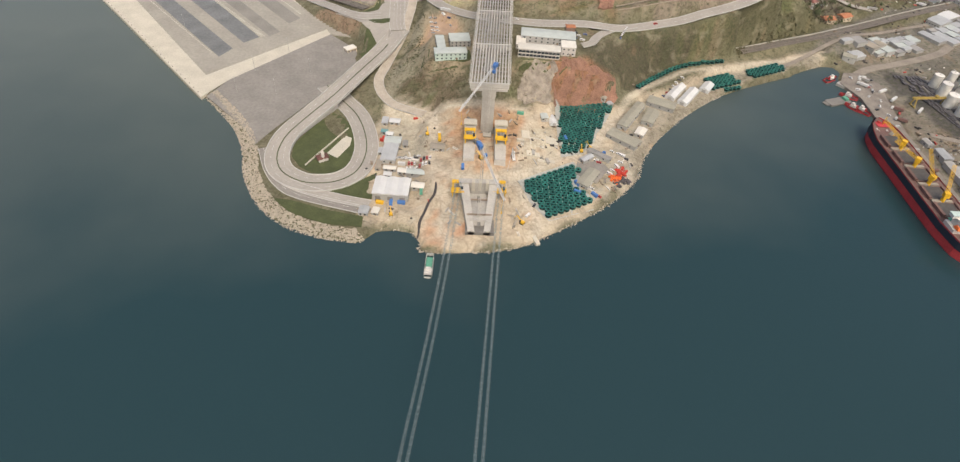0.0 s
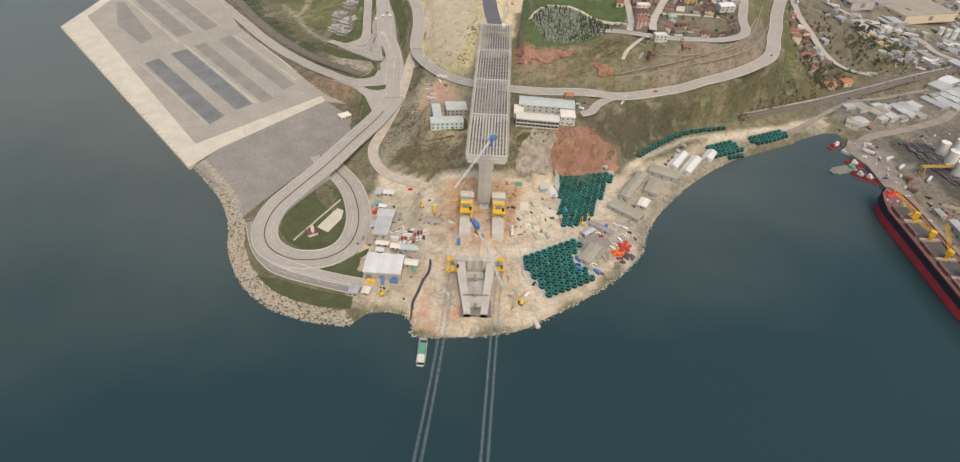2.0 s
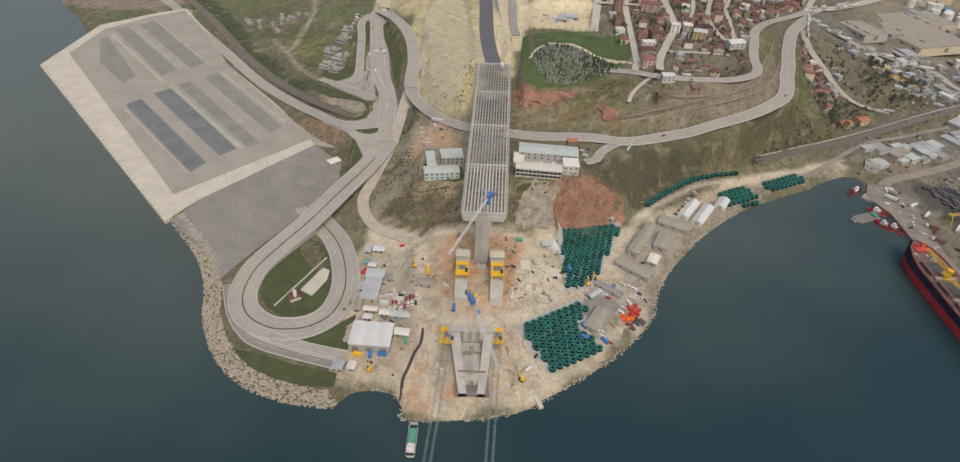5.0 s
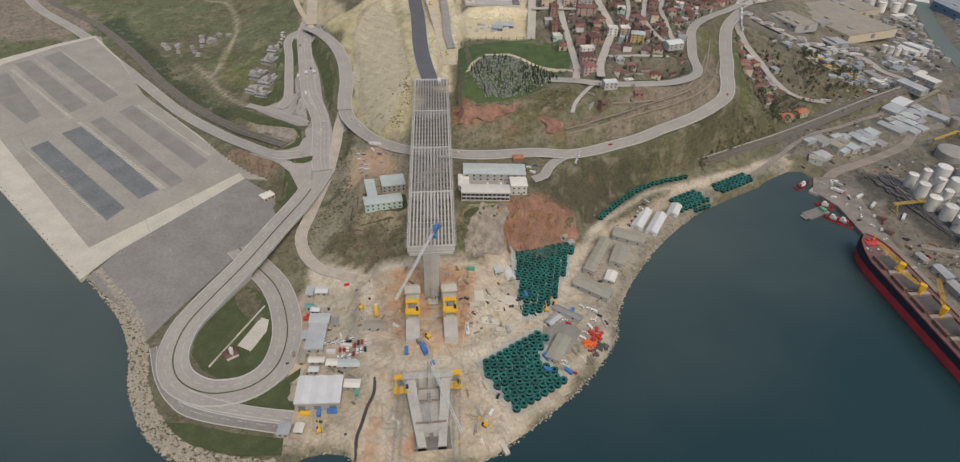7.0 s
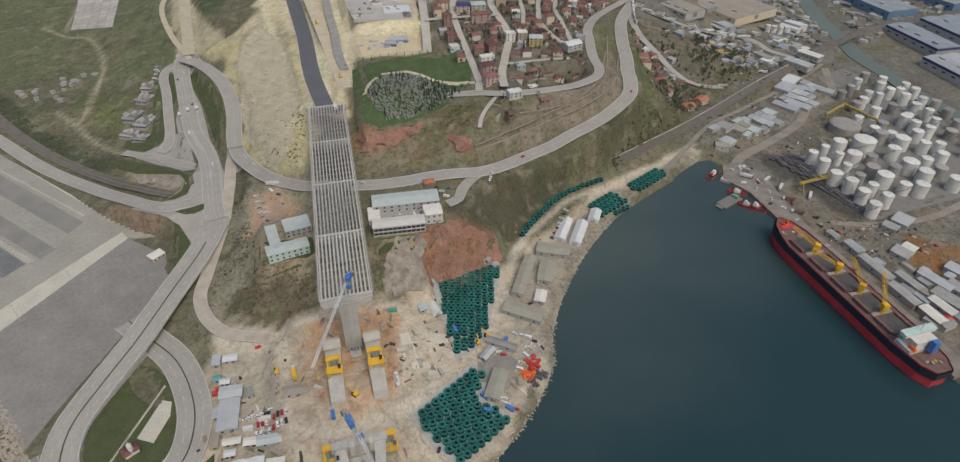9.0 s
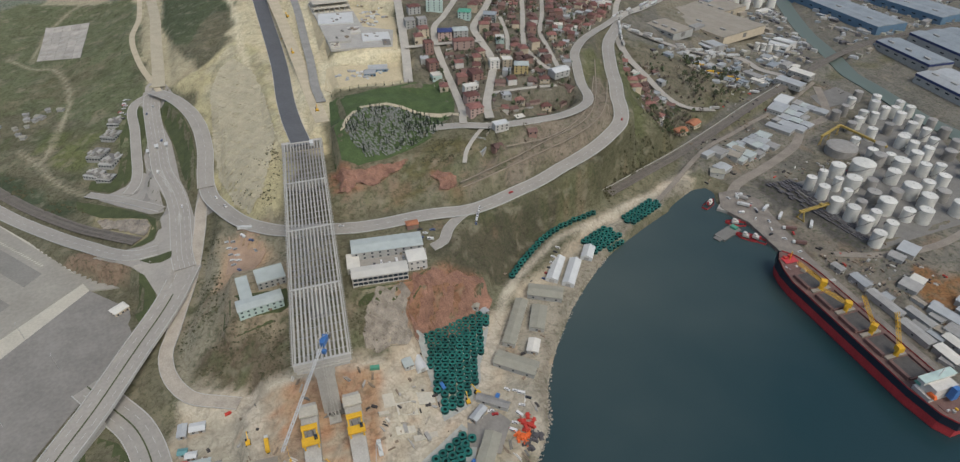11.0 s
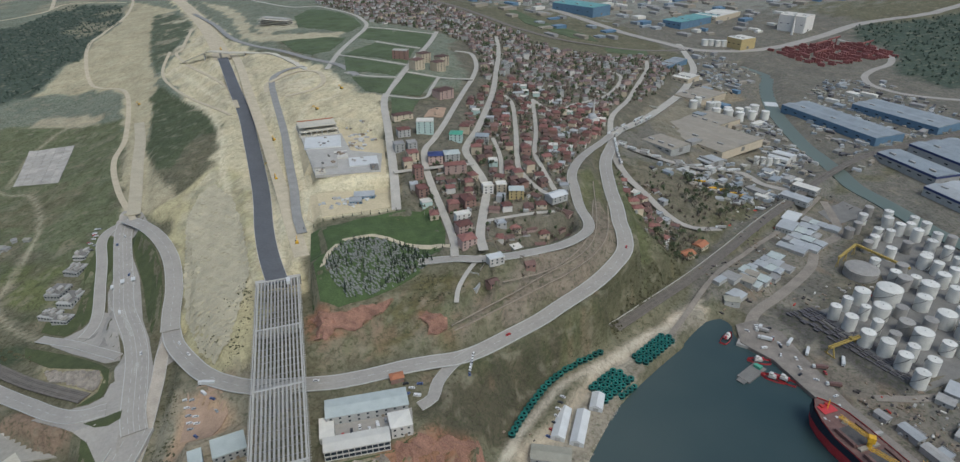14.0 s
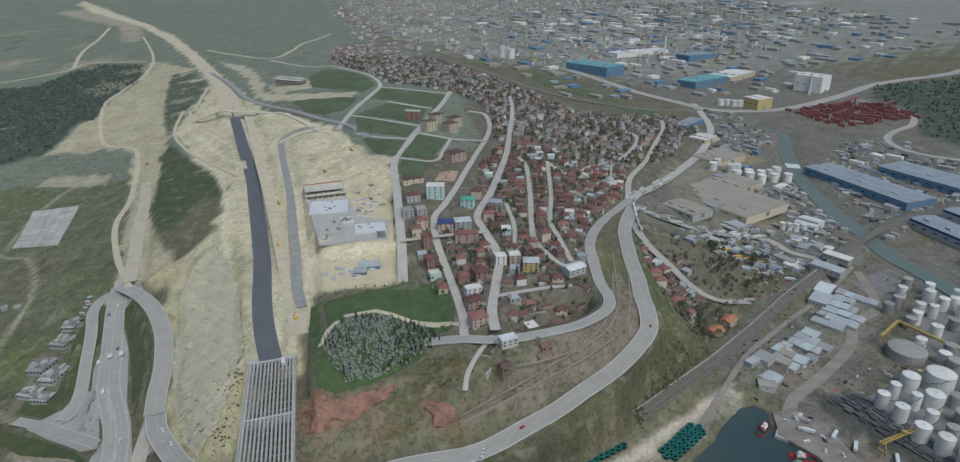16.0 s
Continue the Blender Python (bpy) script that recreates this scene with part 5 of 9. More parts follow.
patch("grass_island", "green lawn inside the loop road", "lawn", [(-141, 426), (-131, 412), (-120, 405), (-108, 404), (-95, 411), (-90, 424), (-90, 444), (-97, 473), (-105, 485), (-117, 493), (-123, 486), (-134, 463), (-142, 442)], M["grass"], 0.2, 3.0)
patch("grass_island", "green lawn wedge beside the slip road", "lawn", [(-103, 382), (-87, 390), (-73, 403), (-66, 409), (-67, 389), (-67, 375)], M["grass"], 0.2, 3.0)
patch("grass_verge", "dark green verge above the rock bank", "lawn", [(-148, 373), (-130, 371), (-100, 361), (-71, 355), (-71, 344), (-100, 346), (-126, 356)], M["grass"], 0.15, 2.9)
patch("pavement", "pale concrete pad on the lawn", "paving", [(-112, 432), (-100, 458), (-94, 455), (-94, 444), (-102, 426)], M["concrete_pale"], 0.28, 3.0)
part("garden_wall", Build().beam((-127, 414, 3.8), (-99, 469, 3.8), 0.7, 1.4), M["concrete_pale"])
tagged(bpy.data.objects["garden_wall"], "low pale wall across the lawn", "wall", kind="structure")

# toll plaza islands and pavements
patch("pavement", "wide grey toll plaza paving with worn paint", "road", [(-121, 923), (-113, 858), (-116, 826), (-112, 798), (-97, 756), (-88, 732), (-91, 701), (-87, 678), (-86, 650), (-80, 612), (-70, 600), (-63, 624), (-60, 649), (-62, 691), (-70, 735), (-78, 764), (-84, 806), (-89, 838), (-101, 883), (-105, 913)], M["road"], 0.45, step=4)
patch("pavement", "grey paving where ring roads meet a dirt ramp", "road", [(-127, 930), (-124, 955), (-118, 972), (-101, 968), (-94, 948), (-80, 905), (-98, 922), (-105, 913), (-121, 923)], M["road"], 0.42, step=4)
patch("pavement", "grey paving where the lane meets the plaza", "road", [(-126, 785), (-118, 800), (-111, 796), (-96, 756), (-90, 718), (-101, 718), (-132, 747), (-152, 768), (-143, 776), (-129, 779)], M["road"], 0.5, step=4)
patch("pavement", "grey paving where the west road meets the plaza", "road", [(-130, 674), (-117, 671), (-104, 669), (-94, 673), (-91, 685), (-84, 690), (-66, 680), (-64, 640), (-76, 604), (-84, 600), (-90, 612), (-99, 633), (-109, 644), (-126, 658), (-142, 672)], M["road"], 0.55, step=4)
patch("pavement", "grey paving beside the site access road", "road", [(-60, 735), (-46, 716), (-44, 700), (-56, 690), (-63, 700)], M["road"], 0.5, step=4)
patch("grass_island", "long green lawn between ring road and plaza", "lawn", [(-103, 911), (-97, 920), (-87, 898), (-74, 861), (-66, 826), (-62, 785), (-62, 750), (-64, 733), (-69, 740), (-76, 774), (-83, 816), (-91, 851), (-99, 883)], M["grass"], 0.4)
patch("grass_island", "narrow green strip beside the plaza", "lawn", [(-129, 927), (-122, 922), (-116, 877), (-120, 856), (-118, 828), (-122, 850), (-126, 893)], M["grass"], 0.4)
patch("grass_island", "small dark painted traffic triangle", "traffic island", [(-126, 761), (-115, 770), (-117, 763)], M["asphalt"], 0.72, step=4)
patch("grass_island", "small dark traffic triangle at the lane mouth", "traffic island", [(-111, 746), (-108, 757), (-103, 743)], M["asphalt"], 0.72, step=4)
patch("grass_island", "lens-shaped green traffic island", "lawn", [(-103, 649), (-90, 650), (-79, 653), (-79, 645), (-86, 640), (-95, 642)], M["grass"], 0.85, step=4)
patch("grass_verge", "green bank beside the ramp", "lawn", [(-103, 638), (-98, 632), (-91, 614), (-88, 600), (-98, 580), (-106, 600)], M["grass"], 0.35)
patch("grass_verge", "dark green bank round the railway cutting", "lawn", [(-173, 776), (-132, 744), (-103, 716), (-95, 705), (-93, 686), (-96, 675), (-104, 671), (-112, 672), (-100, 682), (-97, 694), (-102, 707), (-122, 720), (-146, 736), (-170, 762)], M["grass"], 0.3, step=5)
patch("earth_face", "pale broken rock bank above the railway", "bank", [(-148, 733), (-122, 716), (-102, 705), (-98, 692), (-103, 684), (-118, 698), (-140, 716)], M["rock_cut"], 0.35, step=2.6, broken=1.7)
patch("lawn", "bright green burial ground lawn", "lawn", [(71, 773), (97, 766), (144, 772), (188, 774), (184, 726), (176, 700), (164, 690), (148, 674), (126, 667), (100, 661), (80, 658), (61, 674)], M["grass_bright"], 0.3)
patch("paving", "pale path round the graves", "path", [(72, 703), (80, 722), (96, 735), (121, 737), (141, 726), (166, 711), (190, 697), (188, 692), (160, 708), (139, 722), (120, 733), (98, 731), (84, 720), (76, 703)], M["dirt_road"], 0.4)
patch("earth_face", "rain-cut pale earth slope beside the motorway", "bank", [(-46, 900), (-34, 940), (-18, 950), (2, 900), (12, 820), (17, 740), (8, 700), (-2, 668), (-14, 664), (-27, 688), (-40, 738), (-46, 800)], M["sand_slope"], 0.3, step=2.8, broken=1.5)
patch("yard", "levelled sand pad with stored material", "yard", [(78, 842), (98, 838), (158, 824), (150, 786), (76, 786), (70, 800)], M["sand"], 0.3)
patch("yard", "levelled sand pad round the building site", "yard", [(78, 1020), (132, 990), (172, 935), (154, 836), (76, 868)], M["sand"], 0.3)
slab_field = patch("paving", "pale concrete slab field in the grass", "paving", [(-286, 1172), (-298, 1304), (-234, 1291), (-222, 1136)], M["concrete_dark"], 0.3)
for i in range(5):
    for j in range(6):
        quad = []
        for u, v in ((i / 5, j / 6), ((i + .96) / 5, j / 6), ((i + .96) / 5, (j + .97) / 6), (i / 5, (j + .97) / 6)):
            x = (-286 * (1 - u) - 222 * u) * (1 - v) + (-298 * (1 - u) - 234 * u) * v
            y = (1172 * (1 - u) + 1136 * u) * (1 - v) + (1304 * (1 - u) + 1291 * u) * v
            quad.append((x, y, fly(x, y) + 0.62))
        part("slab", Build().add(quad + [(x, y, z - .4) for x, y, z in quad], [(0, 1, 2, 3), (4, 5, 1, 0), (5, 6, 2, 1), (6, 7, 3, 2), (7, 4, 0, 3)]), M["slab_stained"], slab_field)
patch("paving", "grey asphalt yard by the site office", "yard", [(100, 415), (118, 405), (132, 425), (120, 445), (106, 436)], M["asphalt"], 0.2)
patch("paving", "grey yard between white office blocks", "yard", [(58, 545), (108, 538), (112, 560), (60, 566)], M["road"], 0.35)
patch("paving", "red earth car park above the cutting", "yard", [(-36, 600), (-32, 640), (-10, 640), (-4, 608), (-14, 590)], M["orange_earth"], 0.25)
for ring in ([(133, 1750), (176, 1850), (213, 1790), (250, 1653), (254, 1580), (217, 1518), (186, 1552), (131, 1619)], [(90, 1514), (157, 1490), (207, 1474), (196, 1440), (168, 1376), (134, 1358), (107, 1413)], [(264, 1550), (306, 1526), (290, 1440), (256, 1432), (228, 1461)], [(316, 1524), (378, 1496), (326, 1362), (262, 1425)], [(181, 1310), (256, 1206), (232, 1152), (168, 1200)], [(171, 1160), (226, 1130), (200, 1067), (178, 1090)], [(252, 1165), (288, 1138), (262, 1085), (242, 1044), (208, 1064)], [(250, 1405), (308, 1345), (266, 1228), (184, 1325)], [(204, 1046), (237, 1028), (206, 956), (187, 957)], [(746, 2081), (762, 1844), (834, 1684), (827, 1624), (769, 1640), (703, 1787)], [(822, 1585), (917, 1552), (904, 1515), (792, 1515)]):
    patch("field", "rough green plot between lanes", "field", ring, M["field"], 0.75, step=8)

for x, y in ((-111, 828), (-102, 829), (-93, 830)):
    z0 = fly(x, y) + 0.4
    tb_ = thing("toll_booth", x, y, z0, 8, "small white toll booth on a raised concrete island", "toll booth", "toll booths")
    part("island", Build().box(0, 0, 0, 2.4, 15, 0.3), M["concrete"], tb_)
    part("cabin", Build().box(0, 1, 0.3, 1.7, 3.2, 2.5), M["wall_white"], tb_)
    part("window", Build().box(0, 1, 1.3, 1.76, 2.4, 0.9), M["glass"], tb_)
    part("roof", Build().box(0, 1, 2.8, 3.6, 7.0, 0.3), M["roof_white"], tb_)
hatch = Build()
for pts_ in ([(-96, 784), (-90, 762), (-82, 738), (-76, 710), (-74, 686)], [(-113, 818), (-110, 805), (-104, 788)]):
    run_ = along(pts_, 2.6)
    for i in range(len(run_) - 1):
        d = run_[i + 1] - run_[i]
        hatch.box(run_[i][0], run_[i][1], fly(*run_[i]) + 0.62, 3.6, 0.7, 0.02, math.degrees(math.atan2(d[1], d[0])) - 60)
tagged(part("hatch_marks", hatch, M["paint"]), "worn white hatching painted between plaza lanes", "road marking", kind="stuff")

# rock bank
rnd = random.Random(3)
b = Build()
bank = along([(-240, 513), (-202, 468), (-185, 435), (-175, 401), (-160, 373), (-140, 351), (-118, 339), (-94, 332), (-73, 330), (-67, 334)], 1.5)
for i in range(len(bank) - 1):
    d = bank[i + 1] - bank[i]
    nrm = np.array([-d[1], d[0]]) / (np.linalg.norm(d) + 1e-6)
    for _ in range(17):
        o = rnd.uniform(-0.8, 12.5)
        p = bank[i] + nrm * o
        b.clump(p[0], p[1], max(fly(p[0], p[1]), -0.5) + 0.25, rnd.uniform(0.55, 1.25), rnd)
for x, y in along([(-59, 343), (-45, 345), (-32, 342), (-26, 331), (-25, 323), (-12, 322), (13, 324), (29, 325), (50, 331), (60, 336), (83, 351), (103, 365), (120, 378), (137, 394), (154, 415), (168, 448), (186, 477), (217, 513), (257, 549), (320, 595), (400, 628)], 1.4):
    for _ in range(3):
        b.clump(x + rnd.uniform(-2, 2), y + rnd.uniform(-1.5, 2.5), rnd.uniform(-0.3, 0.7), rnd.uniform(0.4, 0.95), rnd)
tagged(part("rock_bank", b, M["rock"]), "heaped pale boulders along the shore", "rocks", kind="stuff")


# ---------------------------------------------------------------- viaduct
def at_run(t):
    """Axis of the viaduct at a fraction of its length, with deck height."""
    return 25.0 + 13.5 * t, 461.0 + 255.0 * t, 61.3 + 6.7 * t


def viaduct():
    top = thing("viaduct", 0, 0, 0, 0, "unfinished steel-girder viaduct with open deck on concrete piers", "bridge")
    half = 16.4
    for s in range(4):
        (x0, y0, z0), (x1, y1, z1) = at_run(s / 4 + 0.004), at_run(s / 4 + 0.246)
        for k in range(13):
            o = -half + 1.0 + k * (2 * half - 2.0) / 12
            g = Build()
            g.beam((x0 + o, y0, z0 - 0.1), (x1 + o, y1, z1 - 0.1), 1.15, 0.22)
            g.beam((x0 + o, y0, z0 - 1.2), (x1 + o, y1, z1 - 1.2), 0.3, 2.1)
            g.beam((x0 + o, y0, z0 - 2.3), (x1 + o, y1, z1 - 2.3), 0.9, 0.18)
            part("girder", g, M["steel_white"] if s == 0 or k in (0, 12) else M["steel_grey"], top)
        for j in range(1, 9):
            x, y, h = at_run(s / 4 + j / 36)
            part("cross_brace", Build().beam((x - half + 1, y, h - 1.6), (x + half - 1, y, h - 1.6), 0.22, 0.5), M["steel_grey"], top)
    for o in (-half - 0.3, half + 0.3):
        a, c = at_run(0), at_run(1)
        part("edge_beam", Build().beam((a[0] + o, a[1], a[2]), (c[0] + o, c[1], c[2]), 0.7, 1.5), M["concrete"], top)
        rail_ = Build()
        for j in range(0, 128):
            x, y, h = at_run(j / 127)
            rail_.box(x + o + (0.9 if o > 0 else -0.9), y, h - 0.4, 0.9, 0.25, 0.35)
        tagged(part("edge_rail", rail_, M["steel_white"], top), kind="stuff")
    for s in range(5):
        x, y, h = at_run(s / 4)
        part("end_beam", Build().box(x, y, h - 2.7, 2 * half + 0.8, 1.8, 2.85), M["steel_white"], top)
        base = min(fly(x - 5, y), fly(x + 5, y)) - 1.5
        if s < 4:
            part("pier_cap", Build().box(x, y, h - 6.6, 31 if s == 0 else 26, 4.2, 2.0).box(x, y, h - 4.6, 2 * half + 0.4, 3.2, 1.8), M["concrete"], top)
            pr = Build().box(x, y, base, 10.8, 3.6, h - 6.6 - base)
            pr.box(x - 4.4, y, h - 12, 3.2, 3.4, 5.4, 0, 1.0).box(x + 4.4, y, h - 12, 3.2, 3.4, 5.4)
            pier = part("pier", pr, M["concrete"], top)
            part("footing", Build().box(x, y - 1, base - 0.5, 15, 8, 2.4), M["concrete_dark"], pier)
        else:
            part("abutment", Build().box(x, y + 2.5, h - 13, 2 * half + 3, 5, 12.2), M["concrete"], top)
    for k in (-3.4, -1.2, 1.2, 3.4):
        part("strut", Build().beam((25 + k, 456.5, 14), (25 + k * 0.8, 459.4, 24), 0.8), M["concrete"], top)
    x, y, h = at_run(0.985)
    part("site_cabin", Build().box(x + 8, y - 2, h, 3, 7, 2.6), M["roof_white"], top, "white cabin standing on the deck end")


viaduct()


# ---------------------------------------------------------------- cable anchorage
def anchorage():
    a = thing("anchorage", 0, 0, 0, 0, "massive grey concrete cable anchorage with splayed legs", "anchorage")
    for x in (9.5, 36.0):
        leg = Build()
        x0, x1 = x - 5.0, x + 5.0
        n0, n1 = x0 + 0.8, x1 + 1.6
        pts = [(x0, 415, 8), (x1, 415, 8), (n1, 462, 13), (n0, 462, 13), (x0 + .4, 417, 15.5), (x1 - .4, 417, 15.5), (n1 - .4, 458, 24.5), (n0 + .4, 458, 24.5), (n0 + .4, 462, 24.5), (n1 - .4, 462, 24.5)]
        leg.add(pts, [(0, 3, 2, 1), (0, 1, 5, 4), (1, 2, 9, 6, 5), (3, 0, 4, 7, 8), (4, 5, 6, 7), (7, 6, 9, 8), (2, 3, 8, 9)])
        part("saddle_leg", leg, M["concrete"], a)
        part("leg_cap", Build().box(x + 1.2, 455, 24.5, 11.2, 7, 1.6).box(x + 1.2, 452, 26.0, 6, 3, 1.2), M["concrete_pale"], a)
    # front block: two walls converging to the sea
    fr = Build()
    for sgn, xa, xb in ((-1, 6.0, 12.5), (1, 30.0, 24.5)):
        w = 7.0
        pts = [(xa - w / 2, 382, 8), (xa + w / 2, 382, 8), (xb + w / 2 - 1, 338, 4), (xb - w / 2 + 1, 338, 4), (xa - w / 2, 382, 21), (xa + w / 2, 382, 21), (xb + w / 2 - 1, 338, 8.5), (xb - w / 2 + 1, 338, 8.5)]
        fr.add(pts, [(0, 1, 2, 3)[::-1], (4, 5, 6, 7)[::-1], (0, 1, 5, 4), (1, 2, 6, 5), (2, 3, 7, 6), (3, 0, 4, 7)])
    part("front_wall", fr, M["concrete"], a)
    part("cross_wall", Build().box(18, 381, 8, 32, 5, 13.5), M["concrete"], a)
    part("infill_slab", Build().box(18, 362, 6, 15, 34, 5.5, 0, 0.9), M["concrete"], a)
    part("foot_slab", Build().box(19, 345, 4, 22, 14, 3.0), M["concrete_dark"], a)
    for x in (13.5, 19.0, 24.5):
        part("rib", Build().box(x, 378.5, 15, 2.4, 4, 8.5), M["concrete_pale"], a)
    part("groove", Build().beam((18, 374, 11.6), (18.5, 342, 9.4), 2.2, 0.8), M["concrete_dark"], a)
    for y, z in ((352, 10.5), (366, 13.0)):
        part("walkway", Build().beam((9, y, z + 2), (28, y, z + 2), 1.4, 0.4), M["timber"], a)


anchorage()


def saddle_machine(x, y, z, turn):
    m = thing("saddle_frame", x, y, z, turn, "yellow steel cable saddle frame on the anchorage", "machine", "saddle frames")
    f = Build()
    for sx in (-3.9, 3.9):
        f.beam((sx, -6, 0), (sx, -6, 5), 0.9).beam((sx, 4, 0), (sx, 4, 6.5), 0.9).beam((sx, -6, 5), (sx, 4, 6.5), 0.9).beam((sx, -6, 0.4), (sx, 6, 0.4), 0.9)
    part("side_frame", f, M["yellow"], m)
    deck = part("platform", Build().box(0, -4.5, 4.6, 10.4, 5.5, 1.0), M["yellow"], m)
    part("platform", Build().box(0, 4.5, 6.0, 9.6, 3.6, 0.9), M["yellow"], m)
    part("drum", Build().box(0, 0.5, 3.0, 4.0, 5.5, 2.6, 0, 0.8), M["concrete_dark"], m)
    part("cab", Build().box(3.2, -3.4, 5.6, 1.8, 2.2, 2.1), M["glass"], m)
    part("hand_rail", Build().beam((-5.1, -7.1, 6.8), (5.1, -7.1, 6.8), 0.15).beam((-5.1, -7.1, 5.6), (-5.1, -7.1, 6.8), 0.15).beam((5.1, -7.1, 5.6), (5.1, -7.1, 6.8), 0.15), M["yellow"], deck)


saddle_machine(10.2, 438, 20.4, 0)
saddle_machine(36.7, 438, 20.4, 0)
saddle_machine(1.5, 378, 12.5, 0)
saddle_machine(34.5, 379, 12.5, 0)


def lattice(bld, a, c, w, bays):
    a, c = Vector(a), Vector(c)
    d = (c - a).normalized()
    s = d.cross(Vector((0, 0, 1)))
    s = Vector((1, 0, 0)) if s.length < 1e-3 else s.normalized()
    u = s.cross(d)
    corners = [s * (i * w / 2) + u * (j * w / 2) for i, j in ((-1, -1), (1, -1), (1, 1), (-1, 1))]
    for k in corners:
        bld.beam(a + k, c + k, 0.22)
    for i in range(bays):
        p, q = a + (c - a) * (i / bays), a + (c - a) * ((i + 1) / bays)
        for j in range(4):
            bld.beam(p + corners[j], q + corners[(j + 1) % 4], 0.14)


def tower_crane(x, y, z, top, tip, tail):
    """Mast at x, y from z to top; jib to the tip and counter-jib to the tail."""
    c = thing("tower_crane", x, y, z, 0, "white lattice tower crane with blue machinery house", "crane", "tower cranes")
    h = top - z
    m = Build()
    lattice(m, (0, 0, 0), (0, 0, h), 1.6, 18)
    part("mast", m, M["steel_white"], c)
    part("base", Build().box(0, 0, -0.5, 5, 5, 1.3).box(-3, 0, 0, 1.2, 6, 1.4).box(3, 0, 0, 1.2, 6, 1.4), M["concrete"], c)
    j = Build()
    lattice(j, (0, 0, h + 2.2), (tip[0] - x, tip[1] - y, tip[2] - z + 1), 1.1, 20)
    jib = part("jib", j, M["roof_white"], c)
    tip_ = Vector((tip[0] - x, tip[1] - y, tip[2] - z + 1)) * .93
    part("hook_block", Build().beam((tip_.x, tip_.y, tip_.z + h * .07), (tip_.x, tip_.y, tip_.z - 9), .16).box(tip_.x, tip_.y, tip_.z - 10.4, .9, .9, 1.4), M["yellow"], jib)
    k = Build()
    lattice(k, (0, 0, h + 2), (tail[0] - x, tail[1] - y, h + 2), 1.5, 5)
    part("counter_jib", k, M["steel_white"], c)
    t = math.degrees(math.atan2(tail[1] - y, tail[0] - x))
    part("machinery_house", Build().box((tail[0] - x) * .45, (tail[1] - y) * .45, h + 1.2, 7, 3.0, 3.4, t), M["blue"], c, "blue machinery house")
    part("cab", Build().box(1.8, -1.8, h, 2, 2.2, 2.4, t), M["blue"], c)
    part("a_frame", Build().beam((0, 0, h + 2), (0, 0, h + 10), 0.6).beam((0, 0, h + 10), (tail[0] - x, tail[1] - y, h + 2), 0.25).beam((0, 0, h + 10), ((tip[0] - x) * .6, (tip[1] - y) * .6, (tip[2] - z) * .6 + h * .4 + 2), 0.2), M["steel_white"], c)
    part("counterweight", Build().box((tail[0] - x) * .95, (tail[1] - y) * .95, h - 0.5, 2.2, 3, 2.8, t), M["concrete_dark"], c)


tower_crane(25.5, 452.5, 14.5, 77, (0.5, 394, 76), (31, 463, 77))
tower_crane(18.0, 350.5, 7.0, 71, (32, 306, 68), (13, 366, 71))

# slim white concrete pump boom beside the leg
pump = thing("concrete_pump", 48, 425, 11.5, 0, "white concrete pump truck with a long thin boom", "truck")
part("chassis", Build().box(0, 0, 0.9, 2.5, 10, 1.2).box(0, 4.0, 1.4, 2.5, 2.3, 2.2), M["roof_white"], pump)
for sx in (-1.1, 1.1):
    for yy in (-3.5, -2.0, 3.6):
        w = Build().cyl(0, 0, -0.2, 0.55, 0.4, 10)
        o = part("wheel", w, M["rubber"], pump)
        o.matrix_basis = pose(sx, yy, 0.55, 0, 90, 0)
part("boom", Build().beam((0, -2, 2), (-2, -4, 14), 0.5).beam((-2, -4, 14), (-7, -30, 10), 0.4), M["steel_white"], pump)

# suspended footbridges of the main cables, climbing out over the water
for name_x, far_x in ((2.0, -18.0), (36.0, 17.0)):
    w = thing("catwalk", 0, 0, 0, 0, "pair of thin mesh catwalks climbing over the water", "catwalk", "cable catwalks")
    for off in (-1.9, 1.9):
        pts = []
        for i in range(60):
            t = i / 59
            y = 376 - 560 * t
            h = 24 + 30 * t ** 1.0 * 0.0 + (50 - 20) * ((376 - y) / 223.0) ** 1.7 - 8 * math.sin(math.pi * min(1, (376 - y) / 223.0))
            x = name_x + (far_x - name_x) * (376 - y) / 223.0
            pts.append((x + off, y, min(h, 215)))
        line_ = np.array([p[:2] for p in pts])
        z_ = np.array([p[2] for p in pts])
        for k in (-0.75, -0.45, -0.15, 0.15, 0.45, 0.75):
            part("walk_wire", ribbon(line_, z_, k - 0.05, k + 0.05, 0, 0.08), M["mesh_walk"], w)
        part("main_cable", ribbon(line_, z_, -0.06, 0.06, 1.2, 0.12), M["mesh_walk"], w)
        cross = Build()
        for i in range(0, 59):
            for f in (0.0, 0.5):
                p = Vector(pts[i]).lerp(Vector(pts[i + 1]), f)
                cross.beam(p + Vector((-0.9, 0, 0)), p + Vector((0.9, 0, 0)), 0.25, 0.1)
        tagged(part("cross_slats", cross, M["mesh_walk"], w), kind="stuff")


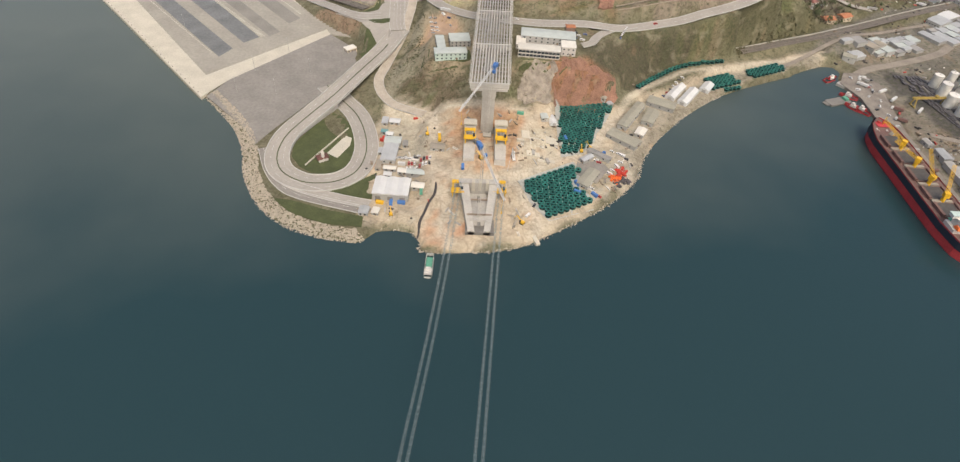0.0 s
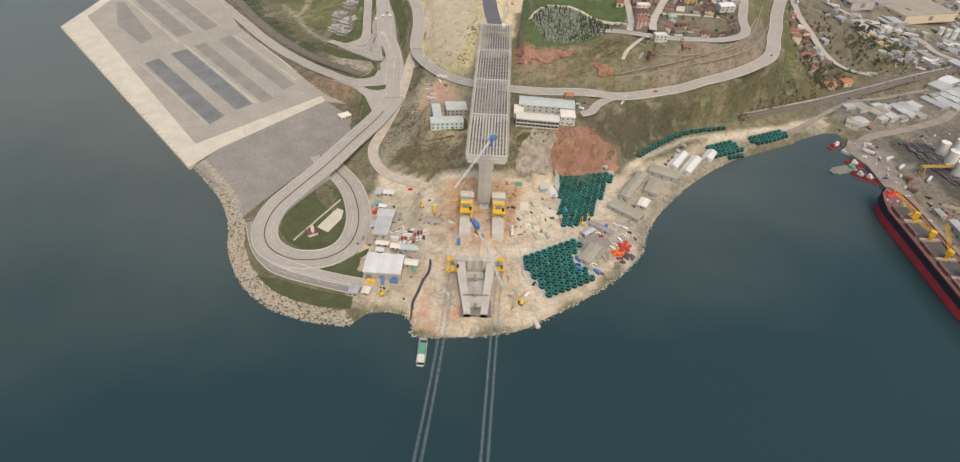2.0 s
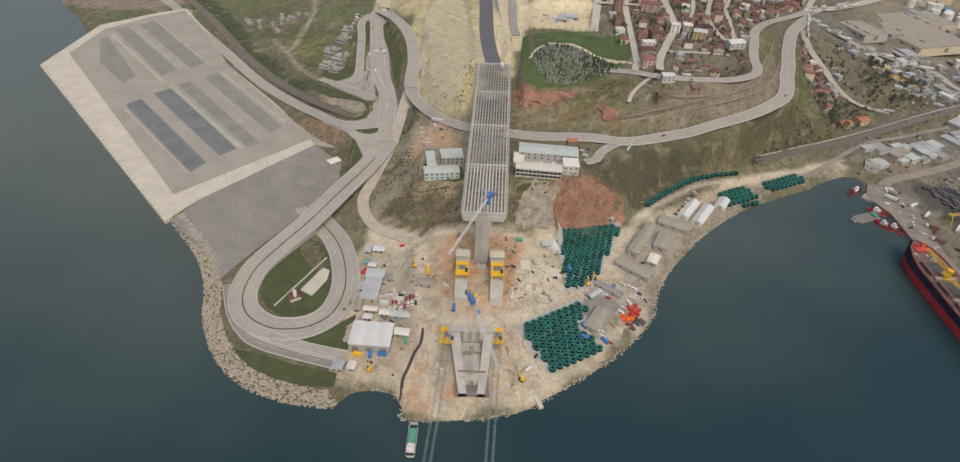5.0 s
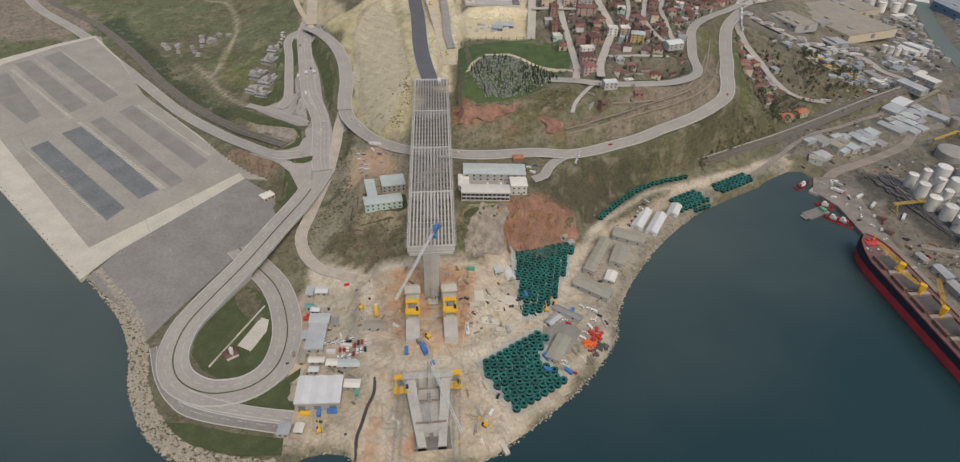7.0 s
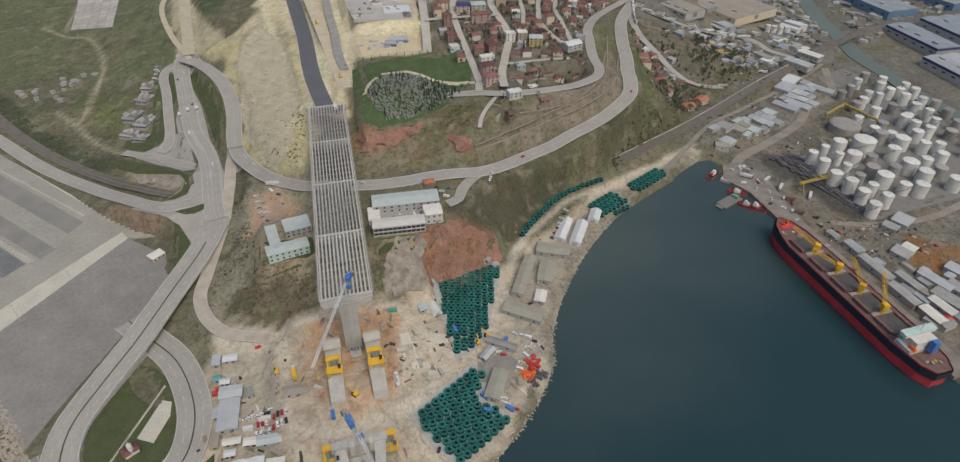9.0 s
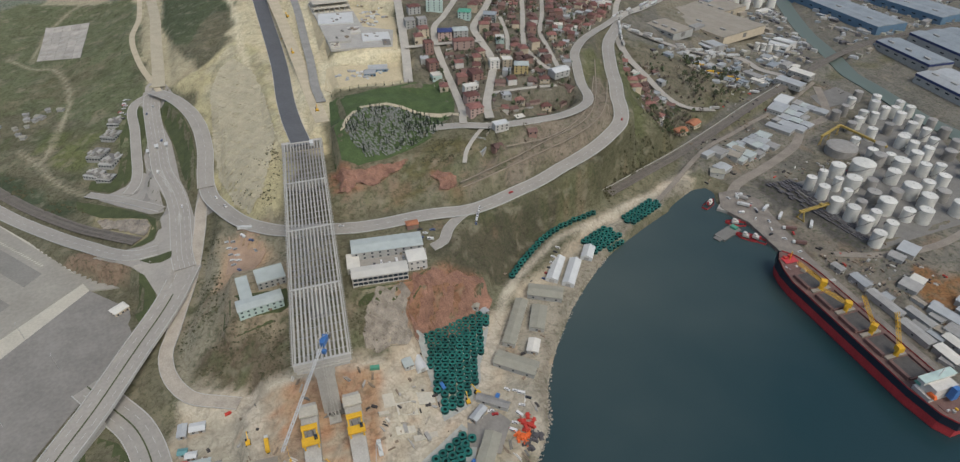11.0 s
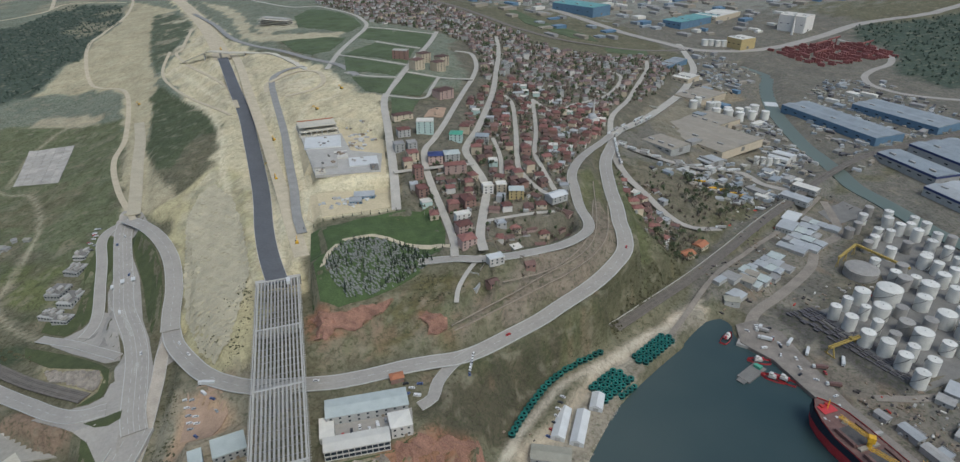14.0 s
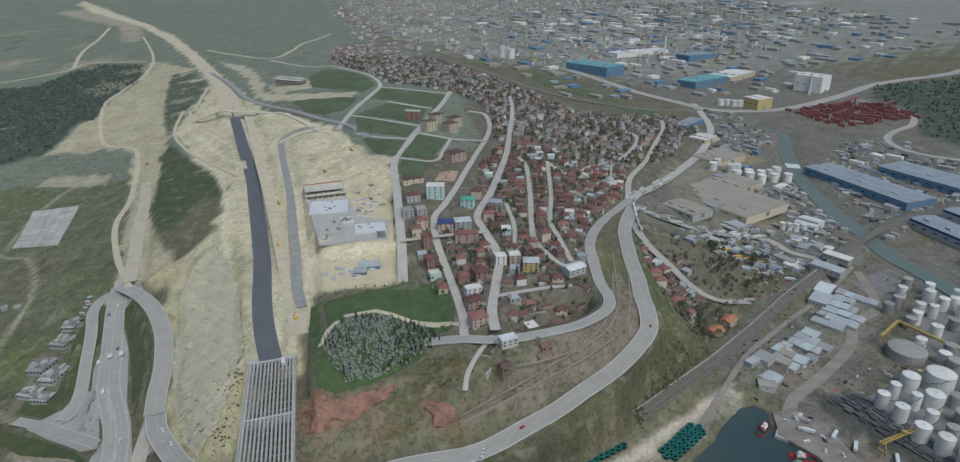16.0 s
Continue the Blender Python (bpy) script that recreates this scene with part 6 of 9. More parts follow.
# ---------------------------------------------------------------- cable reels
def make_reel():
    r = thing("cable_reel", 0, 0, -60, 0, "dark green steel cable reel lying flat on the ground", "cable reel", "cable reels")
    part("flange", Build().tube(0, 0, 0, 2.72, 1.0, 0.22, 18), M["reel_green"], r)
    part("flange", Build().tube(0, 0, 2.15, 2.72, 1.15, 0.22, 18), M["reel_green"], r)
    # wound coil, plus a dark disc painted as the shade in the hub hole
    part("coil", Build().tube(0, 0, 0.22, 2.35, 1.1, 1.93, 18).cyl(0, 0, 0.3, 1.08, 0.3, 12), M["reel_dark"], r)
    return r


reel = make_reel()
first_reel = True
rnd = random.Random(8)


def reel_field(ring, step, turn, stagger=True):
    global first_reel
    p = np.array(ring, float)
    c = p.mean(0)
    ca, sa = math.cos(radians(turn)), math.sin(radians(turn))
    for j in range(-14, 15):
        for i in range(-14, 15):
            u, v = (i + (0.5 if stagger and j % 2 else 0)) * step, j * step * 0.9
            x, y = c[0] + u * ca - v * sa, c[1] + u * sa + v * ca
            if float(edge_distance(np.array([x]), np.array([y]), ring)[0]) < -0.6:
                continue
            m = pose(x + rnd.uniform(-.25, .25), y + rnd.uniform(-.25, .25), fly(x, y) + 0.1, rnd.uniform(-3, 3), rnd.uniform(-3, 3), rnd.uniform(0, 90))
            if first_reel:
                reel.matrix_basis = m
                first_reel = False
            else:
                copy_thing(reel, m)


patch("ground_sheet", "pale sheet spread under the cable reels", "ground sheet", [(51, 402), (101, 432), (108, 420), (100, 401), (114, 384), (112, 374), (74, 356), (59, 376)], M["sheet"], 0.1)
patch("ground_sheet", "pale sheet spread under the cable reels", "ground sheet", [(90, 508), (144, 521), (147, 511), (134, 485), (127, 474), (124, 462), (111, 444), (91, 437)], M["sheet"], 0.1)
reel_field([(55, 402), (101, 428), (104, 419), (96, 401), (110, 384), (108, 377), (75, 360), (62, 377)], 5.75, 29)
reel_field([(94, 508), (144, 523), (145, 512), (132, 486), (123, 476), (121, 464), (109, 448), (92, 441)], 5.75, 13)
reel_field([(255, 580), (284, 594), (295, 576), (288, 566), (261, 562)], 5.7, 25)
reel_field([(304, 600), (348, 620), (355, 606), (311, 587)], 5.7, 25)
for x, y in along([(179, 549), (191, 561), (206, 574), (224, 587), (248, 598), (280, 607)], 4.9):
    copy_thing(reel, pose(x, y, fly(x, y) + 0.1, 0, 0, rnd.uniform(0, 90)))
# raw earth faces
patch("earth_face", "raw red cliff face above the reels", "cliff", [(88, 499), (95, 500), (104, 498), (112, 503), (124, 503), (134, 508), (146, 516), (150, 523), (155, 529), (150, 538), (140, 535), (130, 539), (121, 534), (112, 537), (104, 531), (96, 533), (92, 521), (86, 512)], M["red_earth"], 0.5, step=2.6, broken=1.7)
patch("earth_face", "pale weathered rock cut beside the pier", "cliff", [(52, 498), (60, 491), (70, 494), (80, 493), (87, 500), (85, 512), (91, 521), (88, 528), (78, 525), (70, 529), (60, 521), (56, 510)], M["rock_cut"], 0.45, step=2.6, broken=1.7)
patch("earth_face", "raw red earth bank below the graves", "bank", [(58, 664), (70, 656), (82, 652), (96, 656), (112, 656), (122, 657), (112, 648), (98, 643), (88, 637), (76, 640), (66, 632), (58, 636), (63, 646)], M["red_earth"], 0.4, step=2.6, broken=1.7)
patch("earth_face", "raw red earth scar above the road", "bank", [(135, 632), (142, 636), (148, 630), (156, 625), (153, 617), (146, 614), (138, 617), (140, 625)], M["red_earth"], 0.4, step=2.6, broken=1.7)
road("office_drive", "grey drive beside the white offices", M["road"], 0.3)


# ---------------------------------------------------------------- buildings
WIN = {}


def window_mesh(w, h):
    """Pane in a frame, facing -y."""
    key = (w, h)
    if key not in WIN:
        g = Build().box(0, 0, 0, w, 0.16, h)
        WIN[key] = g.mesh("window", M["glass"])
    return WIN[key]


def building(name, x, y, turn, w, l, h, roof, wall, top, label, category, group="", storeys=1, bays=(0, 0), win=(1.4, 1.3), rise=1.2, z=None, door=True, over=0.5, back=True):
    """Box of walls w by l under a roof, with windows on its long and short sides."""
    z = fly(x, y) if z is None else z
    t = thing(name, x, y, z, turn, label, category, group)
    shell = Build().box(0, 0, -1.5, w, l, h + 1.5)
    r = Build()
    if roof == "gable_x":
        r.gable(0, 0, h + 0.25, w, l, rise, along="x", over=over)
    elif roof == "gable_y":
        r.gable(0, 0, h + 0.25, w, l, rise, along="y", over=over)
    elif roof == "hip":
        r.hip(0, 0, h + 0.25, w, l, rise, over)
    else:
        r.box(0, 0, h, w + 0.3, l + 0.3, 0.35)
        for sx, sy, bw, bl in ((0, l / 2, w + .3, .3), (0, -l / 2, w + .3, .3), (w / 2, 0, .3, l), (-w / 2, 0, .3, l)):
            r.box(sx, sy, h + 0.35, bw, bl, 0.5)
    part("roof", r, M[top], t)
    if roof in ("gable_x", "gable_y"):
        gb = shell
        for sgn in (-1, 1):
            if roof == "gable_x":
                gb.add([(sgn * w / 2, -l / 2, h - .05), (sgn * w / 2, l / 2, h - .05), (sgn * w / 2, 0, h + rise * .95), (sgn * (w / 2 - .2), -l / 2, h - .05), (sgn * (w / 2 - .2), l / 2, h - .05), (sgn * (w / 2 - .2), 0, h + rise * .95)], [(0, 1, 2), (5, 4, 3), (0, 2, 5, 3), (1, 4, 5, 2)])
            else:
                gb.add([(-w / 2, sgn * l / 2, h - .05), (w / 2, sgn * l / 2, h - .05), (0, sgn * l / 2, h + rise * .95), (-w / 2, sgn * (l / 2 - .2), h - .05), (w / 2, sgn * (l / 2 - .2), h - .05), (0, sgn * (l / 2 - .2), h + rise * .95)], [(0, 1, 2), (5, 4, 3), (0, 2, 5, 3), (1, 4, 5, 2)])
    part("wall", shell, M[wall], t)
    me = window_mesh(*win)
    step = h / storeys
    for s in range(storeys):
        zz = s * step + step * 0.35
        for k in range(bays[0]):
            px = -w / 2 + (k + 0.5) * w / bays[0]
            share("window", me, t, px, -l / 2 - 0.03, zz, 0)
            if back:
                share("window", me, t, px, l / 2 + 0.03, zz, 180)
        for k in range(bays[1]):
            py = -l / 2 + (k + 0.5) * l / bays[1]
            share("window", me, t, -w / 2 - 0.03, py, zz, -90)
            share("window", me, t, w / 2 + 0.03, py, zz, 90)
    if door:
        part("door", Build().box(w * 0.18, -l / 2 - 0.04, 0, min(2.0, w * .2), 0.14, 2.2), M["timber"], t)
    return t


# workshops in the yard by the loop road
ws = building("workshop", -51.5, 384, -3, 28, 21, 6.5, "flat", "wall_grey", "roof_white", "large pale metal workshop hall with three roof bays", "workshop", storeys=1, bays=(0, 0), door=False)
for o in (-9.7, 0, 9.7):
    part("roof_bay", Build().gable(o, 0, 7.2, 9.3, 21.4, 0.9, along="y", over=0.1), M["roof_white"], ws)
    part("gate", Build().box(o, -10.6, 0, 4.2, 0.2, 4.4), M["concrete_dark"], ws)
for x, y, w, l, h, a, top in ((-67, 480, 5, 9, 3, -4, "roof_grey"), (-58, 480, 9, 6, 3, -4, "roof_white"), (-66, 464, 5, 4, 3, -8, "roof_teal"), (-61, 460, 6, 4, 3, -8, "roof_white"), (-57, 450, 14, 9, 3.6, -4, "roof_sage"), (-58, 432, 12, 23, 4.2, -4, "roof_grey"), (-56, 412, 10, 4, 3, -4, "roof_pale"), (-45, 409, 8, 5, 3, -6, "roof_pale"), (-32, 406, 18, 6, 3, -4, "roof_sage"), (-57, 404, 6, 4, 3, -4, "roof_white"), (-31, 389, 10, 6, 3.4, -6, "roof_pale"), (-17, 434, 12, 7, 3.2, -4, "roof_brown"), (78, 481, 6, 7, 2.8, 8, "roof_sage"), (-71, 360, 7, 8, 2.8, -6, "roof_grey"), (-62, 360, 5, 6, 2.6, -10, "roof_pale"), (-66, 417, 4, 12, 2.6, -4, "roof_brown"), (-66, 436, 4, 7, 2.6, -4, "roof_grey"), (-46, 447, 4, 7, 2.6, 0, "roof_dusty")):
    building("site_shed", x, y, a, w, l, h, "gable_y" if l > w else "gable_x", "wall_grey", top, "low metal site shed on the dusty yard", "shed", "site sheds", bays=(2, 1) if w > 5 else (1, 1), rise=0.7)
for x, y, a, m in ((-28, 383, 4, "green_paint"), (-51, 371, 0, "blue"), (-43, 371, 84, "blue"), (-60, 371, 80, "yellow"), (-66, 453, 84, "red"), (-64, 456, 80, "red"), (-36, 424, 84, "roof_pale"), (-47, 420, 84, "roof_white"), (5, 410, 0, "blue"), (80, 480, 10, "roof_pale"), (56, 482, 80, "green_paint"), (55, 448, 80, "concrete_pale"), (66, 437, 0, "steel_grey"), (78, 428, 12, "steel_grey"), (101, 402, 30, "blue"), (100, 391, 60, "blue"), (114, 389, 40, "blue"), (129, 444, -38, "blue"), (97, 462, 10, "blue"), (230, 545, 10, "blue")):
    c = thing("container", x, y, fly(x, y), a, "painted steel storage container on the ground", "container", "storage containers")
    part("body", Build().box(0, 0, 0.1, 2.4, 6, 2.5), M[m], c)
    for sx in (-0.6, 0.6):
        part("door", Build().box(sx, -3.03, 0.2, 1.1, 0.08, 2.3), M[m], c)
tent = thing("storage_tent", 86, 482, fly(86, 482), 12, "white round-topped storage tent beside the reels", "tent")
tb = Build()
arc = [(4.2 * math.cos(a * math.pi / 10), 3.9 * math.sin(a * math.pi / 10)) for a in range(11)]
tb.add([(x, y, z) for y in (-6.5, 6.5) for x, z in arc], [(i, i + 1, 12 + i, 11 + i) for i in range(10)] + [tuple(range(10, -1, -1)), tuple(range(11, 22))])
part("canopy", tb, M["roof_white"], tent, smooth=False)
part("door", Build().box(0, -6.6, 0, 3, 0.15, 2.8), M["wall_grey"], tent)
for x, y, w, l in ((70, 450, 13, 9), (84, 456, 11, 9), (60, 458, 7, 10), (66, 436, 12, 5), (77, 429, 15, 4)):
    patch("slab", "pale casting slab on the construction yard", "slab", [(x - w / 2, y - l / 2), (x + w / 2, y - l / 2), (x + w / 2, y + l / 2), (x - w / 2, y + l / 2)], M["concrete_pale"], 0.5)
# office blocks beside the viaduct
building("office_block", -10, 541, 8, 30, 11, 7, "gable_x", "wall_mint", "roof_sage", "long pale green office block with a metal roof", "office", storeys=2, bays=(7, 1), rise=0.8)
building("office_block", -2, 569, 8, 20, 16, 6, "flat", "wall_grey", "roof_sage", "flat grey office wing beside a courtyard", "office", storeys=2, bays=(5, 3))
building("office_block", -20, 558, 8, 8, 26, 6, "flat", "wall_grey", "roof_sage", "low grey connecting wing of the office", "office", bays=(1, 4))
patch("grass_verge", "green lawn round the office", "lawn", [(-30, 528), (-4, 528), (10, 538), (8, 556), (-34, 560), (-38, 540)], M["grass"], 0.25)
building("office_block", 84, 567, -5, 52, 16, 7, "gable_x", "wall_grey", "roof_sage", "long grey-roofed office hall above the cutting", "office", storeys=2, bays=(9, 1), rise=1.0)
lo = building("office_block", 73, 537, -5, 39, 11, 8, "gable_x", "wall_white", "roof_pale", "white office block with long glazed front", "office", storeys=1, bays=(0, 2), rise=0.7, door=False)
for k in range(11):
    share("window", window_mesh(3.1, 2.2), lo, -17.5 + k * 3.5, -5.55, 1.0)
    share("window", window_mesh(3.1, 2.2), lo, -17.5 + k * 3.5, -5.55, 4.6)
building("office_block", 57, 556, -5, 9, 17, 4, "flat", "wall_white", "roof_pale", "low white office wing", "office", bays=(2, 4))
building("office_block", 101, 544, -3, 13, 13, 9, "hip", "wall_white", "roof_pale", "white corner tower of the office yard", "office", storeys=2, bays=(3, 3), rise=1.0)
patch("grass_verge", "green lawn below the office front", "lawn", [(54, 522), (92, 519), (112, 532), (110, 538), (92, 528), (56, 531)], M["grass"], 0.3)
building("shed", 108, 587, 0, 9, 6, 3, "hip", "wall_brick", "tile_orange", "small shed with an orange tiled roof", "shed", rise=1.2)
building("gatehouse", -118, 611, 38, 11, 8, 4, "hip", "wall_cream", "roof_pale", "small cream gatehouse with a flat hipped roof", "gatehouse", bays=(3, 2), rise=0.9)
mon = thing("monument", -114, 423, 3.2, 30, "white memorial with a small pointed tower and red roofs", "monument")
part("body", Build().box(0, 0, 0, 8, 6, 3.0), M["wall_white"], mon)
part("roof", Build().hip(-2.5, 0, 3.3, 4, 6.5, 1.6), M["tile_red"], mon)
part("roof", Build().hip(2.8, 0, 3.3, 3.6, 6.5, 1.6), M["tile_red"], mon)
part("tower", Build().cyl(0.4, -1, 0, 1.4, 8, 10).cyl(0.4, -1, 8, 1.6, 2.4, 10, 0.1), M["wall_white"], mon)
# waterfront sheds
for x, y, a, w, l, h, top, lab in ((165, 504, -33, 9, 47, 4.5, "roof_olive", "long low shed with an olive metal roof"), (151, 466, 50, 12, 30, 4.5, "roof_olive", "low shed with a pale brown roof"), (183, 503, -28, 11, 24, 4, "roof_olive", "low workshop with a grey-green roof"), (169, 478, -30, 8, 12, 3.5, "roof_pale", "small store with a white roof"), (199, 527, 62, 13, 27, 4.5, "roof_olive", "low shed with a grey-green roof"), (111, 408, -33, 10, 24, 4, "roof_olive", "low site office with a flat brown roof"), (113, 434.5, -52, 5, 12, 3.5, "roof_grey", "row of small grey site cabins"), (125, 441, 52, 5, 22, 3.2, "roof_dusty", "long row of small grey site cabins"), (140, 524, -30, 5, 4, 3, "roof_olive", "small hut below the red cliff"), (146, 520, 20, 5, 4, 3, "roof_grey", "small grey hut below the cliff")):
    building("shed", x, y, a, w, l, h, "gable_y", "wall_grey", top, lab, "shed", bays=(1, max(1, int(l / 8))), rise=1.0)
for x, y, l in ((219, 552, 31), (230, 544, 33), (254, 563, 17)):
    t = thing("storage_tent", x, y, fly(x, y), -36, "long white fabric storage tent on the shore yard", "tent", "white storage tents")
    tb = Build()
    tb.add([(px, py, pz) for py in (-l / 2, l / 2) for px, pz in ((-5, 0), (-5, 3.4), (0, 5.6), (5, 3.4), (5, 0))], [(0, 1, 6, 5), (1, 2, 7, 6), (2, 3, 8, 7), (3, 4, 9, 8), (4, 3, 2, 1, 0), (5, 6, 7, 8, 9)])
    part("canopy", tb, M["roof_white"], t)
    part("door", Build().box(0, -l / 2 - .05, 0, 4, .12, 3.2), M["wall_grey"], t)
# heap of orange and red floats
rnd = random.Random(21)
for i in range(34):
    pile = rnd.choice(((142, 420, "red"), (142, 419, "red"), (136, 412, "orange"), (135, 411, "orange"), (137, 405, "steel_dark"), (144, 410, "steel_dark")))
    x, y = pile[0] + rnd.gauss(0, 2.2), pile[1] + rnd.gauss(0, 2.4)
    f = thing("steel_float", x, y, fly(x, y) + 0.2, rnd.uniform(0, 180), "painted steel frame heaped near the shore", "frame", "painted steel frames")
    part("body", Build().box(0, 0, 0, rnd.uniform(1.5, 3), rnd.uniform(3, 6), rnd.uniform(0.8, 2.2), 0, 0.7).beam((-2, 0, 1.5), (2, 1, 2.6), 0.4), M[pile[2]], f)
# stacks of beams and boards on the yard
for i in range(70):
    x, y = rnd.choice(((46, 360), (48, 372), (-2, 352), (-4, 364), (60, 440), (70, 432), (-44, 430), (-60, 366), (-14, 438), (-36, 398), (150, 430), (128, 402), (48, 480), (10, 480), (20, 398), (52, 346)))
    x, y = x + rnd.gauss(0, 5), y + rnd.gauss(0, 5)
    if 4 < x < 42 and y < 384:
        continue
    s = thing("beam_stack", x, y, fly(x, y), rnd.uniform(-40, 60), "loose stack of beams and boards on the ground", "building material", "stacks of material")
    m = M[rnd.choice(("timber", "steel_grey", "concrete_dark", "rock", "roof_pale"))]
    for k in range(2):
        part("beam", Build().box(rnd.uniform(-.3, .3) + k * .8 - 1, rnd.uniform(-.5, .5), 0.0, .6, rnd.uniform(3.5, 8), rnd.uniform(.4, .9)), m, s)
# ditch wall that runs down to the sea
ditch = along([(-16, 392), (-17, 380), (-21, 371), (-24, 360), (-27, 350), (-27, 338), (-29, 334)], 2)
tagged(part("ditch", ribbon(ditch, np.array([fly(p[0], p[1]) for p in ditch]), -1.1, 1.1, 0.12, 0.8), M["coal"]), "dark eroded gully across the yard", "gully", kind="structure")
jetty = along([(56, 352), (60, 344), (64, 333)], 2)
tagged(part("jetty", ribbon(jetty, np.full(len(jetty), 2.2), -1.6, 1.6, 0, 3.5), M["concrete_pale"]), "short pale concrete jetty", "jetty", kind="structure")


# ---------------------------------------------------------------- machines and vehicles
WHEEL = Build().cyl(0, 0, -0.12, 0.34, 0.24, 10).mesh("wheel", M["rubber"])
BIGWHEEL = Build().cyl(0, 0, -0.18, 0.52, 0.36, 10).mesh("wheel", M["rubber"])


def make_car(paint, van=False):
    c = thing("car", 0, 0, -70, 0, "parked van with dark windows" if van else "parked car with dark windows", "van" if van else "car", "parked cars")
    if van:
        part("body", Build().box(0, 0, 0.35, 1.95, 5.2, 1.5, 0, 0.96), paint, c)
        part("window_band", Build().box(0, 0.9, 1.2, 1.97, 3.0, 0.55, 0, 0.95), M["glass"], c)
    else:
        part("body", Build().box(0, 0, 0.3, 1.8, 4.4, 0.62, 0, 0.95).box(0, -0.2, 0.92, 1.55, 2.2, 0.52, 0, 0.78), paint, c)
        part("window_band", Build().box(0, -0.2, 0.94, 1.58, 2.3, 0.38, 0, 0.84), M["glass"], c)
    for sx in (-0.82, 0.82):
        for sy in (-1.4, 1.4):
            share("wheel", WHEEL, c, sx, sy, 0.34).rotation_euler = (0, radians(90), 0)
    return c


CARS = [make_car(p) for p in CAR_PAINT] + [make_car(CAR_PAINT[0], True)]
car_used = set()


def park(x, y, turn, k=None, z=None):
    k = rnd.choice((0, 0, 0, 1, 1, 2, 3, 4, 5, 6)) if k is None else k
    m = pose(x, y, (fly(x, y) if z is None else z) + 0.12, 0, 0, turn)
    if k not in car_used:
        car_used.add(k)
        CARS[k].matrix_basis = m
    else:
        copy_thing(CARS[k], m)


for i in range(9):
    park(-33.5 + (i % 2) * 4.5 + i * .5, 636 - i * 3.4, 80, rnd.choice((0, 0, 1, 2)))
for x, y in ((-20, 630), (-14, 622), (-12, 614), (-25, 598)):
    park(x, y, rnd.uniform(20, 60))
for i in range(8):
    park(-42 + i * 2.7, 414.5, rnd.uniform(-6, 6), (0, 0, 2, 0, 4, 0, 0, 3)[i])
    if i != 3:
        park(-41 + i * 2.6, 421.5, rnd.uniform(-6, 6), (4, 4, 0, 4, 4, 3, 4, 1)[i])
    park(-52 + i * 2.8, 428 + (i % 2), 82, (0, 2, 0, 0, 1, 0, 3, 0)[i])
for x, y, a in ((146, 443, 60), (149, 438, 55), (143, 434, 60), (139, 428, 30), (134, 423, 60), (122, 436, 80), (124, 433, 80), (143, 446, 58), (131, 418, 50), (113, 398, 60), (118, 388, 50), (63, 372, -30), (57, 360, -40), (138, 449, 40)):
    park(x, y, a)
for i in range(8):
    park(66 + i * 5.5, 550 + (i % 3) * 2, rnd.choice((0, 5, -5)))
for x, y in ((112, 573), (116, 577), (113, 582), (118, 569), (122, 578)):
    park(x, y, rnd.uniform(60, 120))
for i in range(7):
    park(205 + i * 4, 545 + i * 4.4, 40)
line, z, width = WAYS["hillside_road"]
for i in (6, 10, 33, 60, 88):
    d = line[i + 1] - line[i]
    park(line[i][0] + 2.5, line[i][1] + 2, math.degrees(math.atan2(d[1], d[0])) - 90, z=z[i])
line, z, width = WAYS["plaza_road"]
for i, o in ((6, 2), (9, -5), (20, 5), (32, -4), (45, 3)):
    park(line[i][0] + o, line[i][1], rnd.uniform(-8, 8), z=z[i])
for i in range(12):
    park(-139 - rnd.uniform(0, 9), 905 + i * 4.5, rnd.uniform(60, 110))
park(-78, 585, -20, 0)
park(-75, 606, 10, 0)
for i in range(7):
    park(167 - i * 1.5, 597 - i * 3.0, -20 + rnd.uniform(-8, 8), (0, 1, 0, 2, 0, 0, 5)[i])


def make_truck(body, label):
    c = thing("truck", 0, 0, -70, 0, label, "truck", "parked trucks")
    part("cab", Build().box(0, 5.2, 0.8, 2.4, 2.2, 2.3, 0, 0.92), M["roof_white"], c)
    part("cargo_box", Build().box(0, -0.8, 1.1, 2.5, 9.0, 2.5), M[body], c)
    part("chassis", Build().box(0, 0, 0.7, 1.4, 11.5, 0.4), M["rubber"], c)
    for sx in (-1.05, 1.05):
        for sy in (-3.4, 4.9):
            share("wheel", BIGWHEEL, c, sx, sy, 0.52).rotation_euler = (0, radians(90), 0)
    return c


TRUCKS = [make_truck("roof_white", "white box truck parked at the roadside"), make_truck("steel_grey", "grey flatbed truck parked at the roadside"), make_truck("yellow", "yellow dump truck parked at the roadside"), make_truck("deck_brown", "rust brown flatbed truck parked on the quay")]
truck_used = set()


def park_truck(x, y, turn, k=None, z=None):
    k = rnd.choice((0, 0, 0, 1, 1)) if k is None else k
    m = pose(x, y, (fly(x, y) if z is None else z) + 0.1, 0, 0, turn)
    if k in truck_used:
        copy_thing(TRUCKS[k], m)
    else:
        truck_used.add(k)
        TRUCKS[k].matrix_basis = m


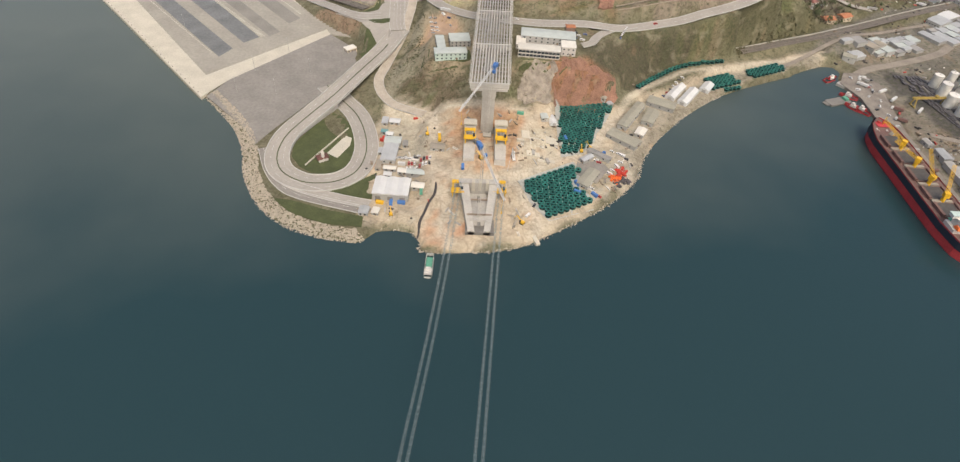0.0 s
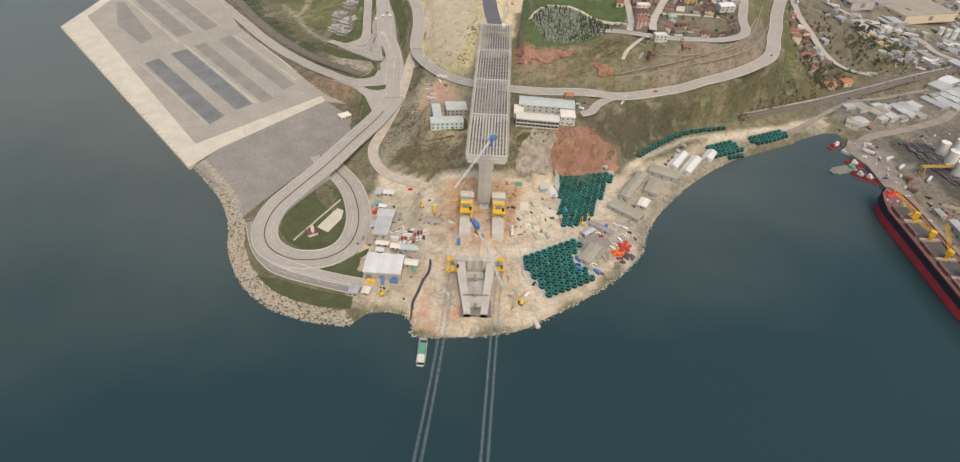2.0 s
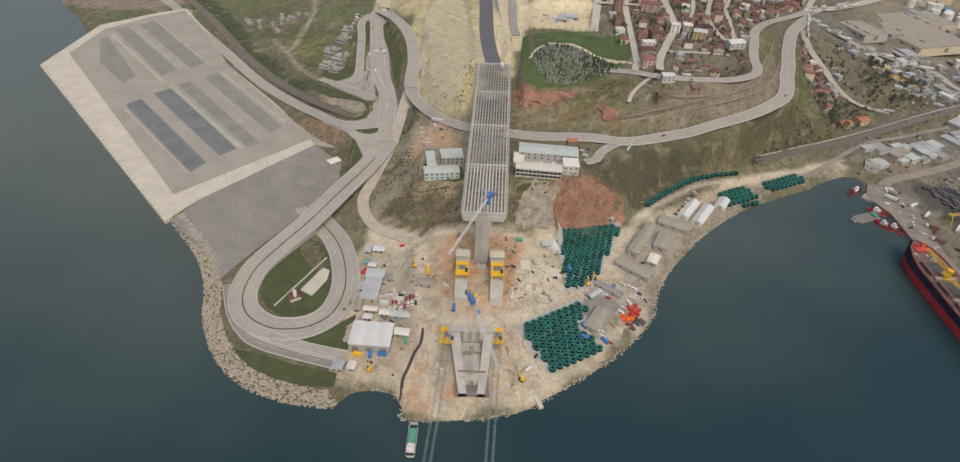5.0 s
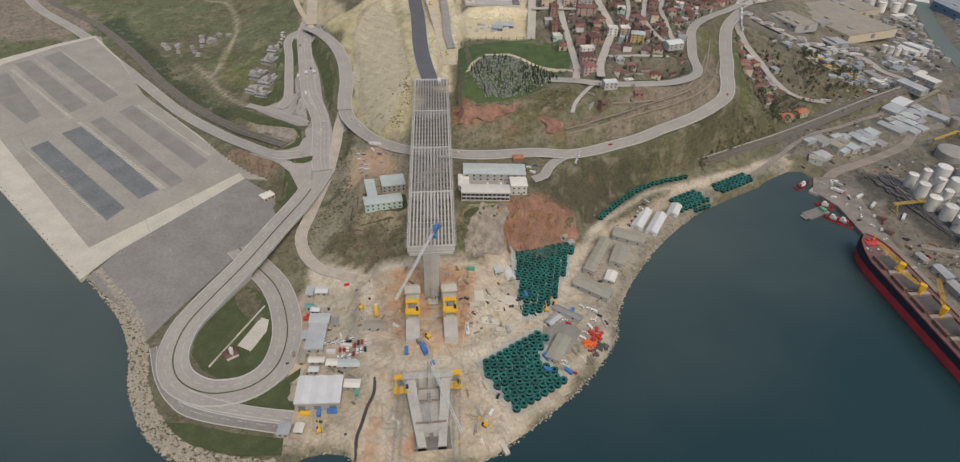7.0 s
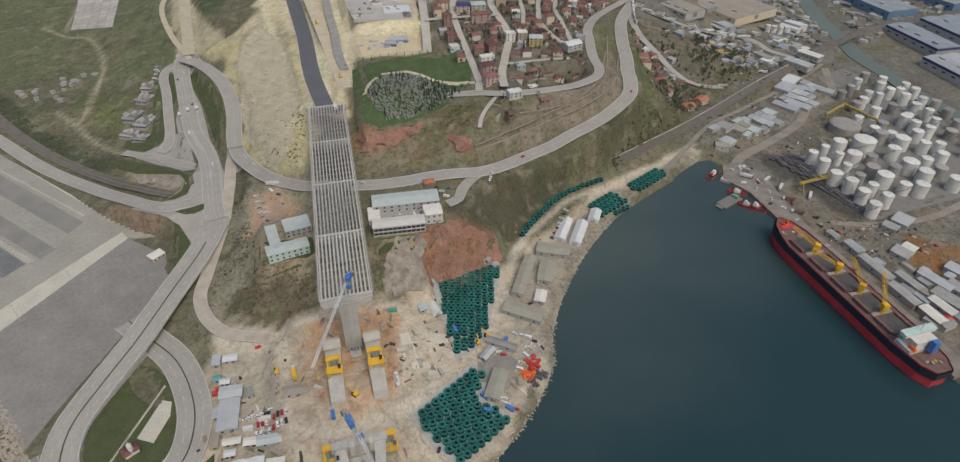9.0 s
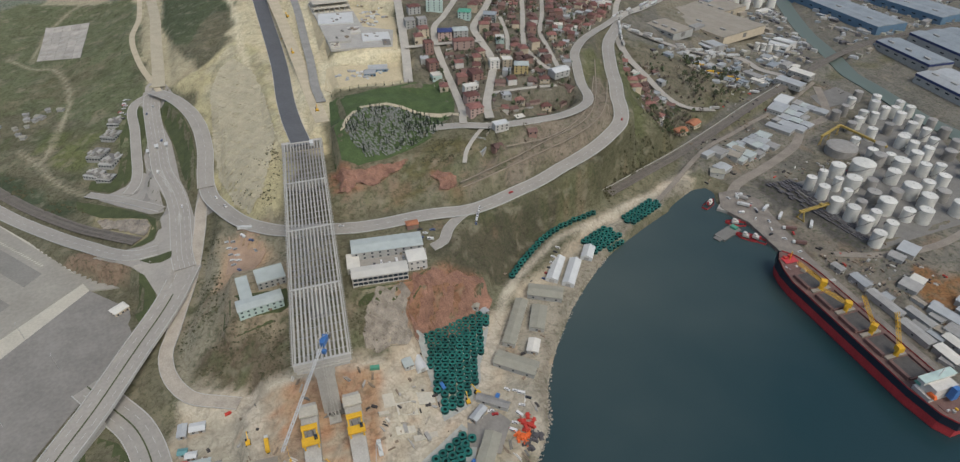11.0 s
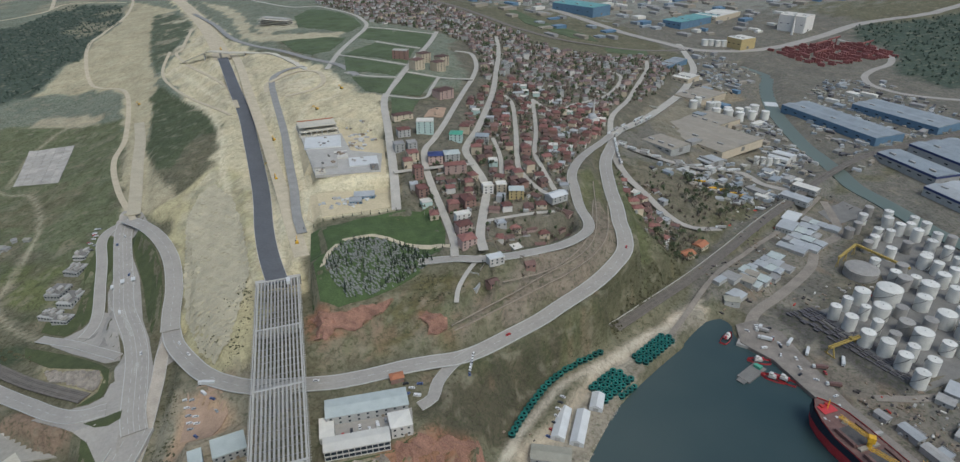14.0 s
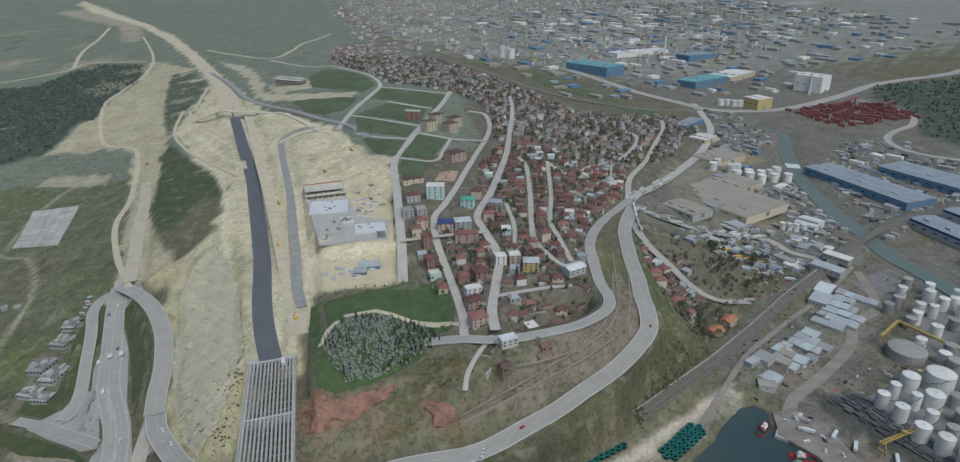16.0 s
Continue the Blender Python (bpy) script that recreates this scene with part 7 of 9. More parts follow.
for key, lo, hi, offs in (("truck_road", 0.02, 0.75, (-3.5, 3.5)), ("valley_road", 0.0, 0.2, (-4.5, 4.5)), ("valley_lane", 0.05, 0.35, (3.5,))):
    line, z, width = WAYS[key]
    n = len(line)
    for i in range(int(n * lo) + 1, int(n * hi), 3):
        d = line[i] - line[i - 1]
        d /= np.linalg.norm(d)
        for o in offs:
            if rnd.random() < 0.75:
                park_truck(line[i][0] - d[1] * o, line[i][1] + d[0] * o, math.degrees(math.atan2(d[1], d[0])) - 90, z=z[i])
for x, y, a, k in ((436, 596, 40, 1), (430, 585, 45, 0), (426, 470, 85, 1), (428, 440, 88, 3), (440, 520, 60, 3), (446, 540, 60, 3)):
    park_truck(x, y, a, k, 3.1)
for i in range(16):
    park(rnd.uniform(420, 446), rnd.uniform(500, 606), rnd.uniform(0, 180), None, 3.1)
for x, y, a in ((540, 838, 60), (548, 842, 60), (556, 830, 70), (575, 832, 75), (586, 826, 75), (598, 822, 75)):
    park_truck(x, y, a, 2)
park_truck(-16, 448, 4, 2)
for x, y, a in ((516, 757, 70), (622, 815, 60), (640, 822, 60), (655, 812, 60), (600, 790, 50), (570, 800, 50), (436, 600, -60), (447, 575, -60), (452, 560, -50), (470, 540, -45), (-18, 640, 70)):
    park_truck(x, y, a)
for x, y, a, s in ((20, 420, 40, 1.0), (-27, 454, 5, 1.2), (52, 352, 50, 1.0), (-50, 358, 10, 1.0), (118, 452, 30, 1.0), (110, 447, 0, 1.0), (48, 900, 10, 1.0), (44, 950, 60, 1.0), (58, 760, 0, 1.0), (52, 1010, 20, 1.0), (-150, 1380, 40, 1.3), (-20, 1560, 10, 1.3), (110, 1060, 60, 1.2), (150, 1120, 30, 1.2)):
    e = thing("excavator", x, y, fly(x, y), a, "yellow tracked excavator at work on the earth", "excavator", "yellow excavators")
    for sx in (-1.2, 1.2):
        part("track", Build().box(sx, 0, 0, 0.6, 4.0, 0.9, 0, 0.9), M["rubber"], e)
    part("house", Build().box(0, -0.6, 1.0, 2.6, 3.2, 1.4), M["yellow"], e)
    part("cab", Build().box(-0.8, 1.0, 1.0, 1.0, 1.4, 1.9), M["glass"], e)
    part("boom", Build().beam((0.3, 1, 2), (0.3, 5, 5), 0.5).beam((0.3, 5, 5), (0.3, 7.5, 1.6), 0.4), M["yellow"], e)
    part("bucket", Build().box(0.3, 7.6, 0.4, 1.2, 1.0, 1.1, 0, 0.7), M["steel_grey"], e)


# ---------------------------------------------------------------- boats and harbour
def hull_mesh(sections, profile):
    """Hull from stations (y, half breadth, sheer, keel) with a flare profile."""
    bld, n = Build(), len(profile)
    pts = []
    for y, half, sheer, keel in sections:
        ring = [(-half * f, y, keel + (sheer - keel) * g) for f, g in profile]
        pts += ring + [(-px, py, pz) for px, py, pz in reversed(ring)]
    m = 2 * n
    faces = []
    for i in range(len(sections) - 1):
        for j in range(m - 1):
            faces.append((i * m + j, (i + 1) * m + j, (i + 1) * m + j + 1, i * m + j + 1))
    faces.append(tuple(range(m - 1, -1, -1)))
    faces.append(tuple(range((len(sections) - 1) * m, len(sections) * m)))
    return bld.add(pts, faces)


def bulk_carrier(x, y, d):
    """Ship riding high in ballast, with its deck d metres above the water."""
    s = thing("cargo_ship", x, y, 0, 0, "red and dark blue bulk carrier moored at the quay", "ship")
    st = [(-91, 6.5, 0), (-82, 11.5, 0), (-60, 14.3, 0), (50, 14.3, 0), (64, 12.0, 1.2), (75, 8.0, 2.0), (83, 1.2, 2.4)]
    low = hull_mesh([(a, b_, d * .55, -3) for a, b_, _ in st], ((1, 1), (1, 0.3), (0.85, 0)))
    part("lower_hull", low, M["hull_red"], s, "red lower hull")
    up = hull_mesh([(a * 1.01, b_ + (0.8 if a > 60 else 0.12), d + r, d * .55) for a, b_, r in st], ((1, 1), (1, 0)))
    part("upper_hull", up, M["hull_dark"], s, "dark blue upper hull")
    for sx in (-1, 1):
        part("bulwark", Build().add([(sx * (b_ + .3), a, d + r) for a, b_, r in st] + [(sx * (b_ + .3), a, d + 1.1 + r) for a, b_, r in st], [(i, i + 1, 8 + i, 7 + i) for i in range(6)]), M["hull_red"], s)
    ring = [(b_ - .2, a, d + .1 + r) for a, b_, r in st]
    part("deck", Build().add(ring + [(-p[0], p[1], p[2]) for p in ring], [(i, i + 1, 8 + i, 7 + i) for i in range(6)]), M["deck_brown"], s)
    for yy in (47, 23, -1, -25, -46):
        part("hatch_coaming", Build().box(0, yy, d + .1, 15.6, 18, 1.3), M["deck_brown"], s)
        # closed dark slab: the shade inside the open hold is put into its colour
        part("hatch", Build().box(0, yy, d + 1.4, 13.5, 16, .3), M["hatch"], s, "dark slab painted as the shade in an open hold")
        for sx in (-9, 9):
            part("hatch_cover", Build().box(sx, yy, d + .4, 2.4, 16, 2.6), M["deck_brown"], s)
    for yy, ang, el in ((36, 135, 28), (11, 140, 22), (-13, 118, 55), (-35, 75, 50)):
        c = part("deck_crane", Build().cyl(0, yy, d, 1.7, 6.0, 12).box(0, yy, d + 6.0, 4.4, 4.4, 4.2, ang), M["yellow"], s, "yellow deck crane")
        e = Vector((math.cos(radians(ang)) * math.cos(radians(el)), math.sin(radians(ang)) * math.cos(radians(el)), math.sin(radians(el)))) * 25
        bm_ = Build()
        lattice(bm_, (0, yy, d + 8), (e.x, yy + e.y, d + 8 + e.z), 1.9, 9)
        part("jib", bm_, M["yellow"], c)
        part("platform", Build().box(0, yy, d, 17, 3.0, 1.6), M["roof_brown"], s)
    part("grab", Build().box(2, 58, d + 1.5, 4, 4, 2.6, 30, 0.5), M["roof_brown"], s)
    part("deck_house", Build().box(0, -66, d, 24, 13, 3.2), M["wall_white"], s)
    part("accommodation", Build().box(0, -67, d + 3.2, 18, 10, 6.5), M["wall_white"], s)
    part("bridge_deck", Build().box(0, -63, d + 9.7, 27, 5, 2.6), M["wall_white"], s)
    part("bridge_roof", Build().box(0, -63, d + 12.3, 27.5, 6, .3), M["wall_mint"], s)
    part("boat_deck", Build().box(1, -59.5, d + 3.25, 20, 4.5, .2), M["green_paint"], s, "green painted deck")
    part("bridge_window", Build().box(0, -60.45, d + 10.6, 25, .2, 1.0), M["glass"], s)
    part("funnel", Build().box(3, -75, d + 3, 5, 4.5, 9, 0, 0.85), M["blue"], s, "blue funnel")
    part("lifeboat", Build().box(-9.5, -71, d + 4, 2.6, 6.5, 2.2, 0, 0.6), M["orange"], s)
    part("mast", Build().cyl(0, -64, d + 12, .35, 8, 8).beam((-3, -64, d + 17), (3, -64, d + 17), .3), M["roof_white"], s)
    part("foremast", Build().cyl(0, 72, d + 2, .35, 9, 8), M["yellow"], s)
    for sx in (-2.5, 2.5):
        part("windlass", Build().box(sx, 75, d + 2.6, 2, 3, 1.3), M["red"], s)
    part("forecastle_deck", Build().box(0, 72, d + 2.3, 12, 8, .35), M["hull_red"], s)
    part("stern_deck", Build().box(0, -79, d + .1, 15, 8, .4), M["deck_brown"], s)
    for k in range(9):
        part("deck_gear", Build().box(rnd.uniform(-8, 8), -84 + k * .9 if k < 4 else rnd.uniform(56, 68), d + .5, rnd.uniform(.8, 2), rnd.uniform(.8, 2.4), rnd.uniform(.6, 1.6)), M[rnd.choice(("steel_grey", "roof_white", "yellow"))], s)
    return s


bulk_carrier(401.6, 421, 14.0)
# landing ferry moored off the yard
f = thing("ferry_boat", -17.5, 308, 0.0, 178, "small white landing ferry with a green car deck", "boat")
part("hull", hull_mesh([(-11, 2.6, 1.6, -.6), (-7, 3.1, 1.6, -.6), (9, 3.1, 1.7, -.6), (11.5, 2.4, 1.9, 0)], ((1, 1), (1, .4), (.7, 0))), M["wall_white"], f)
part("car_deck", Build().box(0, -1, 1.62, 4.4, 13, 0.08), M["green_paint"], f, "green deck")
part("wheelhouse", Build().box(0, 7.2, 1.6, 5.2, 4.5, 2.4).box(0, 6.6, 4.0, 3.6, 2.6, 1.8), M["wall_white"], f)
part("windscreen", Build().box(0, 5.25, 4.5, 3.2, .12, .8), M["glass"], f)
part("ramp", Build().box(0, -11.6, 1.0, 4.6, 1.6, 0.3), M["steel_grey"], f)
for sx in (-2.7, 2.7):
    part("side_wall", Build().box(sx, -1, 1.6, .25, 14, 1.2), M["wall_white"], f)
# tugs and barge in the harbour corner
for x, y, a, l, m, lab in ((392, 556, -70, 26, "concrete_dark", "flat grey pontoon barge at the harbour corner"),):
    bg = thing("barge", x, y, 0, a, lab, "barge")
    part("hull", Build().box(0, 0, -1, 11, l, 2.6), M[m], bg)
    part("deck_house", Build().box(0, 9, 1.6, 6, 4, 2.4), M["green_paint"], bg)
    part("ramp", Build().box(0, -l / 2 - 2, .8, 7, 5, .5), M["concrete_dark"], bg)
for x, y, a in ((404, 545, 40), (411, 540, 30), (402, 600, -60), (408, 566, 60)):
    tg = thing("tug_boat", x, y, 0, a, "red and white harbour tug at its berth", "boat", "harbour tugs")
    part("hull", hull_mesh([(-9, 2.6, 1.8, -1), (-4, 3.4, 1.6, -1), (4, 3.3, 1.9, -1), (9.5, .6, 2.8, -.4)], ((1, 1), (1, .4), (.6, 0))), M["hull_red"], tg)
    part("wheelhouse", Build().box(0, 1, 1.7, 3.6, 6, 2.2).box(0, 2, 3.9, 2.6, 2.8, 1.8), M["wall_white"], tg)
    part("funnel", Build().box(0, -2.4, 1.7, 1.4, 1.4, 3.2), M["hull_red"], tg)
patch("pavement", "concrete harbour quay along the berth", "quay", [(417, 330), (417, 530), (418, 562), (412, 577), (408, 590), (421, 612), (440, 612), (452, 590), (446, 560), (436, 500), (436, 330)], M["quay_dusty"], 0.3, 2.8, thick=7)
patch("pavement", "concrete pier head in the harbour", "quay", [(404, 590), (414, 598), (422, 590), (414, 578)], M["concrete"], 0.2, 2.4, thick=6)


# ---------------------------------------------------------------- tank farm
def tank(x, y, r, h, white, z=None):
    z = fly(x, y) if z is None else z
    t = thing("storage_tank", x, y, z, rnd.uniform(0, 360), "white cylindrical storage tank with a shallow dome" if white else "weathered grey cylindrical storage tank with a shallow dome", "tank", "tank farm")
    m = M["tank_white"] if white else M["tank_grey"]
    shell = part("shell", Build().cyl(0, 0, -0.5, r, h + 0.5, 24), m, t)
    roof = part("roof", Build().dome(0, 0, h, r, r * 0.14, 24, 3), m, t)
    part("rim", Build().tube(0, 0, h - 0.1, r + 0.14, r - 0.1, 0.35, 24), M["steel_grey"], roof)
    st = Build()
    ring = [(q * math.cos(2.2 * i / 14), q * math.sin(2.2 * i / 14), h * i / 14 + dz) for i in range(15) for q, dz in ((r + .05, 0), (r + .8, 0), (r + .8, .3), (r + .05, .3))]
    st.add(ring, [(4 * i + k, 4 * i + (k + 1) % 4, 4 * i + 4 + (k + 1) % 4, 4 * i + 4 + k) for i in range(14) for k in range(4)] + [(3, 2, 1, 0), (56, 57, 58, 59)])
    part("stair", st, M["concrete_dark"], shell)
    part("vent", Build().cyl(0, 0, h + r * .13, .45, .6, 8), M["steel_grey"], roof)


WHITE = ((511, 591, 4.9), (531, 597, 4.3), (554, 602, 7.1), (579, 595, 11.4), (550, 577, 7.5), (535, 581, 4.3), (511, 574, 5.5), (527, 561, 4.5), (506, 552, 6.0), (511, 537, 5.9), (525, 525, 4.9), (550, 536, 7.8), (509, 519, 5.8), (525, 507, 5.3), (503, 499, 5.6), (625, 590, 7.9), (599, 575, 6.6), (594, 549, 8.0), (594, 530, 7.2), (615, 549, 5.8), (640, 553, 6.0), (613, 512, 6.6), (710, 693, 5.3), (740, 685, 5.3), (677, 693, 5.0), (670, 630, 6.3))
GREYS = ((529, 545, 4.7), (614, 607, 6.6), (620, 535, 6.1), (619, 621, 5.4), (654, 598, 6.2), (553, 554, 6.4), (576, 549, 5.7), (560, 520, 5.5), (572, 513, 6.5), (682, 660, 5.0), (638, 629, 5.6), (629, 607, 5.0), (597, 520, 5.8), (569, 572, 5.4), (651, 707, 5.2), (694, 728, 5.0), (668, 712, 4.6), (682, 637, 5.6), (697, 593, 6.1), (644, 676, 5.1), (618, 644, 5.0), (716, 740, 5.0), (690, 640, 5.6), (737, 652, 5.1), (735, 632, 5.6), (720, 605, 6.0), (700, 570, 6.2), (680, 555, 6.0))
BACK = ((674, 699, 5.2), (712, 710, 5.4), (686, 685, 4.6), (658, 681, 5.0), (652, 655, 5.4), (726, 722, 5.2), (716, 676, 5.6), (707, 652, 5.4), (728, 662, 5.2), (709, 635, 5.0), (665, 634, 5.4), (670, 616, 5.2), (674, 601, 5.4), (641, 576, 5.6), (697, 615, 5.0), (655, 570, 5.2), (722, 690, 5.0), (740, 700, 5.0))
set_tanks = []


def stands_free(x, y, r):
    if any(math.hypot(x - a, y - c) < r + q + 0.6 for a, c, q in set_tanks):
        return False
    set_tanks.append((x, y, r))
    return True

for x, y, r in WHITE + BACK:
    if stands_free(x, y, r):
        tank(x, y, r, 14.2 if r < 9 else 16.0, True)
for x, y, r in GREYS:
    if stands_free(x, y, r):
        tank(x, y, r, rnd.uniform(11, 14), rnd.random() < 0.3)
tank(597, 640, 16, 9, False)
patch("paving", "stained concrete floor under the tanks", "paving", [(498, 492), (620, 500), (690, 560), (750, 660), (740, 720), (670, 700), (600, 610), (500, 604)], M["concrete_dark"], 0.15, step=20)
gl = thing("gantry_crane", 485, 553, fly(485, 553), 5, "yellow travelling gantry crane over stored steel", "crane")
for sx in (-17, 17):
    part("leg", Build().beam((sx, -4, 0), (sx, -1, 9), 0.9).beam((sx, 4, 0), (sx, 1, 9), 0.9).beam((sx, -5, .4), (sx, 5, .4), 0.9), M["yellow_dull"], gl)
part("girder", Build().beam((-21, -1, 9.6), (21, -1, 9.6), 0.8, 1.5).beam((-21, 1, 9.6), (21, 1, 9.6), 0.8, 1.5), M["yellow_dull"], gl)
part("trolley", Build().box(5, 0, 10.4, 3, 3.4, 1.6), M["yellow_dull"], gl)
cv = thing("conveyor", 0, 0, 0, 0, "long yellow enclosed conveyor bridge", "conveyor")
part("gallery", Build().beam((586, 660, 14), (626, 676, 14), 2.2, 2.2).beam((626, 676, 14), (640, 622, 12), 2.2, 2.2), M["yellow_dull"], cv)
for x, y in ((588, 661), (606, 668), (625, 675), (633, 650), (639, 626)):
    part("trestle", Build().beam((x - 1.5, y, 2), (x, y, 13), .5).beam((x + 1.5, y, 2), (x, y, 13), .5), M["yellow_dull"], cv)
# coal and steel stock rows
b = Build()
for i in range(9):
    for j in range(16):
        if rnd.random() < 0.8:
            b.box(478 + i * 3.4 + j * 1.3 + rnd.uniform(-.5, .5), 608 - j * 6.6, 3, 2.3, 5.6, rnd.uniform(.3, .9), 8)
tagged(part("steel_stock", b, M["steel_dark"]), "rows of dark stored steel bars", "steel stock", kind="stuff")
# sheds behind the berth
for x, y, a, w, l, h, top in ((450, 462, 2, 8, 16, 5, "roof_grey"), (449, 436, 2, 8, 30, 5, "roof_dusty"), (446, 404, 2, 8, 26, 5, "roof_dusty"), (449, 380, 2, 9, 18, 5, "roof_pale"), (522, 482, 25, 18, 14, 5, "roof_grey"), (505, 478, 25, 10, 12, 4, "roof_dusty"), (486, 446, 20, 14, 14, 4, "roof_dusty"), (497, 449, 20, 10, 10, 4, "roof_pale"), (484, 410, 15, 10, 26, 5, "roof_grey"), (476, 390, 15, 12, 24, 5, "roof_dusty"), (494, 396, 15, 12, 20, 5, "roof_dusty"), (512, 414, 20, 12, 18, 5, "roof_grey"), (470, 366, 12, 12, 18, 5, "roof_dusty"), (490, 372, 12, 14, 22, 5, "roof_grey"), (446, 482, 8, 6, 10, 4, "roof_dusty"), (462, 415, 5, 7, 22, 5, "roof_dusty"), (464, 385, 5, 8, 20, 5, "roof_pale"), (438, 640, 60, 10, 14, 5, "roof_olive"), (470, 660, 30, 12, 16, 5, "roof_brown"), (484, 668, 30, 10, 12, 5, "roof_brown")):
    building("warehouse", x, y, a, w, l, h, "gable_y", "wall_grey", top, "low metal dockside warehouse with a weathered roof", "warehouse", "dockside warehouses", bays=(1, 1), rise=1.0)
for i in range(34):
    x, y = rnd.uniform(441, 530), rnd.uniform(345, 480)
    if x > 470 and y > 440:
        continue
    building("lean_to", x, y, 12 + rnd.choice((0, 90)) + rnd.uniform(-6, 6), rnd.uniform(4, 9), rnd.uniform(6, 14), rnd.uniform(2.6, 4.2), rnd.choice(("gable_y", "flat")), "wall_grey", rnd.choice(("roof_grey", "roof_dusty", "roof_dusty", "roof_brown")), "small weathered lean-to among dockside stores", "shed", "dockside lean-tos", bays=(0, 0), rise=.7, door=False, over=.2)
rs = thing("salt_shed", 458, 374, fly(458, 374), 10, "small shed with a bright red tarpaulin roof", "shed")
part("wall", Build().box(0, 0, 0, 9, 7, 3), M["wall_grey"], rs)
part("roof", Build().gable(0, 0, 3, 9, 7, 1.4, along="x"), M["red"], rs)
# crowded grey stores between the railway and the harbour
for i in range(15):
    t = i / 14
    if i == 8:
        continue
    x0, y0 = 438 + t * 196, 668 + t * 92 - 8 * math.sin(t * 3)
    o = rnd.uniform(0, 3)
    while o < (20 if i < 3 else 30):
        l = rnd.choice((7, 9, 12, 15))
        if rnd.random() < 0.88:
            building("store_shed", x0 + (o + l / 2) * .42, y0 - (o + l / 2) * .9, 24 + rnd.uniform(-5, 5), rnd.uniform(12, 15), l, 2.4 + rnd.uniform(0, 1.5), rnd.choice(("gable_y", "gable_x", "flat")), "wall_grey", rnd.choice(("roof_grey", "roof_grey", "roof_dusty", "roof_grey", "roof_sage")), "low grey corrugated store in a crowded row", "shed", "railway stores", bays=(0, 0), rise=.8, door=False, over=.2)
        o += l + rnd.uniform(-.4, .8)
for x, y, w, l, a, top in ((655, 792, 16, 34, 22, "roof_grey"), (690, 812, 14, 30, 22, "roof_pale"), (600, 745, 26, 18, 30, "roof_grey"), (622, 762, 26, 16, 30, "roof_white")):
    building("warehouse", x, y, a, w, l, 6, "gable_y", "wall_grey", top, "broad low warehouse on the harbour flat", "warehouse", "dockside warehouses", bays=(2, 5), rise=1.2)
for x, y, a in ((468, 730, 25), (440, 715, 10)):
    building("house", x, y, a, 15, 11, 5, "gable_x", "wall_cream", "tile_orange", "low house with a bright orange tiled roof", "house", storeys=1, bays=(3, 2), rise=2.2)
patch("paving", "bare grey concrete yard slab by the tanks", "paving", [(670, 769), (722, 781), (728, 742), (662, 735)], M["concrete_dark"], 0.3)
# goods and scrap lying about the harbour and the yards
heaps = {k: Build() for k in ("steel_grey", "timber", "red", "coal", "roof_pale")}
rnd = random.Random(77)
for _ in range(2600):
    x, y = rnd.choice(((rnd.uniform(420, 470), rnd.uniform(340, 640)), (rnd.uniform(418, 450), rnd.uniform(490, 620)), (rnd.uniform(440, 530), rnd.uniform(350, 500)), (rnd.uniform(440, 620), rnd.uniform(600, 700)), (rnd.uniform(520, 720), rnd.uniform(640, 800)), (rnd.uniform(490, 640), rnd.uniform(790, 900)), (rnd.uniform(-76, -20), rnd.uniform(350, 485)), (rnd.uniform(40, 100), rnd.uniform(425, 495)), (rnd.uniform(100, 240), rnd.uniform(390, 560))))
    if fly(x, y) < 2.2 or fly(x, y) > 13 or (40 < x < 150 and not float(edge_distance(np.array([x]), np.array([y]), COAST)[0]) > 8):
        continue
    if x < 300 and rnd.random() < .85:
        continue
    heaps[rnd.choice(("steel_grey", "timber", "timber", "coal", "coal", "roof_pale" if rnd.random() < .3 else "timber", "red" if rnd.random() < .3 else "coal"))].box(x, y, max(fly(x, y) - .1, 3.05 if 404 < x < 455 else 0), rnd.uniform(.5, 2.2), rnd.uniform(.8, 5.0), rnd.uniform(.4, 1.6), rnd.choice((10, 25, 60, 100, 115)) + rnd.uniform(-12, 12), rnd.uniform(.6, 1))
for k, bb in heaps.items():
    tagged(part("harbour_goods", bb, M[k]), "loose goods and scrap lying about the yards", "stored goods", kind="stuff")


# ---------------------------------------------------------------- the canal and the works in the valley
canal = CANAL
tagged(part("water", ribbon(canal, np.full(len(canal), 4.0), -13, 13, 0, 3), M["canal"]), "pale green canal water between works", "water", kind="structure")
weir = thing("weir", 935, 1150, 3.6, -33, "white foaming weir across the canal", "weir")
part("apron", Build().box(0, 0, 0, 24, 26, 1.2, 0, 0.9), M["roof_white"], weir)


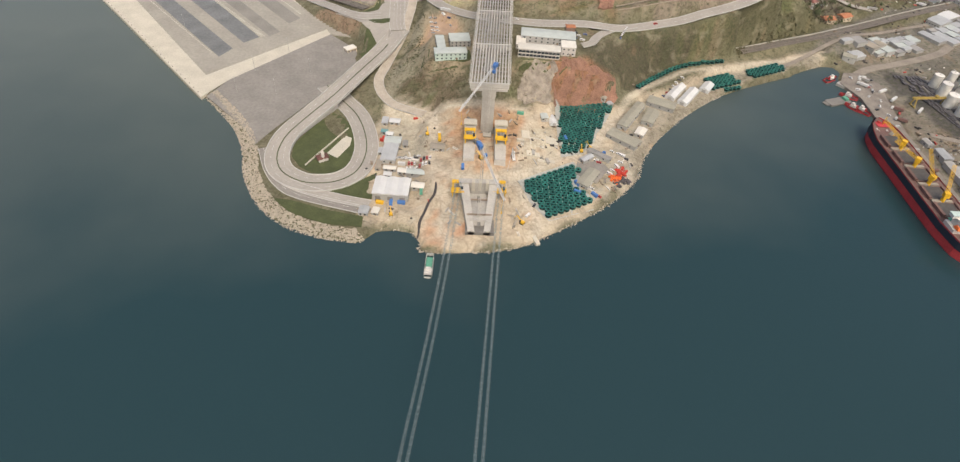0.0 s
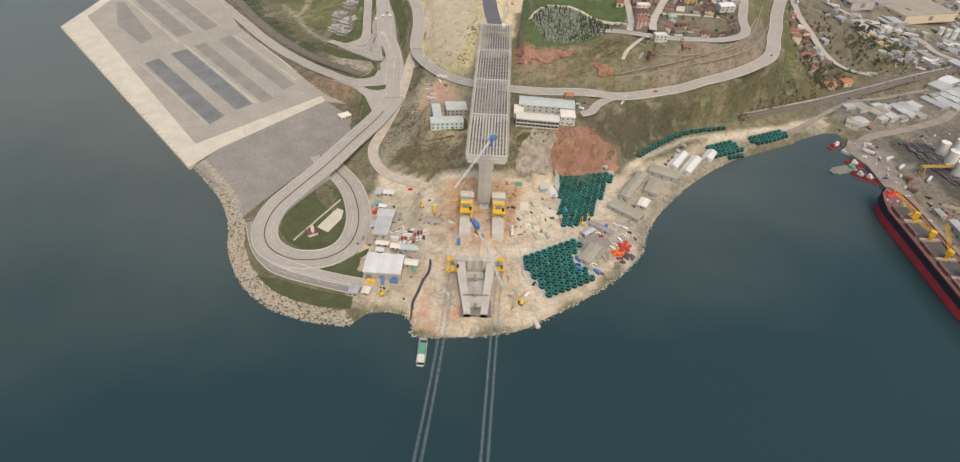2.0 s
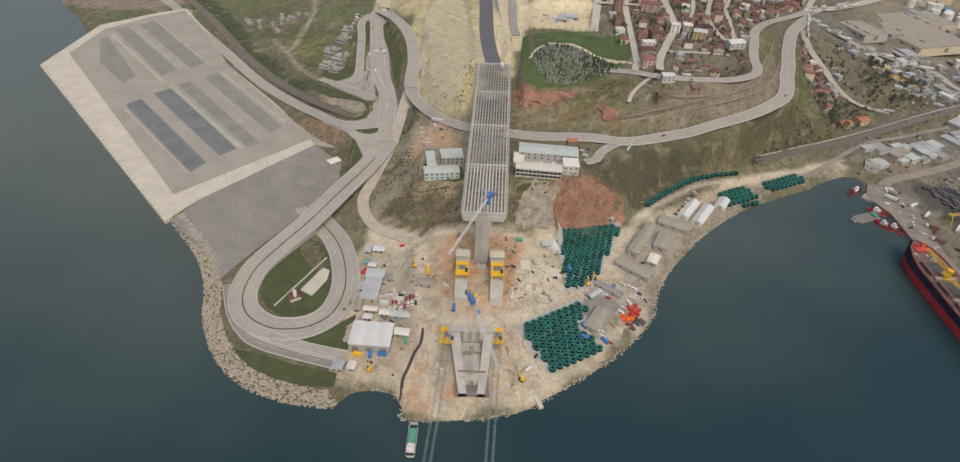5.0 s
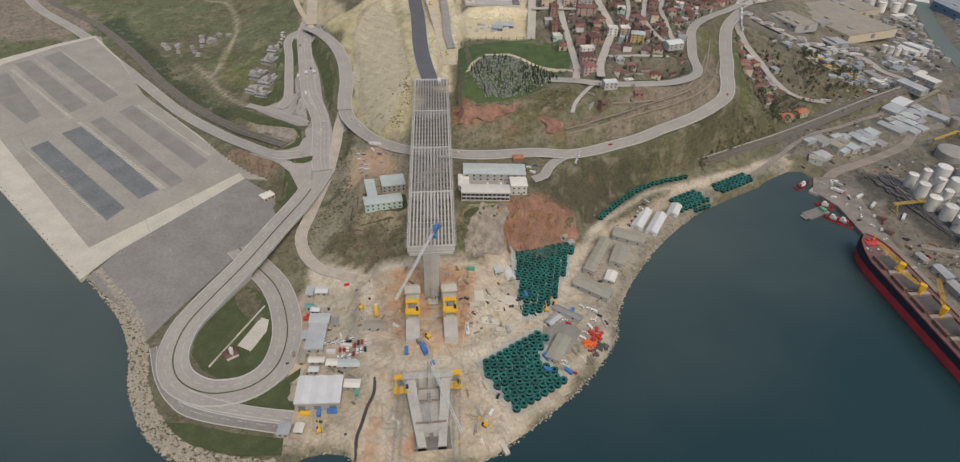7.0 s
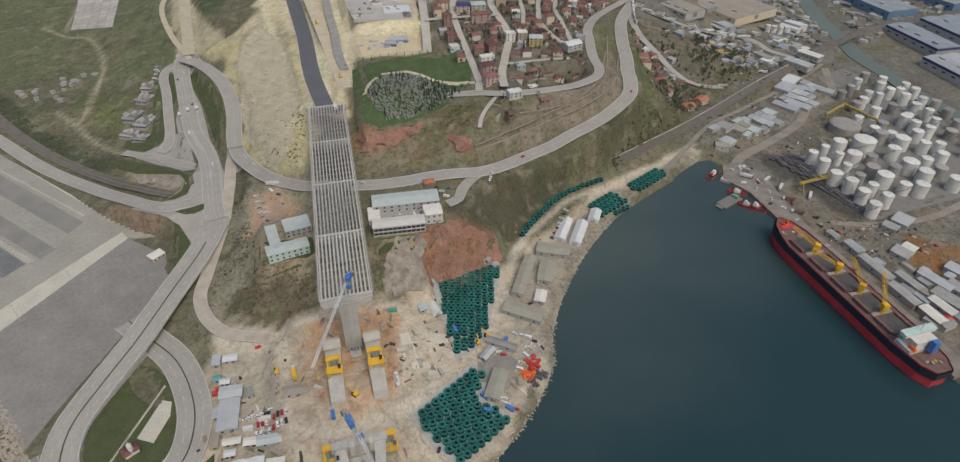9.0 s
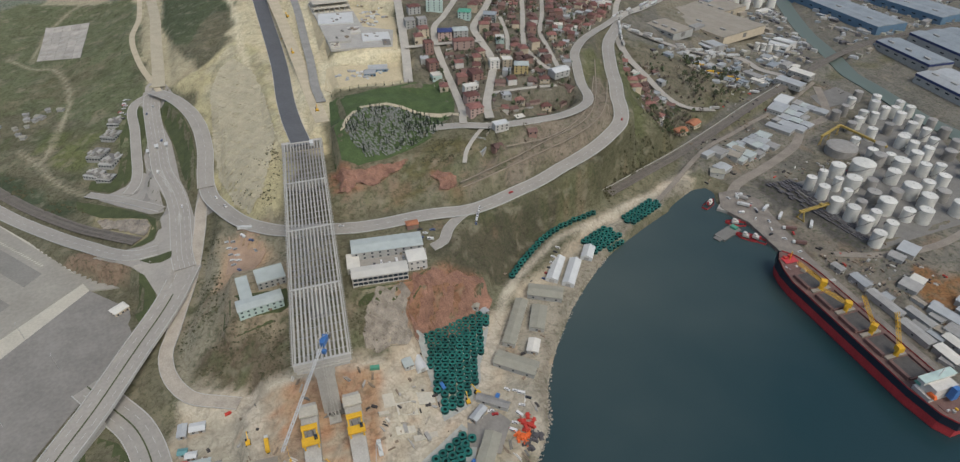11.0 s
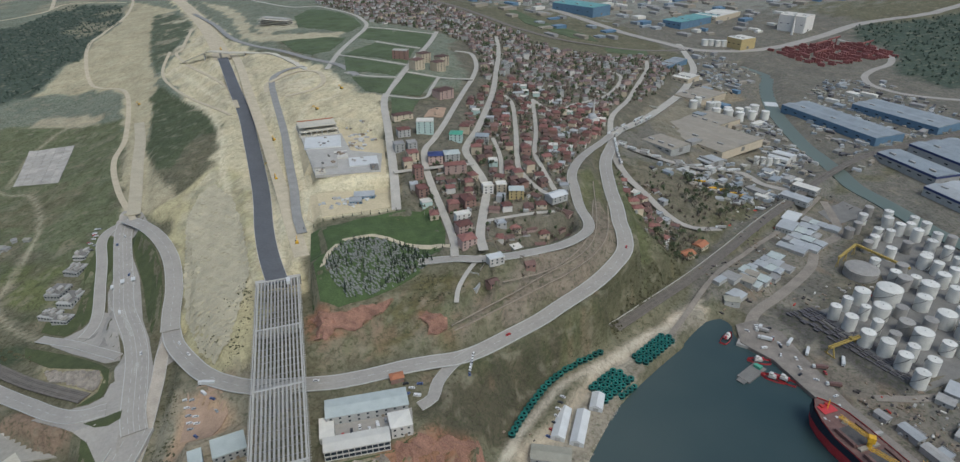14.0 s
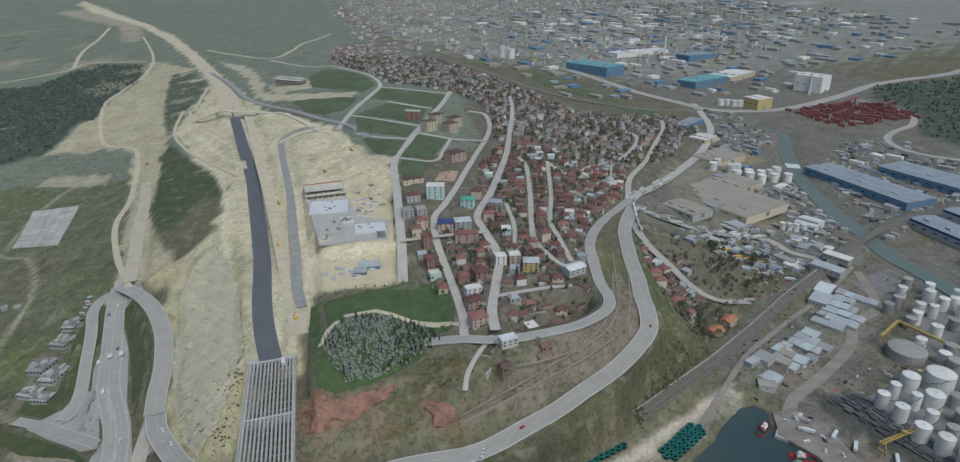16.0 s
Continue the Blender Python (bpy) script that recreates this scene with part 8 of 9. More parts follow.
def hall(x, y, turn, w, l, h, wall, top, label, bays=6, rise=2.0, z=None, band=None):
    """Works hall w by l with roof ridges along its length."""
    z = fly(x, y) if z is None else z
    t = thing("works_hall", x, y, z, turn, label, "factory hall", "works halls")
    part("wall", Build().box(0, 0, -4, w, l, h + 4), M[wall], t)
    n = max(1, round(w / 30))
    for k in range(n):
        part("roof", Build().gable(-w / 2 + (k + .5) * w / n, 0, h + .2, w / n - .2, l, rise, along="y", over=0.1), M[top], t)
    if band:
        part("cladding_band", Build().box(0, 0, h - 3.2, w + .4, l + .4, 3.0), M[band], t)
    for k in range(bays):
        share("window", window_mesh(6.0, 1.6), t, -w / 2 - .1, -l / 2 + (k + .5) * l / bays, h * .45, -90)
    part("gate", Build().box(0, -l / 2 - .1, 0, 7, .3, 6), M["concrete_dark"], t)
    for k in range(3):
        part("roof_vent", Build().box(-w / 4, -l / 3 + k * l / 3, h + rise * .6, 3, 9, 2.2), M["steel_grey"], t)
    return t


hall(951, 1012, 2, 62, 190, 13, "wall_blue", "roof_blue_grey", "long blue-walled steelworks hall with a grey roof", 9)
hall(1085, 1000, 8, 70, 150, 13, "wall_blue", "roof_blue_grey", "blue-walled rolling hall with a stained grey roof", 8)
hall(893, 822, -3, 42, 96, 14, "wall_grey", "roof_blue_grey", "grey works hall with a navy blue cladding band", 6, band="wall_navy")
hall(860, 716, -3, 60, 90, 13, "wall_grey", "roof_grey", "grey works hall beside the canal with a navy band", 6, band="wall_navy")
hall(985, 800, -3, 90, 150, 17, "wall_grey", "roof_blue_grey", "large grey works hall with a navy band", 6, band="wall_navy")
hall(665, 990, 16, 96, 130, 8, "wall_cream", "roof_brown", "sprawling factory with low brown roofs", 6, 1.2)
hall(560, 940, 16, 40, 52, 7, "wall_grey", "roof_brown", "brown-roofed factory wing above the truck road", 4, 1.0)
hall(730, 1060, 16, 70, 60, 8, "wall_cream", "roof_brown", "brown-roofed factory hall in the valley", 4, 1.2)
hall(800, 1185, 20, 80, 55, 8, "wall_cream", "roof_brown", "pale brown hall on bare ground", 4, 1.2)
hall(850, 1300, 25, 46, 36, 10, "wall_cream", "roof_pale", "cream hall beside the valley road", 3, 1.2)
hall(900, 1420, 30, 90, 30, 9, "wall_blue", "roof_blue_grey", "long blue hall near the motorway", 4, 1.2)
hall(735, 905, 25, 34, 28, 9, "wall_white", "roof_white", "white gabled store beside silos", 3, 3.0)
hall(610, 905, 12, 30, 22, 6, "wall_grey", "roof_grey", "grey workshop by the truck park", 3, 1.0)
hall(1172, 1530, 10, 50, 44, 24, "wall_yellow", "roof_pale", "tall ochre silo building near the motorway", 3, 1.0)
hall(1215, 1790, 20, 190, 60, 16, "wall_blue", "roof_teal", "teal-roofed works far across the plain", 4, 2.0)
hall(965, 1985, 25, 84, 150, 24, "wall_blue", "roof_teal", "large teal hall far across the plain", 4, 2.0)
hall(1330, 1830, 25, 150, 70, 14, "wall_cream", "roof_pale", "cream works far across the plain", 4, 2.0)
hall(1425, 1625, 25, 60, 70, 40, "wall_white", "roof_pale", "tall white cement works far off", 4, 2.0)
hall(1415, 2125, 10, 120, 60, 16, "wall_blue", "roof_blue_grey", "blue hall far across the plain", 4, 2.0)
hall(1275, 2255, 10, 230, 50, 14, "wall_white", "roof_white", "long white hall far across the plain", 4, 2.0)
rnd = random.Random(31)
for x, y, r, h in ((745, 1130, 7, 13), (768, 1148, 6, 13), (772, 1118, 8, 15), (792, 1127, 7, 13), (764, 1092, 7, 14), (778, 1079, 8, 16), (795, 1070, 7, 15), (794, 1100, 7, 13), (812, 1092, 7, 14), (826, 1076, 7, 14), (853, 1103, 8, 15), (852, 1074, 7, 14), (835, 1098, 6, 13), (690, 905, 4, 10), (699, 902, 4, 10), (708, 899, 4, 10), (717, 896, 4, 10), (1098, 1572, 8, 14), (1112, 1566, 8, 14), (1124, 1556, 8, 14), (1138, 1550, 8, 14), (766, 2240, 12, 34), (788, 2222, 12, 30)):
    tank(x, y, r, h, True)
b = Build()
for _ in range(330):
    x, y = rnd.uniform(1215, 1450), rnd.uniform(1325, 1480)
    if rnd.random() < 0.7:
        b.box(x, y, fly(x, y), 3, 14, rnd.choice((3, 6, 9)), 20)
tagged(part("container_stacks", b, M["red_far"]), "stacked red freight containers in a yard", "containers", kind="stuff")
for x, y in ((1250, 1360), (1310, 1420), (1370, 1440), (1410, 1380)):
    g = thing("gantry_crane", x, y, fly(x, y), 20, "red portal crane over the container yard", "crane", "red portal cranes")
    part("leg", Build().beam((-14, 0, 0), (-14, 0, 24), 2), M["red_far"], g)
    part("leg", Build().beam((14, 0, 0), (14, 0, 24), 2), M["red_far"], g)
    part("girder", Build().beam((-30, 0, 25), (30, 0, 25), 2.5, 3), M["red_far"], g)
mq = thing("mosque", 478, 1003, fly(478, 1003), 20, "pale mosque with a dome and slender minaret", "mosque")
part("hall", Build().box(0, 0, -1, 15, 15, 9), M["wall_white"], mq)
part("dome", Build().dome(0, 0, 8, 6.5, 6, 16, 4), M["roof_grey"], mq, smooth=True)
part("minaret", Build().cyl(9, 6, 0, 1.2, 24, 10).cyl(9, 6, 24, 1.5, 1, 10).cyl(9, 6, 25, 1.1, 6, 10, 0.1), M["wall_white"], mq)


# ---------------------------------------------------------------- town
ALL = np.vstack([np.c_[ln, np.full(len(ln), wd / 2)] for ln, zz, wd in WAYS.values()])


def clear_of_roads(x, y, r):
    return bool((((ALL[:, 0] - x) ** 2 + (ALL[:, 1] - y) ** 2) > (ALL[:, 2] + r) ** 2).all())


def inside(x, y, ring, gap=0.0):
    return float(edge_distance(np.array([x]), np.array([y]), ring)[0]) > gap


def street_turn(x, y):
    """Direction of the nearest way."""
    i = int(((ALL[:, 0] - x) ** 2 + (ALL[:, 1] - y) ** 2).argmin())
    j = min(i + 1, len(ALL) - 1)
    return math.degrees(math.atan2(ALL[j, 1] - ALL[i, 1], ALL[j, 0] - ALL[i, 0]))


def make_house(w, l, storeys, wall, top, roof, label):
    h = storeys * 2.9
    t = building("house", 0, 0, 0, w, l, h, roof, wall, top, label, "house", "town houses", storeys=storeys, bays=(0, 0), z=-80, rise=2.3 if roof == "hip" else 2.0, door=False)
    me_ = window_mesh(1.5, 1.5)
    for s in range(min(storeys, 2) - 1, min(storeys, 2)):
        zz = s * 2.9 + 1.0
        for px in (-w * .28, w * .28):
            share("window", me_, t, px, -l / 2 - .03, zz, 0)
    if storeys > 1 and wall == "wall_cream":
        part("balcony", Build().box(0, -l / 2 - .6, 2.8, w * .35, 1.2, .15).box(0, -l / 2 - 1.15, 2.9, w * .35, .1, .9), M["wall_white"], t)
    if top == "tile_red" and roof == "hip" and storeys == 2:
        part("chimney", Build().box(w * .2, l * .1, h + .4, .7, .7, 2.4), M["wall_brick"], t)
    return t


KINDS = [make_house(9, 9, 2, "wall_white", "tile_red", "hip", "two-storey white house with a red tiled roof"),
         make_house(10, 8, 2, "wall_cream", "tile_red", "hip", "two-storey cream house with a red tiled roof"),
         make_house(8, 10, 1, "wall_pink", "tile_dark", "gable_y", "low pinkish house with a dark tiled roof"),
         make_house(11, 9, 3, "wall_cream", "tile_red", "hip", "three-storey cream house with a red tiled roof"),
         make_house(8, 8, 2, "wall_brick", "tile_dark", "gable_x", "bare brick house with a dark tiled roof"),
         make_house(9, 8, 2, "wall_grey", "roof_grey", "flat", "unfinished grey house with a flat concrete roof"),
         make_house(10, 10, 3, "wall_brick", "tile_red", "hip", "three-storey brick house with a red tiled roof"),
         make_house(7, 9, 1, "wall_grey", "tile_dark", "gable_y", "low grey cottage with a dark tiled roof"),
         make_house(9, 10, 2, "wall_mint", "roof_pale", "flat", "pale house with a light flat roof")]
house_used = set()
PLACED = [(-999.0, -999.0, 1.0)]


def free_spot(x, y, r):
    a = np.array(PLACED)
    return bool((((a[:, 0] - x) ** 2 + (a[:, 1] - y) ** 2) > (a[:, 2] + r) ** 2).all())


# landmark blocks first
for x, y, a, w, l, st, wall, top, roof, lab in ((217, 920, -18, 19, 13, 5, "wall_mint", "roof_pale", "flat", "five-storey pale green apartment block"), (245, 891, -25, 14, 13, 3, "wall_mint", "green_paint", "hip", "block of flats with a bright green roof"), (209, 848, -12, 15, 13, 3, "wall_pink", "wall_navy", "hip", "block of flats with a dark blue roof"), (226, 846, -8, 16, 13, 3, "wall_grey", "roof_sage", "hip", "pale block of flats with a grey-green roof"), (184, 823, 5, 9, 9, 4, "wall_brick", "tile_red", "flat", "slim four-storey red apartment block"), (181, 796, 5, 10, 12, 3, "wall_brick", "tile_red", "flat", "red apartment block beside the street"), (199, 720, 4, 13, 11, 3, "wall_pink", "tile_red", "hip", "three-storey pink apartment block"), (204, 739, 4, 14, 8, 3, "wall_white", "roof_pale", "flat", "white flat-roofed house by the street"), (217, 764, 4, 11, 16, 3, "wall_brick", "tile_red", "hip", "red-roofed apartment block by the street"), (194, 694, 4, 13, 12, 3, "wall_pink", "tile_red", "hip", "pink house at the street corner"), (272, 1038, 25, 24, 16, 4, "wall_pink", "tile_dark", "hip", "four-storey pinkish apartment block"), (200, 962, 8, 24, 10, 2, "wall_cream", "tile_dark", "hip", "cream school building with a dark roof"), (274, 1190, 25, 18, 16, 5, "wall_cream", "tile_dark", "hip", "tall cream apartment tower in town"), (306, 1186, 25, 18, 16, 5, "wall_cream", "tile_dark", "hip", "tall cream apartment tower in town"), (297, 1240, 25, 18, 16, 5, "wall_cream", "tile_dark", "hip", "tall cream apartment tower in town"), (322, 1222, 25, 18, 16, 5, "wall_cream", "tile_dark", "hip", "tall cream apartment tower in town"), (264, 1258, -30, 24, 12, 5, "wall_brick", "concrete", "flat", "unfinished red brick apartment frame"), (264, 758, -20, 14, 11, 3, "wall_yellow", "roof_sage", "hip", "yellow house with a green-grey roof"), (254, 773, -10, 10, 9, 3, "wall_cream", "roof_pale", "flat", "cream house with a white flat roof"), (272, 880, -28, 14, 12, 3, "wall_grey", "roof_blue_grey", "gable_x", "grey house with a blue-grey roof"), (298, 741, 15, 18, 12, 2, "wall_grey", "roof_white", "gable_x", "workshop with a pale metal roof"), (222, 821, -6, 22, 10, 3, "wall_pink", "tile_red", "hip", "long pink row house with a red roof"), (242, 778, -8, 10, 9, 3, "wall_white", "roof_pale", "flat", "white house with a pale flat roof"), (191, 917, 0, 14, 11, 3, "wall_grey", "tile_red", "hip", "grey house with a red roof by the lane"), (178, 882, 0, 11, 12, 3, "wall_grey", "roof_dusty", "flat", "unfinished grey house by the lane"), (191, 878, 0, 10, 11, 3, "wall_grey", "roof_dusty", "flat", "plain grey house with a flat roof"), (187, 858, 0, 11, 12, 3, "wall_cream", "tile_red", "hip", "cream house with a red hipped roof"), (207, 661, 4, 13, 8, 2, "wall_white", "roof_white", "flat", "white flat-roofed house below the street")):
    building("apartment_block", x, y, a, w, l, st * 2.75, roof, wall, top, lab, "apartment block", storeys=st, bays=(3, 0) if w > 12 else (2, 0), rise=2.2, door=False, back=False)
    PLACED.append((x, y, max(w, l) * .55))
sp = patch("paving", "brown sports court behind the green block", "court", [(225, 958), (238, 985), (264, 996), (250, 962)], M["orange_earth"], 0.4)
PLACED.append((245, 976, 20))
WOODED = [(398, 690), (440, 702), (500, 745), (590, 790), (600, 830), (540, 848), (470, 850), (440, 790), (410, 740)]
NEAR_TOWN = [(172, 775), (196, 690), (240, 682), (300, 700), (312, 740), (340, 800), (395, 882), (470, 960), (540, 1060), (500, 1090), (420, 1150), (380, 1150), (350, 1100), (300, 1020), (262, 930), (240, 850), (205, 860), (172, 850)]
SLOPE = [(180, 655), (200, 664), (245, 664), (240, 650), (212, 648), (198, 634), (186, 640)]
VALE = [(393, 712), (420, 706), (455, 748), (470, 775), (470, 820), (440, 845), (425, 840), (395, 790)]
made, tries = 0, 0
while made < 262 and tries < 14000:
    tries += 1
    if tries < 10000:
        x, y = rnd.uniform(165, 545), rnd.uniform(640, 1150)
        if not (inside(x, y, NEAR_TOWN, 3) or inside(x, y, SLOPE, 1)):
            continue
    else:
        x, y = rnd.uniform(400, 520), rnd.uniform(735, 860)
        if not inside(x, y, VALE, 1):
            continue
    k = rnd.choice((0, 0, 1, 1, 2, 2, 3, 4, 4, 5, 5, 6, 7, 7, 7, 8))
    if not clear_of_roads(x, y, 5.6) or not free_spot(x, y, 5.6):
        continue
    PLACED.append((x, y, 5.4))
    m = pose(x, y, min(fly(x - 4, y - 4), fly(x + 4, y - 4), fly(x, y)) + 0.4, 0, 0, street_turn(x, y) + rnd.choice((0, 90)) + rnd.uniform(-7, 7))
    if k in house_used:
        copy_thing(KINDS[k], m)
    else:
        house_used.add(k)
        KINDS[k].matrix_basis = m
    made += 1
for k in range(len(KINDS)):
    if k not in house_used:
        KINDS[k].matrix_basis = pose(330 + 14 * k, 990, fly(330 + 14 * k, 990))

# huts, walls and yards between the houses
yards = {k: Build() for k in ("roof_dusty", "tile_worn", "wall_grey", "roof_brown", "timber")}
for _ in range(2600):
    x, y = rnd.uniform(165, 545), rnd.uniform(640, 1150)
    if not (inside(x, y, NEAR_TOWN, 1) or inside(x, y, VALE, 1) or inside(x, y, SLOPE)) or not clear_of_roads(x, y, 2.2) or not free_spot(x, y, 1.2):
        continue
    t_ = street_turn(x, y) + rnd.choice((0, 90)) + rnd.uniform(-9, 9)
    if rnd.random() < .45:
        yards[rnd.choice(("wall_grey", "timber", "roof_brown"))].box(x, y, fly(x, y) - .6, rnd.uniform(4, 11), .3, 2.0, t_)
    else:
        yards[rnd.choice(list(yards))].box(x, y, fly(x, y) - .6, rnd.uniform(1.6, 4), rnd.uniform(2, 5), rnd.uniform(2.4, 3.4), t_, rnd.choice((1, 1, .85)))
for k, bb in yards.items():
    tagged(part("garden_sheds", bb, M[k]), "small huts and low walls between town houses", "sheds", kind="stuff")
# houses past those, out to the plain
WALLS, roofs, flats = {k: Build() for k in ("wall_cream", "wall_grey", "wall_pink", "wall_white")}, Build(), Build()


def far_house(x, y, w, l, h, turn, red=True):
    z0 = fly(x, y) - 1
    WALLS[rnd.choice(("wall_cream", "wall_grey", "wall_grey", "wall_pink", "wall_grey", "wall_white"))].box(x, y, z0, w, l, h + 1, turn)
    if red:
        k = len(roofs.v)
        roofs.hip(0, 0, 0, w, l, 2.2)
        c, s = math.cos(radians(turn)), math.sin(radians(turn))
        for i in range(k, len(roofs.v)):
            px, py, pz = roofs.v[i]
            roofs.v[i] = (x + px * c - py * s, y + px * s + py * c, z0 + h + 1.2 + pz)
    else:
        flats.box(x, y, z0 + h + 1, w + .4, l + .4, .5, turn)


FAR_TOWN = [(380, 1160), (470, 1095), (560, 1085), (700, 1180), (830, 1330), (904, 1369), (919, 1503), (755, 1467), (643, 1477), (615, 1651), (581, 1819), (505, 2024), (400, 2103), (344, 2313), (221, 2185), (204, 1950), (260, 1720), (285, 1600), (401, 1545), (425, 1440), (420, 1340), (395, 1240), (365, 1160)]
PLAIN_TOWN = [(900, 2050), (1700, 2100), (2600, 2500), (2600, 4400), (600, 4600), (170, 3000), (190, 2380), (330, 2150)]
for _ in range(6400):
    if _ < 4600:
        x, y = rnd.uniform(204, 930), rnd.uniform(1080, 2310)
        if not inside(x, y, FAR_TOWN) or not clear_of_roads(x, y, 6.5) or not free_spot(x, y, 5.4):
            continue
        PLACED.append((x, y, 5.0))
        far_house(x, y, rnd.uniform(7, 11), rnd.uniform(7, 11), rnd.choice((3, 3, 6, 6, 6, 9)), rnd.uniform(0, 90), rnd.random() < 0.72)
    else:
        x, y = rnd.uniform(350, 2600), rnd.uniform(2050, 4500)
        if inside(x, y, PLAIN_TOWN):
            far_house(x, y, rnd.uniform(9, 17), rnd.uniform(9, 17), rnd.choice((5, 6, 9, 12)), rnd.uniform(0, 90), rnd.random() < 0.5)
for k, bb in WALLS.items():
    tagged(part("far_house_walls", bb, M[k]), "pale walls of closely packed distant houses", "houses", kind="stuff")
# roof colour includes the painted haze of distance
tagged(part("far_house_roofs", roofs, M["tile_worn"]), "red and brown roofs of distant houses", "roofs", kind="stuff")
tagged(part("far_flat_roofs", flats, M["roof_dusty"]), "pale flat roofs of distant houses", "roofs", kind="stuff")
bits = {k: Build() for k in ("roof_pale", "roof_blue_grey", "roof_brown", "wall_blue", "roof_grey", "roof_dusty")}
for _ in range(1500):
    x, y = rnd.uniform(560, 2600), rnd.uniform(780, 4200)
    ok = inside(x, y, [(520, 800), (700, 830), (760, 900), (840, 1060), (1100, 1350), (1050, 1560), (900, 1330), (700, 1140), (560, 990), (600, 900)], 4) or inside(x, y, [(950, 1660), (1300, 1620), (1700, 1760), (2500, 1900), (2600, 3600), (900, 3600)], 10) or inside(x, y, [(640, 1690), (720, 1820), (620, 2050), (560, 2200), (800, 2120), (900, 2050), (940, 1700), (890, 1570), (760, 1530)], 4) or inside(x, y, [(960, 920), (1200, 930), (1300, 1200), (1200, 1300), (1000, 1120)], 4)
    if not ok or not clear_of_roads(x, y, 9) or not free_spot(x, y, 9):
        continue
    big = 1 + max(0, y - 1400) / 900
    PLACED.append((x, y, 9 * big))
    bits[rnd.choice(("roof_pale", "roof_blue_grey", "roof_brown", "roof_grey", "roof_dusty", "roof_dusty", "roof_dusty", "roof_brown", "roof_pale", "roof_blue_grey", "roof_dusty", "wall_blue"))].box(x, y, fly(x, y) - 1, rnd.uniform(7, 18) * big, rnd.uniform(9, 30) * big, rnd.uniform(4, 7) * (1 + .2 * big), rnd.choice((16, 20, 106, 110)))
for k, bb in bits.items():
    tagged(part("far_works", bb, M[k]), "distant works sheds and stores on the plain", "factory sheds", kind="stuff")
small = {k: Build() for k in ("roof_olive", "roof_dusty", "roof_brown", "roof_grey", "steel_dark", "wall_grey", "roof_blue_grey")}
WORKS = ([(470, 860), (560, 795), (700, 822), (770, 870), (800, 930), (870, 1070), (760, 1050), (720, 915), (600, 905)], [(800, 830), (880, 870), (1000, 905), (1200, 920), (1250, 1200), (1150, 1240), (980, 1150), (850, 950)], [(600, 1080), (720, 1170), (900, 1200), (1060, 1330), (1040, 1560), (900, 1330), (700, 1140)])
for _ in range(2800):
    ring = rnd.choice(WORKS)
    xs, ys = [p[0] for p in ring], [p[1] for p in ring]
    x, y = rnd.uniform(min(xs), max(xs)), rnd.uniform(min(ys), max(ys))
    if not inside(x, y, ring, 1) or not clear_of_roads(x, y, 3) or not free_spot(x, y, 2.5):
        continue
    if ((CANAL[:, 0] - x) ** 2 + (CANAL[:, 1] - y) ** 2).min() < 22 ** 2:
        continue
    w_, l_, h_ = (rnd.uniform(2.2, 3), rnd.uniform(5, 11), rnd.uniform(1.6, 3)) if rnd.random() < .6 else (rnd.uniform(4, 8), rnd.uniform(5, 14), rnd.uniform(2.5, 4.5))
    small[rnd.choice(list(small))].box(x, y, fly(x, y) - .3, w_, l_, h_ + .3, rnd.choice((16, 20, 106, 110, 60, 30)), rnd.choice((1, 1, .8)))
for k, bb in small.items():
    tagged(part("yard_goods", bb, M[k]), "parked trailers, huts and goods between works halls", "stored goods", kind="stuff")
for x, y, h in ((1364, 2233, 60), (770, 2227, 40), (782, 2235, 36), (1398, 1605, 44), (1380, 1585, 36)):
    ch = thing("chimney", x, y, fly(x, y), 0, "tall pale factory chimney far off", "chimney", "factory chimneys")
    part("stack", Build().cyl(0, 0, 0, 3.5, h, 12, 2.2), M["wall_white"], ch)

for i in range(46):
    x, y = rnd.uniform(470, 760), rnd.uniform(800, 910)
    if not inside(x, y, [(480, 850), (560, 800), (640, 815), (740, 850), (760, 905), (640, 900), (560, 880)], 2) or not clear_of_roads(x, y, 6):
        continue
    building("workshop_shed", x, y, 25 + rnd.choice((0, 90)), rnd.uniform(6, 14), rnd.uniform(8, 20), rnd.uniform(3, 5), rnd.choice(("gable_y", "flat")), "wall_grey", rnd.choice(("roof_dusty", "roof_grey", "roof_pale", "roof_blue_grey", "roof_brown")), "small workshop shed in the valley yards", "shed", "valley workshops", bays=(0, 0), rise=.9, door=False, over=.2)

# building site on the sand
patch("slab", "large pale concrete floor slab of a building site", "slab", [(82, 974), (128, 974), (130, 914), (161, 893), (150, 844), (86, 854)], M["concrete"], 0.5, 97.4, thick=2)
bs = thing("building_frame", 103, 997, 97, 3, "unfinished concrete building frame with pale slabs", "building site")
for k in range(3):
    part("slab", Build().box(0, 0, k * 4.2, 47 - k * 2, 42 - k * 9, .6), M["concrete_pale"], bs)
part("core_wall", Build().box(-8, 4, .6, 7, 9, 8), M["concrete_dark"], bs)
for i in range(8):
    for j in range(5):
        share("column", WIN.setdefault("col", Build().box(0, 0, 0, .8, .8, 6.0).mesh("column", M["concrete"])), bs, -22 + i * 6.2, -20 + j * 9, 0)
part("roof_edge", Build().box(0, 12, 9.0, 43, 1.2, 1.0), M["tile_orange"], bs)
